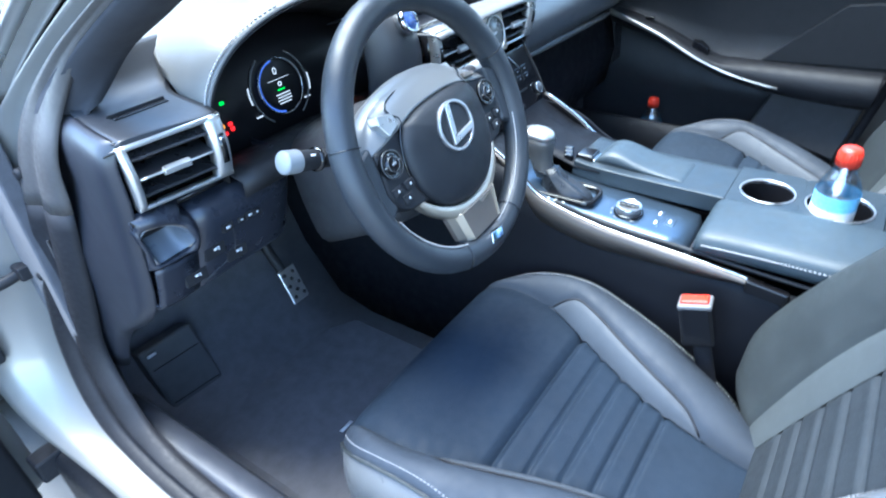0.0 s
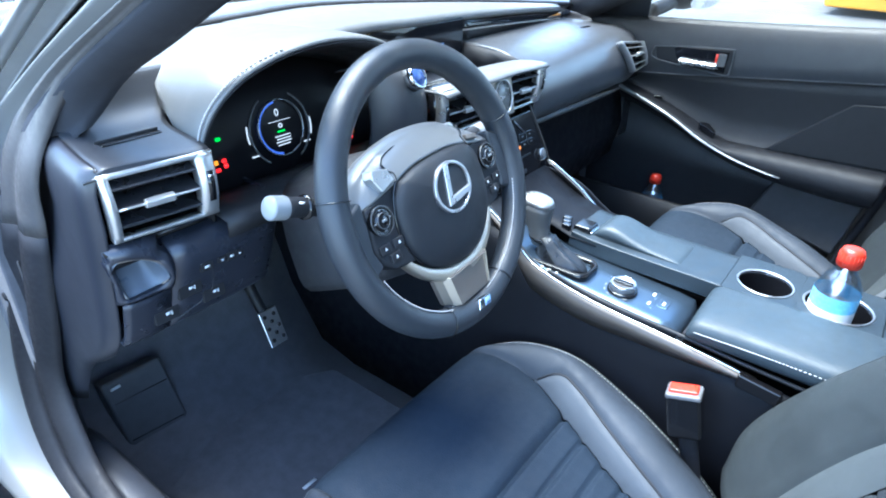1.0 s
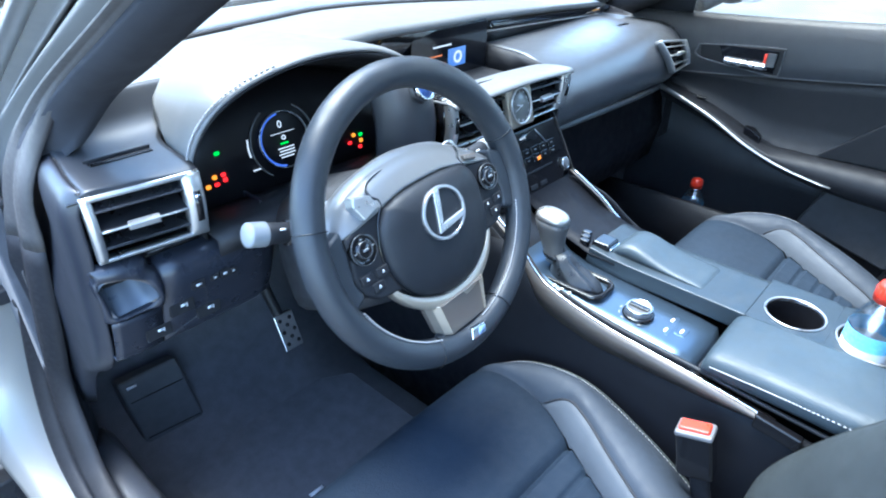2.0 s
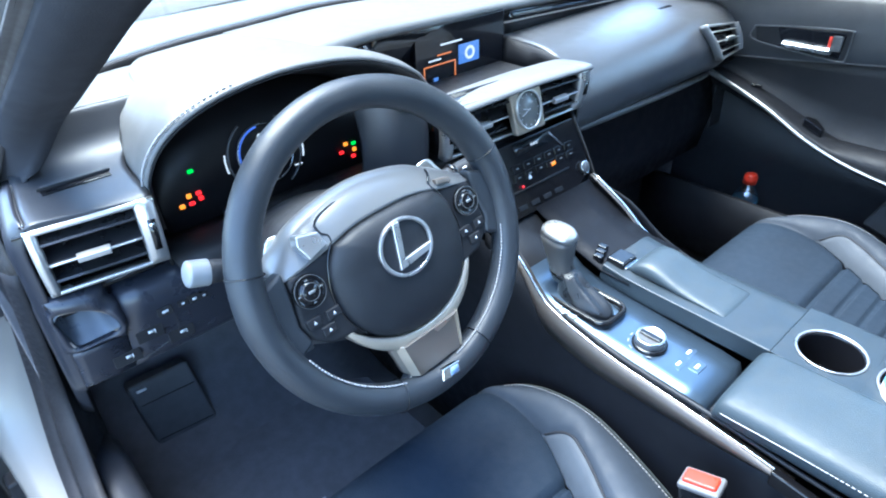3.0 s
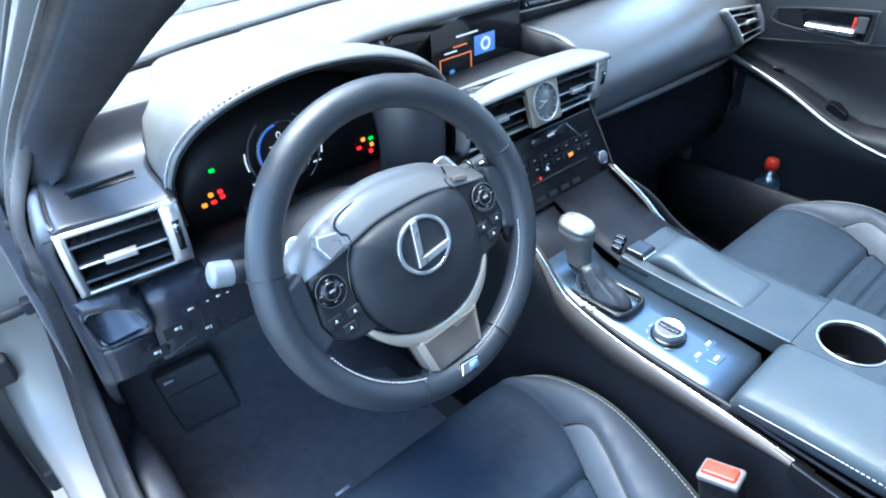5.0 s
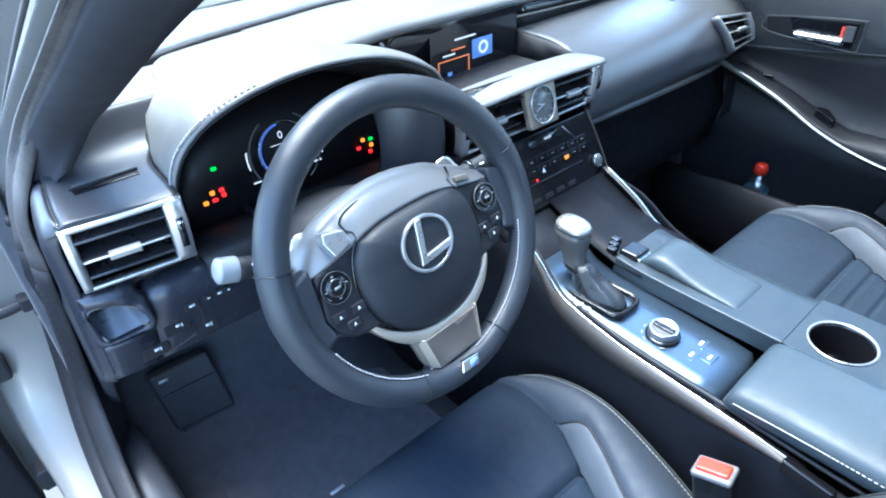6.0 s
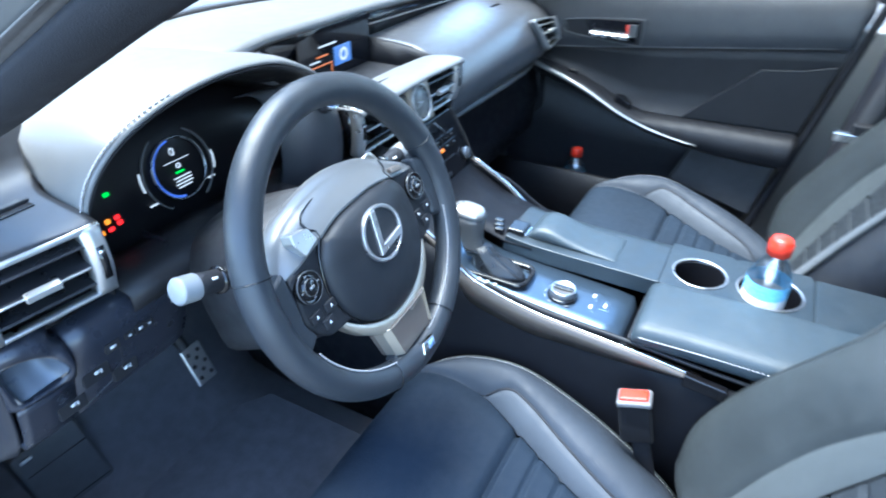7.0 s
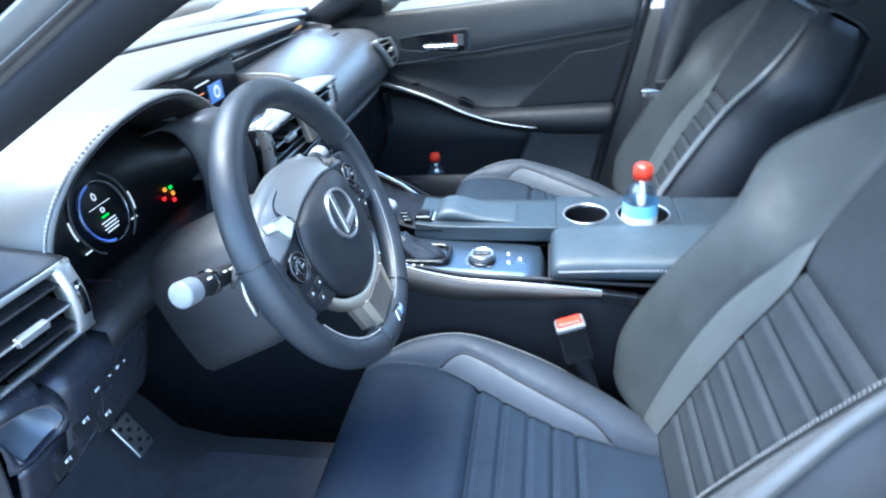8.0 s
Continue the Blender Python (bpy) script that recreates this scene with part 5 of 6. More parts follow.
for a, b in zip(vs, vs[1:]):
    for j in range(19):
        bm.faces.new((a[j], a[j + 1], b[j + 1], b[j]))
part("tray_top", bm, TRAY, con, "soft dark grey tray surface", thick=0.03, bevel=0.002)
# plate with two round holes
ztop = 0.634
for (cx, cy, cr), (y0, y1) in zip(CUPS, ((-0.262, -0.366), (-0.366, -0.480))):
    x0, x1 = -0.030, 0.100
    rim, edge = [], []
    for i in range(NSEG):
        a = TAU * i / NSEG
        c, s = math.cos(a), math.sin(a)
        rim.append(Vector((cx + cr * c, cy + cr * s, ztop)))
        k = min(((x1 - cx) / c if c > 1e-6 else (x0 - cx) / c if c < -1e-6 else 9), ((y0 - cy) / s if s > 1e-6 else (y1 - cy) / s if s < -1e-6 else 9))
        edge.append(Vector((cx + k * c, cy + k * s, ztop)))
    part("cup_surround", sheet([edge, [bow(p, q, 0.04) for p, q in zip(edge, rim)], [bow(p, q, 0.96) for p, q in zip(edge, rim)], rim], wrap=True), TRAY, con, "dark grey surround of a cup holder", thick=0.004)
    cup = part("cup_holder", sheet([[Vector((cx + (p.x - cx) * k, cy + (p.y - cy) * k, z)) for p in rim] for k, z in ((1.0, ztop), (0.985, ztop - 0.005), (0.96, ztop - 0.06), (0.93, 0.534), (0.88, 0.530), (0.02, 0.530))], wrap=True), GLOSS, con, "round black cup holder", thick=0.002)
    part("cup_rim", sheet([[Vector((cx + (cr + w) * math.cos(TAU * i / NSEG), cy + (cr + w) * math.sin(TAU * i / NSEG), ztop + h)) for i in range(NSEG)] for w, h in ((0.0025, 0.0005), (0.0015, 0.0022), (-0.001, 0.0015), (-0.0015, -0.004))], wrap=True), STEEL, cup, "bright ring of the cup holder", thick=0.001)
part("tray_rear", block(-0.030, 0.100, -0.80, -0.480, 0.60, 0.633), TRAY, con, bevel=0.006)
part("tray_side", sheet([[(0.100, y, 0.628), (0.108, y, 0.615), (0.112, y, 0.56), (0.150, y, 0.50)] for y in (0.02, -0.2, -0.5, -0.8)]), HARD, con, thick=0.003)
# palm rest, rounded and sloping to the rear
rows = []
for y, h, w in ((-0.030, -0.004, 0.90), (-0.032, 0.010, 0.96), (-0.040, 0.021, 1.0), (-0.054, 0.0275, 1.0), (-0.070, 0.0275, 1.0), (-0.090, 0.022, 1.0), (-0.112, 0.0145, 1.0), (-0.138, 0.0095, 1.0), (-0.165, 0.007, 1.0), (-0.187, 0.0055, 1.0), (-0.1925, 0.000, 0.98)):
    rows.append([Vector((0.030 + x * w, y, 0.632 + h * k)) for x, k in ((-0.042, -0.2), (-0.0415, 0.60), (-0.036, 0.93), (-0.024, 1.0), (0.0, 1.02), (0.024, 1.0), (0.036, 0.93), (0.0415, 0.60), (0.042, -0.2))])
part("palm_rest", loft(rows), ARM, con, "padded grey palm rest", sub=1)
# pointer control ahead of it
pc = part("pointer_pad", block(-0.018, 0.020, -0.030, 0.004, 0.634, 0.650), GLOSS, con, "black pointer control with a chrome front", bevel=0.005)
part("pointer_edge", block(-0.015, 0.017, -0.033, -0.029, 0.637, 0.643), CHROME, pc, bevel=0.001)
for i in range(3):
    part("tray_key", block(-0.024 + 0.014 * i, -0.013 + 0.014 * i, 0.008 + 0.006 * i, 0.024 + 0.006 * i, 0.634, 0.647), GLOSS, con, bevel=0.002)
# selector: gate, boot and knob
def rounded(cx, cy, w, l, r, n=6):
    """A rounded rectangle, as x and y pairs."""
    pts = []
    for qx, qy, a0 in ((1, 1, 0), (-1, 1, 90), (-1, -1, 180), (1, -1, 270)):
        pts += [(cx + qx * (w - r) + r * math.cos(radians(a0 + 90 * i / n)), cy + qy * (l - r) + r * math.sin(radians(a0 + 90 * i / n))) for i in range(n + 1)]
    return pts


o0, o1, o2 = (rounded(-0.093, -0.016, w, l, r) for w, l, r in ((0.034, 0.060, 0.020), (0.031, 0.057, 0.018), (0.026, 0.052, 0.014)))
part("selector_gate", sheet([[(x, y, 0.604 - 0.0 * y) for x, y in o0], [(x, y, 0.616) for x, y in o0], [(x, y, 0.619) for x, y in o1], [(x, y, 0.615) for x, y in o2], [(x, y, 0.606) for x, y in o2]], wrap=True), GLOSS, con, "glossy black gate of the gear selector", thick=0.001)
part("gate_rim", hose([(x, y, 0.6185) for x, y in o1], 0.0012, closed=True, sides=6), HARD, con)
rows = []
for z, w, l, dy in ((0.605, 0.026, 0.050, -0.012), (0.614, 0.025, 0.046, -0.010), (0.622, 0.0235, 0.040, -0.002), (0.632, 0.0195, 0.029, 0.008), (0.642, 0.0165, 0.020, 0.018), (0.652, 0.0150, 0.0165, 0.024)):
    rows.append([Vector((-0.093 + w * math.cos(a) * (1 + 0.08 * math.sin(6 * a)), -0.005 + dy + l * math.sin(a), z + 0.003 * math.sin(5 * a))) for a in [TAU * j / 36 for j in range(36)]])
sel = thing("gear_selector", (-0.093, 0.0, 0.61), "gear selector with a satin knob and a black leather boot", "gear lever")
part("boot", loft(rows), BOOT, sel, "folded black leather boot")
KNOB = [(0.634, 0.0155, 0.0170, 0.020), (0.650, 0.0158, 0.0178, 0.026), (0.668, 0.0172, 0.0200, 0.031), (0.684, 0.0200, 0.0240, 0.034), (0.698, 0.0225, 0.0275, 0.036), (0.707, 0.0225, 0.0280, 0.036), (0.714, 0.0200, 0.0250, 0.036), (0.7185, 0.0140, 0.0180, 0.036), (0.720, 0.0050, 0.0070, 0.036)]
knob_ring = lambda z, w, l, dy: [Vector((-0.093 + math.copysign(abs(math.cos(a)) ** 0.8, math.cos(a)) * w, 0.005 + dy + math.copysign(abs(math.sin(a)) ** 0.8, math.sin(a)) * l, z + 0.10 * l * math.sin(a) * (z > 0.68))) for a in [TAU * j / 32 for j in range(32)]]
part("knob", loft([knob_ring(*q) for q in KNOB[:6]]), surf("knob_satin", (0.10, 0.10, 0.10), 0.34, metal=0.3, vary=0.05), sel, "dark satin grip")
part("knob_cap", loft([knob_ring(z + 0.0006, w * 1.03, l * 1.03, dy) for z, w, l, dy in KNOB[5:]]), SILVER, sel, "satin silver knob cap")
part("knob_collar", loft([knob_ring(z, w * 1.12, l * 1.12, dy) for z, w, l, dy in ((0.641, 0.0156, 0.0172, 0.021), (0.647, 0.0158, 0.0175, 0.024))]), GLOSS, sel)
part("gate_marks", merged(*[block(-0.136, -0.129, -0.03 + 0.014 * i, -0.026 + 0.014 * i, 0.6115 + 0.001 * i, 0.6125 + 0.001 * i) for i in range(4)]), WHITE, con)
# rotary drive-mode knob and keys behind it
at = Matrix.Translation((-0.096, -0.131, 0.603))
rk = part("mode_knob", turned([(0.0200, -0.004), (0.0200, 0.0120), (0.0192, 0.0145), (0.0176, 0.0152), (0.0165, 0.0140), (0.0090, 0.0128), (0.0005, 0.0125)], 40), STEEL, con, "satin rotary mode knob in a black collar", m=at)
part("knob_skirt", turned([(0.0245, -0.003), (0.0245, 0.0030), (0.0225, 0.0048), (0.0203, 0.0048)], 40), GLOSS, rk, m=at)
part("knob_ring", ring(0.0186, 0.0204, 0.0135, 0.0154), CHROME, rk, "bright rim of the knob", m=at)
part("knob_grip", loft([[(x, y, z) for x, y in ((-0.0040, -0.0165), (0.0040, -0.0165), (0.0052, 0.0), (0.0040, 0.0165), (-0.0040, 0.0165), (-0.0052, 0.0))] for z in (0.0125, 0.0172)]), GLOSS, rk, m=at, bevel=0.0015)
for a in (60, 90, 120, 150, 210):
    part("knob_mark", plate([(0.0275, -0.0035), (0.0295, -0.0035), (0.0295, 0.0035), (0.0275, 0.0035)], 0.0005, 0.0012), DIMMARK, rk, m=at @ pose(0, 0, 0, 0, 0, a))
for i, (x, y) in enumerate(((-0.068, -0.176), (-0.098, -0.178), (-0.085, -0.198))):
    k = part("deck_key", block(x - 0.012, x + 0.012, y - 0.008, y + 0.008, 0.590, 0.5994 + 0.02 * (y + 0.19)), DECK, con, bevel=0.001)
    part("key_mark", block(x - 0.005, x + 0.005, y - 0.002, y + 0.002, 0.5995 + 0.02 * (y + 0.19), 0.5999 + 0.02 * (y + 0.19)), WHITE, k)
# box front and padded armrest
part("bin_front", block(-0.146, -0.032, -0.252, -0.247, 0.54, 0.604), RUBBER, con, "dark recess ahead of the armrest", bevel=0.004)
arm = thing("armrest", (-0.09, -0.5, 0.60), "padded black leather armrest with pale stitching", "armrest")
rows = []
for y, k, lift in ((-0.250, 0.86, -0.016), (-0.254, 0.96, -0.004), (-0.266, 1.0, 0.0), (-0.30, 1.0, 0.003), (-0.45, 1.0, 0.004), (-0.62, 1.0, 0.004), (-0.74, 1.0, 0.0), (-0.752, 0.96, -0.012)):
    rows.append([Vector((-0.092 + x * (0.97 if k < 1 else 1), y, 0.604 + (z - 0.604) * k + lift * (z > 0.61))) for x, z in ((-0.062, 0.598), (-0.066, 0.606), (-0.066, 0.620), (-0.060, 0.631), (-0.050, 0.6355), (0.0, 0.638), (0.050, 0.6378), (0.0595, 0.6372), (0.0612, 0.6345), (0.0615, 0.600))])
part("pad", loft(rows), ARM, arm, sub=1)
part("stitching", stitches([(-0.1585, -0.264, 0.618), (-0.1590, -0.40, 0.623), (-0.1590, -0.70, 0.623)], 80, 0.0036, 0.0009), THREAD, arm)


# ---- front seats ----
def strip(u0, u1, v0, v1, height, nu, nv, place, dip=0.006, ends=True):
    """A padded panel between two edge lines u0(v) and u1(v); its seams sink by dip. place maps (u, v, h) to the world."""
    rows = []
    for i in range(nv):
        v = bow(v0, v1, i / (nv - 1))
        r = []
        for j in range(nu):
            k = j / (nu - 1)
            u = bow(u0(v), u1(v), k)
            w = abs(u1(v) - u0(v))
            d = min(k, 1 - k) * w
            h = height(u, v) - dip * math.exp(-(d / 0.005) ** 2)
            if ends:
                d2 = min(abs(v - v0), abs(v1 - v))
                h -= dip * math.exp(-(d2 / 0.006) ** 2)
            r.append(place(u, v, h))
        rows.append(r)
    return sheet(rows)


BACKPANEL = surf("back_panel_leather", (0.020, 0.0235, 0.027), 0.7, spec=0.25, grain=0.4, grain_scale=500, kind="cells", vary_scale=9)
# Seat leather paled where daylight from the open door falls on it.
SKIRT_LIT = surf("skirt_leather_lit", (0.085, 0.089, 0.093), 0.36, grain=0.3, grain_scale=900, kind="cells", vary_scale=9)
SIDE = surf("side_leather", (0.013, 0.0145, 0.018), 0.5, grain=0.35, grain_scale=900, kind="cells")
BOLSTER = surf("bolster_leather", (0.022, 0.028, 0.038), 0.62, grain=0.35, grain_scale=900, kind="cells", vary_scale=9, spec=0.3)
GROOVES = (-0.135, -0.178, -0.219, -0.257, -0.294)


def in_edge(v):
    """Half the width of the grooved middle panel."""
    return table([(-0.46, 0.072), (-0.337, 0.080), (-0.251, 0.098), (-0.133, 0.148), (-0.068, 0.178), (0.0, 0.190), (0.09, 0.182)], v)


def strip_edge(v):
    """Outer edge of the pale wedge beside the middle panel."""
    return in_edge(v) + table([(-0.46, 0.0005), (-0.348, 0.001), (-0.315, 0.018), (-0.20, 0.029), (-0.105, 0.028), (-0.062, 0.001), (0.09, 0.0005)], v)


def out_edge(v):
    return table([(-0.46, 0.236), (-0.25, 0.243), (-0.05, 0.242), (0.03, 0.232), (0.07, 0.212), (0.09, 0.195)], v)


def edge_z(v):
    """Height of the piping along the outer edge of the bolster."""
    return table([(-0.46, 0.265), (-0.415, 0.285), (-0.39, 0.325), (-0.347, 0.368), (-0.275, 0.418), (-0.20, 0.458), (-0.105, 0.492), (-0.015, 0.482), (0.05, 0.450), (0.09, 0.412)], v)


def cushion_h(u, v):
    """Height of the cushion at u across and v along (forward)."""
    a = abs(u)
    lvl = table([(-0.46, 0.400), (-0.30, 0.428), (-0.10, 0.466), (0.0, 0.474), (0.05, 0.468), (0.078, 0.446), (0.090, 0.412)], v)
    inn, outw = in_edge(v), out_edge(v)
    if a <= inn:
        h = lvl - 0.004 * (a / inn) ** 2 + 0.002
        for g in GROOVES:
            h -= 0.0075 * math.exp(-((v - g) / 0.0036) ** 2) - 0.0012 * math.exp(-((v - g) / 0.014) ** 2)
        return h
    k = min(1.0, (a - inn) / (outw - inn))
    bulge = table([(-0.46, 0.030), (-0.30, 0.050), (-0.15, 0.034), (-0.03, 0.016), (0.06, 0.006), (0.09, 0.0)], v)
    return bow(lvl - 0.002, edge_z(v), k * k * (3 - 2 * k)) + bulge * math.sin(math.pi * k ** 0.85)


LEAN = radians(27)


def back_in(v):
    return table([(0.0, 0.098), (0.10, 0.098), (0.214, 0.095), (0.315, 0.088), (0.345, 0.096), (0.385, 0.115), (0.42, 0.124), (0.56, 0.14)], v)


def back_strip(v):
    return back_in(v) + table([(0.0, 0.040), (0.169, 0.049), (0.291, 0.042), (0.35, 0.024), (0.388, 0.001), (0.56, 0.0005)], v)


def back_out(v):
    return table([(-0.02, 0.232), (0.06, 0.256), (0.16, 0.252), (0.34, 0.230), (0.42, 0.268), (0.50, 0.232), (0.58, 0.16)], v)


def near_in(v):
    """Edge of the middle panel on the door side, where the bolster stands up."""
    return table([(0.0, 0.058), (0.073, 0.067), (0.16, 0.085), (0.231, 0.100), (0.307, 0.116), (0.352, 0.125), (0.45, 0.145), (0.56, 0.130)], v)


def near_out(v):
    return table([(-0.02, 0.195), (0.10, 0.205), (0.25, 0.200), (0.36, 0.195), (0.44, 0.215), (0.51, 0.19), (0.58, 0.14)], v)


BGROOVES = (0.062, 0.100, 0.140, 0.181, 0.223, 0.270, 0.315)


def back_h(u, v):
    a = abs(u)
    inn, outw = (back_in(v), back_out(v)) if u > 0 else (near_in(v), near_out(v))
    bol = table([(-0.02, 0.050), (0.06, 0.074), (0.20, 0.070), (0.36, 0.056), (0.45, 0.045), (0.58, 0.008)], v)
    k = (a - inn) / max(outw - inn, 0.02)
    lift = table([(0.0, 0.0), (0.35, 0.30), (0.70, 0.85), (0.90, 1.0), (1.0, 0.90)], k)
    h = 0.050 + 0.010 * math.sin(math.pi * max(0, min(1, v / 0.5))) + bol * lift
    if a < inn:
        for g in BGROOVES:
            h -= 0.0075 * math.exp(-((v - g) / 0.0036) ** 2) - 0.0012 * math.exp(-((v - g) / 0.014) ** 2)
    return h


def seat(name, cx, dy, label):
    """A sports seat: cushion, backrest, bolsters and wedges, each a padded panel of its own."""
    s = thing(name, (cx, -0.2 + dy, 0.17), label, "car seat", "front seats")

    def on_cushion(u, v, h):
        return Vector((cx + u, v + dy, h))

    def on_back(u, v, h):
        y = -0.455 - v * math.sin(LEAN) + h * math.cos(LEAN)
        return Vector((cx + u, y + dy, 0.395 + v * math.cos(LEAN) + h * math.sin(LEAN)))

    ZERO = lambda f, k=1: (lambda v: k * f(v))
    part("front_panel", strip(lambda v: -in_edge(v), in_edge, -0.133, 0.090, cushion_h, 24, 30, on_cushion), CLOTH, s, "smooth dark blue-grey front panel of the cushion")
    part("grooved_panel", strip(lambda v: -in_edge(v), in_edge, -0.46, -0.133, cushion_h, 24, 90, on_cushion), CLOTH, s, "cushion panel with cross grooves")
    for k in (-1, 1):
        part("wedge", strip(ZERO(in_edge, k), ZERO(strip_edge, k), -0.350, -0.060, cushion_h, 8, 36, on_cushion, dip=0.004), surf("wedge_leather", (0.046, 0.053, 0.063), 0.62, grain=0.3, grain_scale=900, kind="cells", spec=0.3), s, "pale grey leather wedge")
        part("bolster", strip(ZERO(strip_edge, k), ZERO(out_edge, k), -0.46, 0.090, cushion_h, 22, 50, on_cushion), BOLSTER, s, "raised leather side bolster")
        part("wedge_seam", hose([on_cushion(k * strip_edge(v), v, cushion_h(k * strip_edge(v), v) - 0.0035) for v in np.linspace(-0.345, -0.066, 14)], 0.0017, 40, 6), RUBBER, s)
        part("piping", hose([on_cushion(k * (out_edge(v) + 0.001), v, cushion_h(out_edge(v), v) - 0.001) for v in np.linspace(-0.45, 0.085, 18)], 0.0022, 50, 6), INSERT, s)
        part("skirt", sheet([[on_cushion(k * (out_edge(v)), v, cushion_h(out_edge(v), v) - 0.002), on_cushion(k * (out_edge(v) + 0.008), v, bow(edge_z(v), 0.25, 0.3)), on_cushion(k * (out_edge(v) + 0.006), v, bow(edge_z(v), 0.25, 0.7)), on_cushion(k * (out_edge(v) - 0.004), v, 0.24)] for v in np.linspace(-0.46, 0.09, 24)]), SKIRT_LIT, s, "smooth leather side of the cushion, paled for daylight", thick=0.004)
        part("stitching", stitches([on_cushion(k * (out_edge(v) - 0.010), v, cushion_h(k * (out_edge(v) - 0.010), v) + 0.0008) for v in np.linspace(-0.42, 0.075, 20)], 90, 0.0035, 0.0008), THREAD, s)
        part("side_cover", sheet([[on_cushion(k * (out_edge(v) + 0.004), v, 0.262), on_cushion(k * (out_edge(v) + 0.014), v, 0.25), on_cushion(k * (out_edge(v) + 0.012), v, 0.19)] for v in np.linspace(-0.48, 0.04, 12)]), HARD, s, "black plastic side cover", thick=0.004)
    part("front_skirt", sheet([[on_cushion(u, 0.090, cushion_h(u, 0.09) - 0.002), on_cushion(u, 0.094, 0.38), on_cushion(u, 0.080, 0.33), on_cushion(u, 0.04, 0.29)] for u in np.linspace(-0.20, 0.20, 16)]), LEATHER, s, thick=0.004)
    part("pan", block(cx - 0.20, cx + 0.20, -0.44 + dy, 0.05 + dy, 0.24, 0.33), HARD, s, bevel=0.02)
    for k in (-1, 1):
        part("rail", block(cx + k * 0.19 - 0.02, cx + k * 0.19 + 0.02, -0.50 + dy, 0.08 + dy, 0.165, 0.245), STEEL, s, bevel=0.004)
    # backrest
    part("back_grooved", strip(lambda v: -near_in(v), back_in, 0.0, 0.345, back_h, 24, 100, on_back), BACKPANEL, s, "backrest panel with cross grooves")
    part("back_upper", strip(lambda v: -near_in(v), back_in, 0.345, 0.575, back_h, 24, 30, on_back), BACKPANEL, s, "plain upper backrest panel")
    part("back_wedge", strip(back_in, back_strip, -0.01, 0.390, back_h, 8, 44, on_back, dip=0.003), surf("pale_leather", (0.055, 0.062, 0.063), 0.62, grain=0.3, grain_scale=900, kind="cells", spec=0.3), s, "pale leather wedge of the backrest")
    for k, inn, outw in ((-1, near_in, near_out), (1, back_strip, back_out)):
        part("back_bolster", strip(ZERO(inn, k), ZERO(outw, k), -0.02, 0.580, back_h, 24, 56, on_back), SKIRT_LIT if k < 0 else INSERT, s, "smooth leather bolster on the door side, paled for daylight" if k < 0 else "grey leather backrest bolster")
        part("back_piping", hose([on_back(k * (outw(v) + 0.001), v, back_h(k * outw(v), v)) for v in np.linspace(0.0, 0.57, 18)], 0.0022, 60, 6), INSERT, s)
        part("back_side", sheet([[on_back(k * outw(v), v, back_h(k * outw(v), v) - 0.002), on_back(k * (outw(v) + 0.006), v, 0.02), on_back(k * outw(v), v, -0.03), on_back(k * (outw(v) - 0.03), v, -0.07)] for v in np.linspace(-0.02, 0.58, 26)]), SIDE, s, thick=0.004)
    part("seam_cord", hose([on_back(-near_in(v), v, back_h(-near_in(v), v) + 0.001) for v in np.linspace(0.02, 0.50, 16)], 0.0045, 60, 8), INSERT, s)
    part("stitching", stitches([on_back(-near_in(v) - 0.001, v, back_h(-near_in(v), v) + 0.0058) for v in np.linspace(0.02, 0.50, 16)], 84, 0.0040, 0.0009), THREAD, s, "pale stitching along the backrest")
    part("back_shell", sheet([[on_back(u * (back_out(v) if u > 0 else near_out(v)), v, -0.07 - 0.01 * (1 - u * u)) for u in np.linspace(-0.9, 0.9, 9)] for v in np.linspace(-0.02, 0.58, 14)]), HARD, s, thick=0.004)
    part("back_cap", sheet([[on_back(u * 0.14, 0.575, 0.050), on_back(u * 0.13, 0.592, 0.02), on_back(u * 0.13, 0.59, -0.04), on_back(u * 0.13, 0.575, -0.075)] for u in np.linspace(-1, 1, 9)]), LEATHER, s, thick=0.004)
    # headrest
    rows = []
    for v, w, f, b in ((0.600, 0.095, 0.035, -0.03), (0.615, 0.125, 0.055, -0.045), (0.68, 0.135, 0.06, -0.045), (0.75, 0.125, 0.055, -0.04), (0.785, 0.09, 0.03, -0.02)):
        rows.append([on_back(w * c, v, bow(b, f, (d + 1) / 2)) for c, d in [(math.cos(q), math.sin(q)) for q in [TAU * j / 20 for j in range(20)]]])
    part("headrest", loft(rows), LEATHER, s, "black leather headrest", sub=1)
    return s


SEAT_X = -0.412
driver_seat = seat("sports_seat", SEAT_X, 0.0, "black and grey leather sports seat on the driver's side")
pass_seat = copy_thing(driver_seat, Matrix.Translation((0.405, -0.2 - 0.067, 0.17)))
tagged(pass_seat, "black and grey leather sports seat beside the far door")
part("seat_lever", loft([[(SEAT_X - 0.275, y, 0.30 + h), (SEAT_X - 0.258, y, 0.30 + h), (SEAT_X - 0.258, y, 0.318 + h), (SEAT_X - 0.275, y, 0.318 + h)] for y, h in ((-0.34, 0.0), (-0.42, 0.01), (-0.46, 0.012))]), SILVER, driver_seat, "grey seat lever", bevel=0.004)

# rear bench
bench = thing("rear_bench", (0, -1.2, 0.2), "plain black rear bench", "bench seat")
part("bench_cushion", block(-0.66, 0.66, -1.62, -1.10, 0.25, 0.48), LEATHER, bench, bevel=0.05)
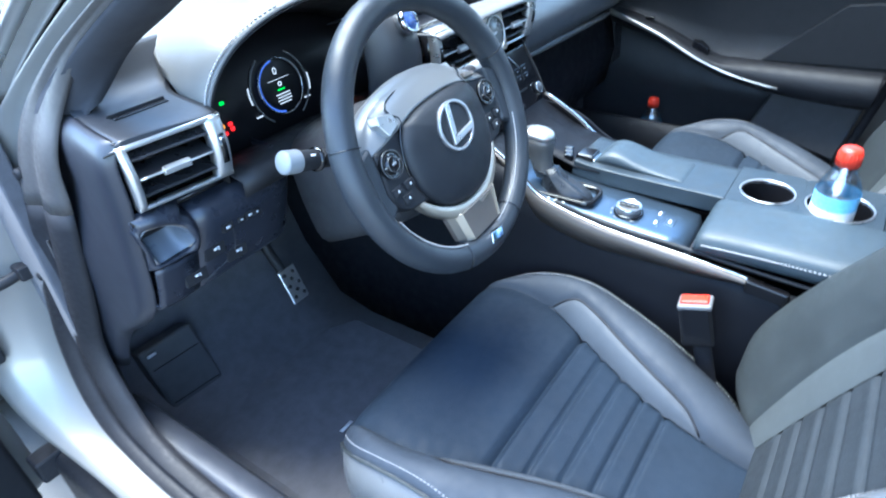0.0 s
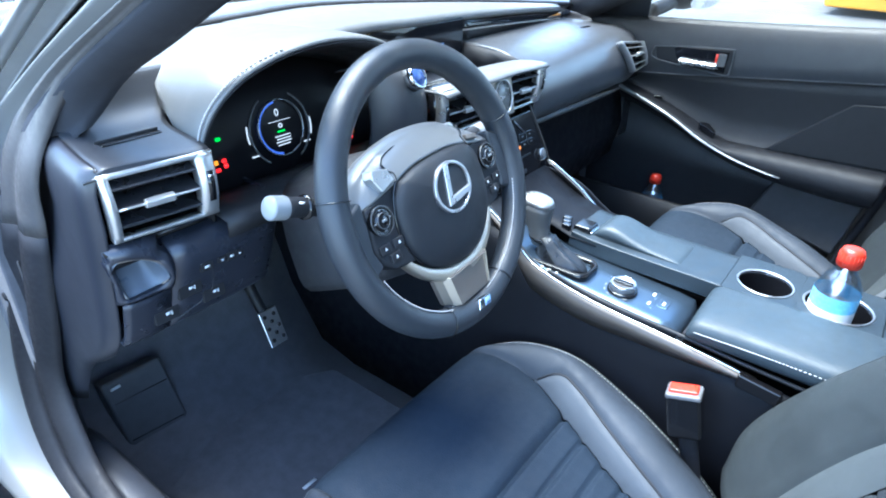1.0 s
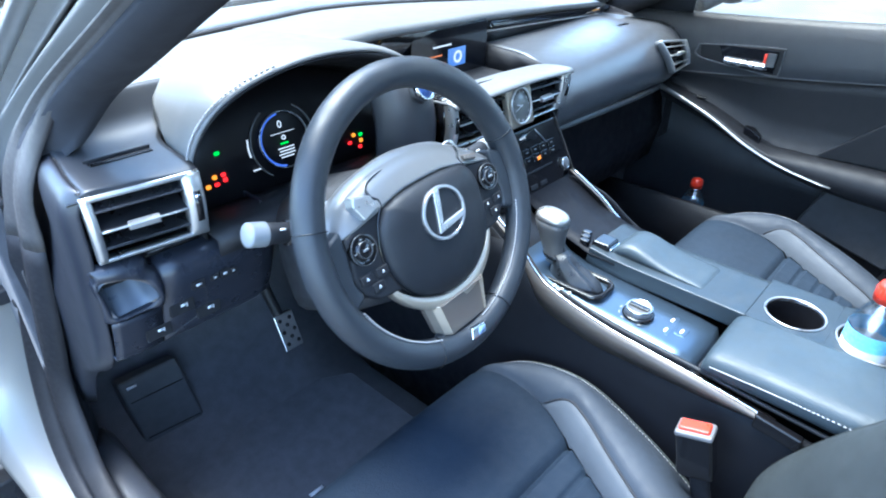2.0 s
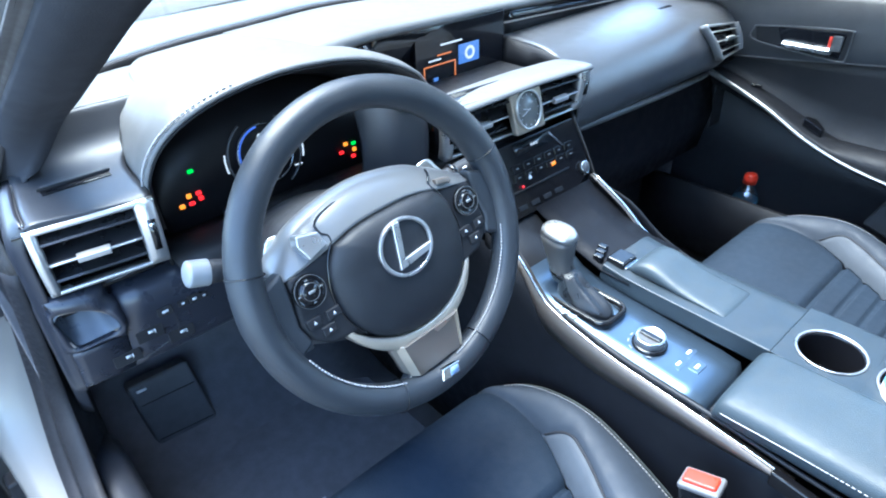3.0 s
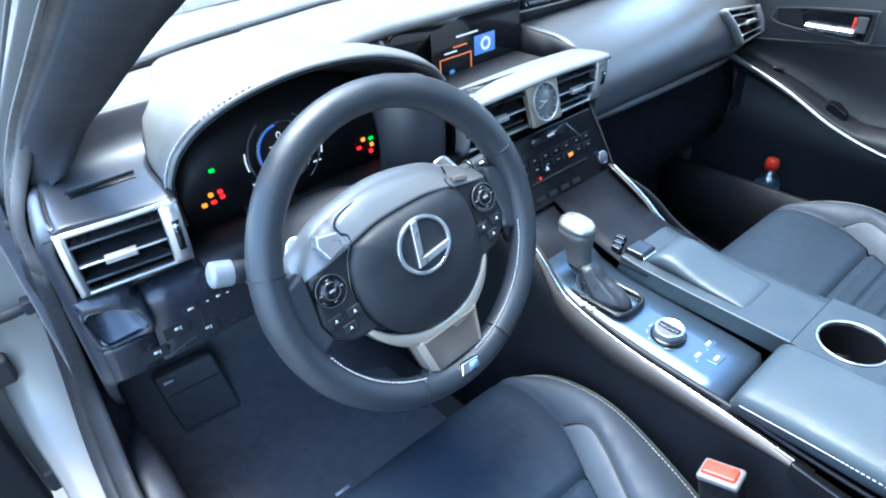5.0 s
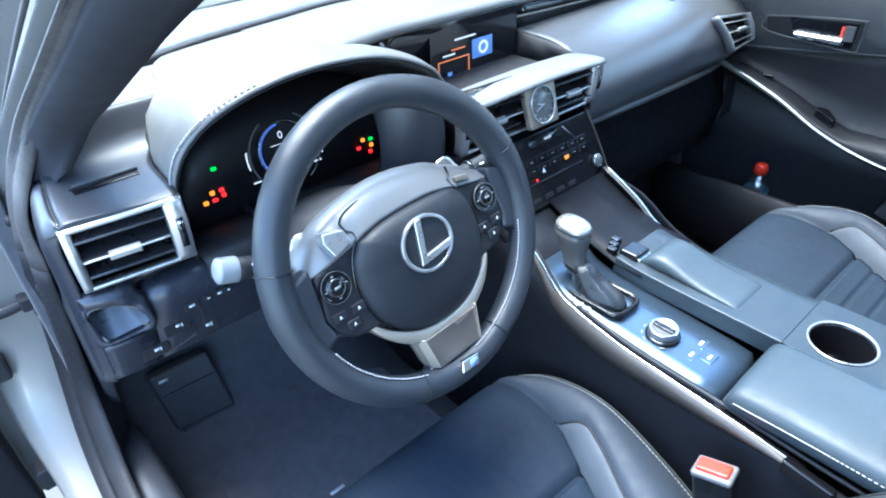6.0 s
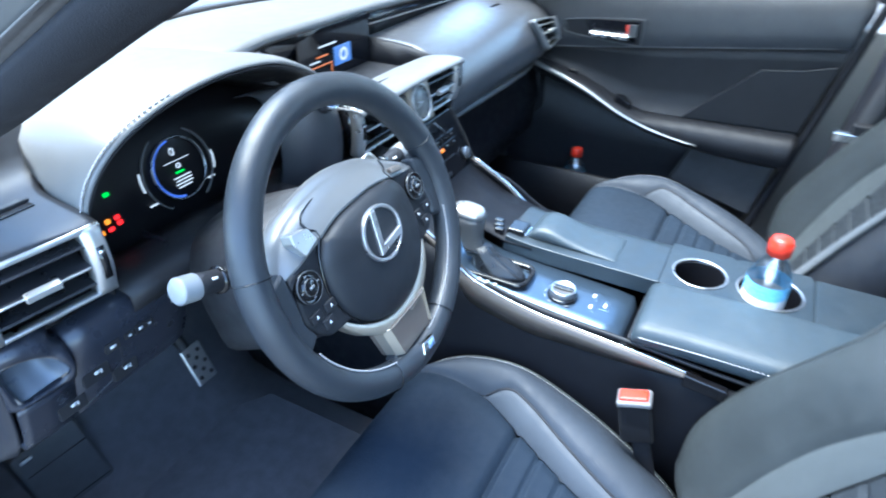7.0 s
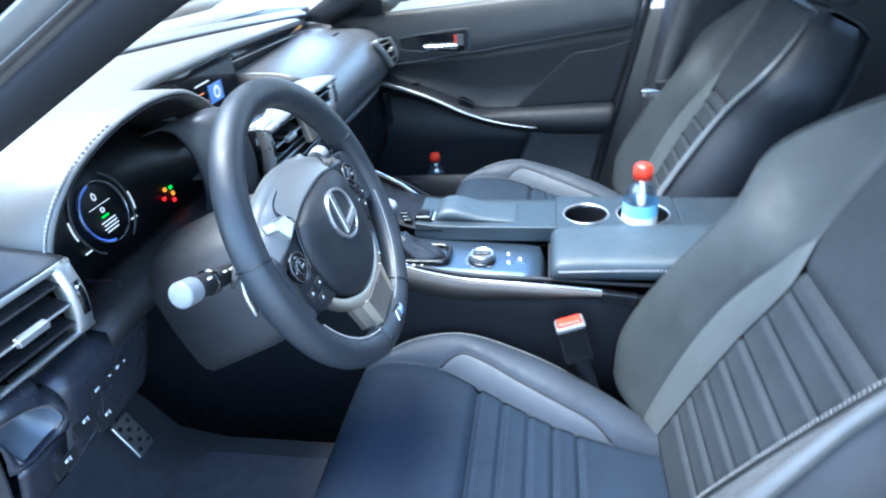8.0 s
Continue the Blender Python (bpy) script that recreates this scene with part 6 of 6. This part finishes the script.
part("bench_back", loft([[(-0.64, -1.55, 0.45), (0.64, -1.55, 0.45), (0.64, -1.72, 0.45), (-0.64, -1.72, 0.45)], [(-0.60, -1.72, 1.02), (0.60, -1.72, 1.02), (0.60, -1.84, 1.02), (-0.60, -1.84, 1.02)]]), LEATHER, bench, bevel=0.04)

# seat-belt buckle beside the driver's cushion
bk = thing("belt_buckle", (-0.208, -0.29, 0.40), "black seat-belt buckle with a red release button", "seat-belt buckle")
at = Matrix.Translation((-0.208, -0.286, 0.535)) @ pose(0, 0, 0, -14, 4, 8)
part("housing", loft([[(-0.017, -0.024, z), (0.017, -0.024, z), (0.017, 0.024, z), (-0.017, 0.024, z)] for z in (-0.055, 0.018)]), GLOSS, bk, m=at, bevel=0.006)
part("collar", loft([[(-0.0175, -0.0245, z), (0.0175, -0.0245, z), (0.0175, 0.0245, z), (-0.0175, 0.0245, z)] for z in (0.010, 0.020)]), surf("buckle_grey", (0.10, 0.10, 0.105), 0.4), bk, "pale rim of the buckle", m=at, bevel=0.004)
part("release", loft([[(-0.012, -0.020, z), (0.010, -0.020, z), (0.010, 0.020, z), (-0.012, 0.020, z)] for z in (0.016, 0.0245)]), RED, bk, "red release button", m=at, bevel=0.003)
part("stem", hose([(-0.208, -0.300, 0.49), (-0.205, -0.325, 0.40), (-0.200, -0.345, 0.32)], 0.014, 14, 10, flat=0.5), RUBBER, bk)


# ---- passenger's door ----
pd = thing("passenger_door", (0.82, -0.1, 0.2), "closed dark grey passenger door with an armrest and silver trim", "car door")
belt_z = lambda y: table([(-0.55, 0.950), (-0.27, 0.922), (0.05, 0.898), (0.31, 0.884), (0.45, 0.88)], y)
line_z = lambda y: 0.772 - 0.12 * (y - 0.0) if y < 0.1 else 0.760 - 0.10 * (y - 0.1)
TRIM = [(0.30, 0.715), (0.245, 0.702), (0.11, 0.660), (0.0, 0.613), (-0.09, 0.583), (-0.19, 0.565), (-0.30, 0.556), (-0.44, 0.553)]
trim_c = spline([(0.0, y, z) for y, z in TRIM], 40)


def trim_z(y):
    return table([(q, z) for q, z in reversed(TRIM)], y)


def arm_z(y):
    return max(trim_z(y) + 0.012, 0.606 + 0.012 * max(0, -y - 0.1))


def rear_y(z):
    return bow(-0.377, -0.497, (z - 0.367) / 0.525)


def door_rows(f, n=36):
    """Rows down the door at steps along it; f(y) gives (x, z) pairs; the rear edge slants."""
    out = []
    for i in range(n):
        y = bow(0.42, -0.50, i / (n - 1))
        out.append([Vector((x, max(y, rear_y(z)), z)) for x, z in f(y)])
    return out


part("upper_panel", sheet(door_rows(lambda y: [(0.845, belt_z(y) + 0.004), (0.815, belt_z(y) + 0.006), (0.800, belt_z(y) - 0.006), (0.790, bow(belt_z(y), line_z(y), 0.3)), (0.785, bow(belt_z(y), line_z(y), 0.7)), (0.787, line_z(y) + 0.006), (0.793, line_z(y))])), DOORTOP, pd, "soft grey upper door panel", thick=0.004)
part("panel_seam", hose([Vector((0.7885, y, line_z(y) + 0.002)) for y in np.linspace(0.24, -0.46, 12)], 0.0014, 40, 6), GREY, pd)
part("door_insert", sheet(door_rows(lambda y: [(0.796, line_z(y)), (0.800, bow(line_z(y), arm_z(y), 0.15)), (0.803, bow(line_z(y), arm_z(y), 0.6)), (0.800, arm_z(y) + 0.006), (0.785, arm_z(y) + 0.001)])), HARD, pd, "smooth dark door insert", thick=0.004)
# rear part of the insert is a raised flap with a slanting edge
fl = sheet([[Vector((0.792, bow(-0.150, -0.310, k), bow(0.612, 0.762, k))), Vector((0.794, bow(-0.30, -0.40, k), bow(0.618, 0.772, k))), Vector((0.795, rear_y(bow(0.622, 0.79, k)) + 0.004, bow(0.622, 0.79, k)))] for k in np.linspace(0, 1, 6)])
part("insert_flap", fl, HARD, pd, "raised grey rear part of the insert", thick=0.008, bevel=0.003)
# armrest shelf and its underside
part("arm_shelf", sheet(door_rows(lambda y: [(0.800, arm_z(y) + 0.004), (0.770 + 0.02 * max(0, y), arm_z(y) - 0.001), (0.745 + 0.10 * max(0, y), arm_z(y) - 0.006), (0.738 + 0.12 * max(0, y), bow(arm_z(y), trim_z(y), 0.6)), (0.742 + 0.12 * max(0, y), trim_z(y) - 0.004), (0.790, trim_z(y) - 0.030), (0.85, trim_z(y) - 0.035)])), HARD, pd, "dark armrest shelf", thick=0.004)
rows = []
for i, p in enumerate(trim_c[:30]):
    k = i / 29
    x = 0.736 + 0.12 * max(0, p.y) - 0.003
    w = 0.011 * (1 - 0.88 * k)
    rows.append([Vector((x + 0.006, p.y, p.z + w)), Vector((x - 0.002, p.y, p.z + w * 0.5)), Vector((x - 0.003, p.y, p.z - w * 0.4)), Vector((x + 0.004, p.y, p.z - w))])
part("door_blade", sheet(rows), SILVER, pd, "bright silver blade along the armrest", thick=0.002)
part("arm_grip", loft([[(0.757, y, z + h) for y, z in ((0.02, 0.645), (0.0, 0.640), (-0.025, 0.626))] + [(0.775, y, z + h) for y, z in ((-0.025, 0.626), (0.0, 0.640), (0.02, 0.645))] for h in (-0.012, 0.008)]), GLOSS, pd, bevel=0.003)
part("lock_switch", block(0.772, 0.782, 0.135, 0.160, 0.690, 0.698), GLOSS, pd, bevel=0.002)
# lower panel, map pocket and the pale speaker cover
part("lower_panel", sheet(door_rows(lambda y: [(0.85, trim_z(y) - 0.034), (0.862, 0.48), (0.862, 0.36), (0.85, 0.20)])), SIDE, pd, "dark lower door panel", thick=0.004)
part("map_pocket", sheet([[Vector((0.860, y, 0.22)), Vector((0.745, y, 0.22)), Vector((0.738, y, 0.33)), Vector((0.742, y, 0.408)), Vector((0.750, y, 0.410)), Vector((0.752, y, 0.36))] for y in (0.38, 0.25, 0.0, -0.14)]), HARD, pd, "dark map pocket", thick=0.003)
part("speaker_cover", loft([[Vector((x, y, z)) for y, z in ((-0.200, 0.545), (-0.412, 0.545), (-0.378, 0.370), (-0.155, 0.430))] for x in (0.83, 0.792)]), surf("grey_cloth", (0.05, 0.052, 0.055), 0.8, grain=0.8, grain_scale=700), pd, "grey cloth-faced lower rear panel", bevel=0.008)
part("door_edge_seal", hose([Vector((0.80, rear_y(z) - 0.014, z)) for z in np.linspace(0.30, 0.96, 8)], 0.011, 30, 8), RUBBER, pd, "black rear door seal")
# inner handle in its recess
bz = part("handle_bezel", loft([[Vector((x, y, z)) for y, z in ((0.186, 0.828), (0.178, 0.793), (-0.012, 0.779), (-0.018, 0.786), (-0.018, 0.838), (-0.012, 0.845))] for x in (0.80, 0.781)]), HARD, pd, "dark recess around the inner handle", bevel=0.005)
part("bezel_rim", hose([(0.779, y, z) for y, z in ((0.186, 0.826), (0.178, 0.795), (0.02, 0.781), (-0.012, 0.781), (-0.018, 0.79), (-0.018, 0.838), (-0.010, 0.845), (0.09, 0.838), (0.186, 0.826))], 0.0018, 60, 6), GREY, bz)
part("handle_bowl", loft([[Vector((x, y, z)) for y, z in ((0.135, 0.832), (0.118, 0.796), (-0.005, 0.785), (-0.008, 0.838))] for x in (0.7812, 0.7796)]), GLOSS, bz, bevel=0.0006)
rows = [[Vector((x, y, 0.802 + 0.0 * y + h)) for x, h in ((0.779, -0.011), (0.766, -0.009), (0.758, 0.000), (0.764, 0.006), (0.779, 0.006))] for y in (0.112, 0.09, 0.03, 0.012)]
part("door_handle", loft(rows), surf("bright_handle", (0.85, 0.86, 0.87), 0.28, metal=0.9), bz, "chrome inner door handle", bevel=0.002)
part("lock_tab", block(0.774, 0.780, -0.004, 0.016, 0.800, 0.832), GREY, bz, bevel=0.002)
part("lock_flag", block(0.7725, 0.7745, 0.016, 0.022, 0.806, 0.830), RED, bz, "red lock flag")
# glass and frame
gl = part("window_glass", sheet([[Vector((bow(0.835, 0.70, k), y, bow(belt_z(y), 1.32, k))) for y in (0.36, 0.0, -0.55)] for k in (0.0, 0.5, 1.0)]), WIND, pd, "clear side window", thick=0.004)
gl.visible_shadow = False
part("window_frame", hose([(0.83, 0.40, 0.90), (0.77, 0.10, 1.10), (0.70, -0.20, 1.28), (0.68, -0.55, 1.34), (0.73, -0.58, 1.15), (0.82, -0.52, 0.93)], 0.022, 50, 8), RUBBER, pd, "black window frame")
part("mirror_sail", sheet([[Vector((0.825, 0.42, 0.885)), Vector((0.825, 0.235, 0.885))], [Vector((0.80, 0.30, 0.99)), Vector((0.80, 0.225, 0.99))]]), HARD, pd, thick=0.01)
# outside mirror
om = thing("side_mirror", (1.0, 0.2, 0.9), "dark-backed wing mirror outside the far window", "wing mirror")
rows = []
for x, r, dz in ((0.90, 0.35, 0.0), (0.93, 0.8, 0.0), (1.0, 1.0, 0.005), (1.08, 0.95, 0.0), (1.12, 0.5, -0.005)):
    rows.append([Vector((x, 0.205 + 0.055 * r * math.cos(q), 0.955 + dz + 0.065 * r * math.sin(q))) for q in [TAU * j / 20 for j in range(20)]])
part("mirror_shell", loft(rows), RUBBER, om, sub=1)
part("mirror_glass", plate([(p.x, p.y) for p in spline([(-0.085, 0.0, 0), (-0.07, 0.045, 0), (0.04, 0.05, 0), (0.085, 0.03, 0), (0.085, -0.03, 0), (0.03, -0.05, 0), (-0.07, -0.045, 0), (-0.085, 0.0, 0)], 36)[:-1]], 0, 0.003), CHROME, om, "mirror glass", m=Matrix.Translation((1.015, 0.146, 0.958)) @ pose(0, 0, 0, 90) @ pose(0, 0, 0, 0, -12))
part("mirror_arm", hose([(0.845, 0.235, 0.905), (0.88, 0.22, 0.915), (0.94, 0.205, 0.93)], 0.02, 10, 8), RUBBER, om)

# seat belt on the far pillar
sb_ = thing("seat_belt", (0.64, -0.6, 0.4), "grey seat belt with a metal tongue on the far pillar", "seat belt")
rows = [[p + Vector((0.0, 0.024, 0)), p + Vector((-0.002, 0.0, 0)), p - Vector((0.0, 0.024, 0))] for p in spline([(0.60, -0.66, 1.25), (0.655, -0.60, 0.95), (0.680, -0.55, 0.70), (0.705, -0.52, 0.45), (0.72, -0.54, 0.25)], 24)]
part("webbing", sheet(rows), BELT, sb_, thick=0.002)
part("tongue", block(0.640, 0.662, -0.535, -0.488, 0.668, 0.690), CHROME, sb_, "metal belt tongue", m=Matrix.Identity(4), bevel=0.004)
part("tongue_grip", block(0.640, 0.668, -0.560, -0.520, 0.685, 0.712), HARD, sb_, bevel=0.006)


# ---- pedals and footrest ----
bp = thing("brake_pedal", (-0.326, 0.5, 0.3), "drilled metal brake pedal with rubber studs", "pedal")
at = Matrix.Translation((-0.326, 0.500, 0.360)) @ pose(0, 0, 0, 62, 0, 0) @ Matrix.Scale(0.72, 4)
part("pedal_plate", plate([(-0.033, -0.055), (0.028, -0.055), (0.033, 0.055), (-0.030, 0.055)], -0.006, 0.004), STEEL, bp, m=at, bevel=0.004)
for i, (x, y) in enumerate(((-0.017, 0.036), (0.015, 0.036), (0.0, 0.018), (-0.018, 0.0), (0.017, 0.0), (0.0, -0.018), (-0.018, -0.036), (0.016, -0.036))):
    part("stud", turned([(0.0062, 0.0), (0.0060, 0.0062), (0.004, 0.0075), (0.0005, 0.0078)], 12), RUBBER, bp, m=at @ pose(x, y, 0))
part("pedal_arm", hose([(-0.328, 0.515, 0.37), (-0.335, 0.56, 0.46), (-0.345, 0.58, 0.62)], 0.011, 16, 8), HARD, bp)
fr = thing("footrest", (-0.59, 0.6, 0.2), "dark smooth footrest at the side of the footwell", "footrest")
quad = [Vector(p) for p in ((-0.643, 0.592, 0.362), (-0.525, 0.597, 0.355), (-0.508, 0.560, 0.195), (-0.632, 0.560, 0.208))]
part("rest", loft([[p + Vector((0, d, -d * 0.3)) for p in quad] for d in (0.0, 0.04)]), surf("footrest_pad", (0.045, 0.047, 0.052), 0.75, grain=0.6, grain_scale=300), fr, bevel=0.008)
for i in range(2):
    k = 0.30 + i * 0.55
    a, b = bow(quad[0], quad[3], k) + Vector((0.008, -0.001, 0)), bow(quad[1], quad[2], k) + Vector((-0.008, -0.001, 0))
    part("rib", hose([a, b], 0.0012, None, 6), RUBBER, fr)
part("rest_mark", block(-0.630, -0.612, 0.585, 0.588, 0.345, 0.350), MARK, fr)


# ---- bottles ----
def bottle(name, at, label):
    """A half-litre water bottle: clear body, blue film label, red sport cap."""
    b = thing(name, at, label, "bottle", "water bottles")
    m = Matrix.Translation(at)
    part("flask", turned([(0.020, 0.0), (0.029, 0.002), (0.0305, 0.010), (0.0305, 0.060), (0.0295, 0.066), (0.0305, 0.072), (0.0305, 0.136), (0.0292, 0.144), (0.0262, 0.154), (0.0215, 0.164), (0.0165, 0.172), (0.0142, 0.177), (0.0138, 0.186)], 40), CLEAR, b, "clear plastic flask", m=m)
    part("film_label", sheet([[(0.0309 * math.cos(q), 0.0309 * math.sin(q), z) for q in [TAU * j / 40 for j in range(40)]] for z in (0.113, 0.125, 0.137)], wrap=True), LABEL, b, "pale blue film label", m=m)
    part("label_band", sheet([[(0.0311 * math.cos(q), 0.0311 * math.sin(q), z) for q in [TAU * j / 40 for j in range(40)]] for z in (0.085, 0.114)], wrap=True), WHITE, b, "white lower band of the label", m=m)
    cap = part("cap", turned([(0.0140, 0.1795), (0.0160, 0.180), (0.0162, 0.192), (0.0157, 0.2005), (0.0140, 0.2055), (0.009, 0.2078), (0.0005, 0.2083)], 32), RED, b, "ribbed red screw cap", m=m)
    for i in range(20):
        a = TAU * i / 20
        part("cap_rib", hose([(0.0160 * math.cos(a), 0.0160 * math.sin(a), 0.182), (0.0157 * math.cos(a), 0.0157 * math.sin(a), 0.2000)], 0.0008, None, 5), RED, cap, m=m)
    return b


near_bottle = bottle("water_bottle", (0.006, -0.410, 0.533), "clear water bottle with a red cap standing in the cup holder")
far_bottle = copy_thing(near_bottle, Matrix.Translation((0.806, 0.115, 0.255)))
tagged(far_bottle, "clear water bottle with a red cap in the door pocket")


# ---- open driver's door and what stands outside ----
dd = thing("driver_door", (-0.95, 0.55, 0.3), "open driver's door, dark trim inside", "car door")
hinge, way_, nrm = Vector((-0.835, 0.665, 0)), Vector((-0.93, -0.36, 0)).normalized(), Vector((0.36, -0.93, 0)).normalized()
prof = [(0.0, 0.16), (0.02, 0.90), (0.25, 0.93), (1.0, 0.95), (1.06, 0.70), (1.02, 0.16)]
part("door_shell", loft([[hinge + way_ * a + Vector((0, 0, z)) + nrm * d for a, z in prof] for d in (-0.10, -0.02)]), PAINT, dd, bevel=0.015)
part("door_trim", loft([[hinge + way_ * (0.05 + a * 0.94) + Vector((0, 0, bow(0.55, z, 0.97))) + nrm * d for a, z in prof] for d in (-0.02, 0.03)]), HARD, dd, "black inner door trim", bevel=0.02)
ck = part("check_strap", hose([(-0.752, 0.545, 0.648), (-0.80, 0.555, 0.640), (-0.88, 0.60, 0.632)], 0.009, 14, 8, flat=0.7), RUBBER, dd, "black door check strap")
part("strap_end", block(-0.765, -0.742, 0.530, 0.556, 0.638, 0.662), RUBBER, ck, bevel=0.004)
part("cable", hose([(-0.80, 0.56, 0.64), (-0.82, 0.57, 0.60), (-0.85, 0.60, 0.60)], 0.004, 14, 6), RUBBER, dd)
for z in (0.24, 0.50):
    part("hinge", block(-0.87, -0.82, 0.585, 0.625, z, z + 0.05), RUBBER, dd, bevel=0.006)

# yellow skip seen through the far window
ORANGE = surf("orange_paint", (0.80, 0.33, 0.03), 0.45, coat=0.3, vary=0.12, vary_scale=2)
skip = thing("rubbish_skip", (10.0, -0.7, 0), "orange steel skip standing in front of the pale wall", "skip")
part("hopper", loft([[(9.3 - f, -2.3 - f, z), (10.8, -2.3 - f, z), (10.8, 0.85 + f, z), (9.3 - f, 0.85 + f, z)] for z, f in ((0.10, 0.0), (1.26, 0.25))]), ORANGE, skip, bevel=0.03)
part("hopper_rim", block(9.0, 10.8, -2.6, 1.15, 1.26, 1.34), ORANGE, skip, bevel=0.02)
for y in (-1.8, -0.9, 0.0):
    part("rib", loft([[(9.28 - f, y - 0.05, z), (9.35 - f, y - 0.05, z), (9.35 - f, y + 0.05, z), (9.28 - f, y + 0.05, z)] for z, f in ((0.10, 0.02), (1.26, 0.27))]), ORANGE, skip, bevel=0.01)
    part("foot", block(9.35, 10.7, y - 0.06, y + 0.06, 0.0, 0.10), RUBBER, skip, bevel=0.02)

# far side of the yard: a pale wall and a van
yard = thing("yard_wall", (14, 0, 0), "pale rendered wall across the yard", "wall", kind="structure")
part("render", block(14.0, 14.3, -18, 20, -0.02, 3.2), surf("pale_render", (0.6, 0.58, 0.55), 0.9, grain=0.6, grain_scale=80, vary=0.12, vary_scale=0.8), yard, bevel=0.02)
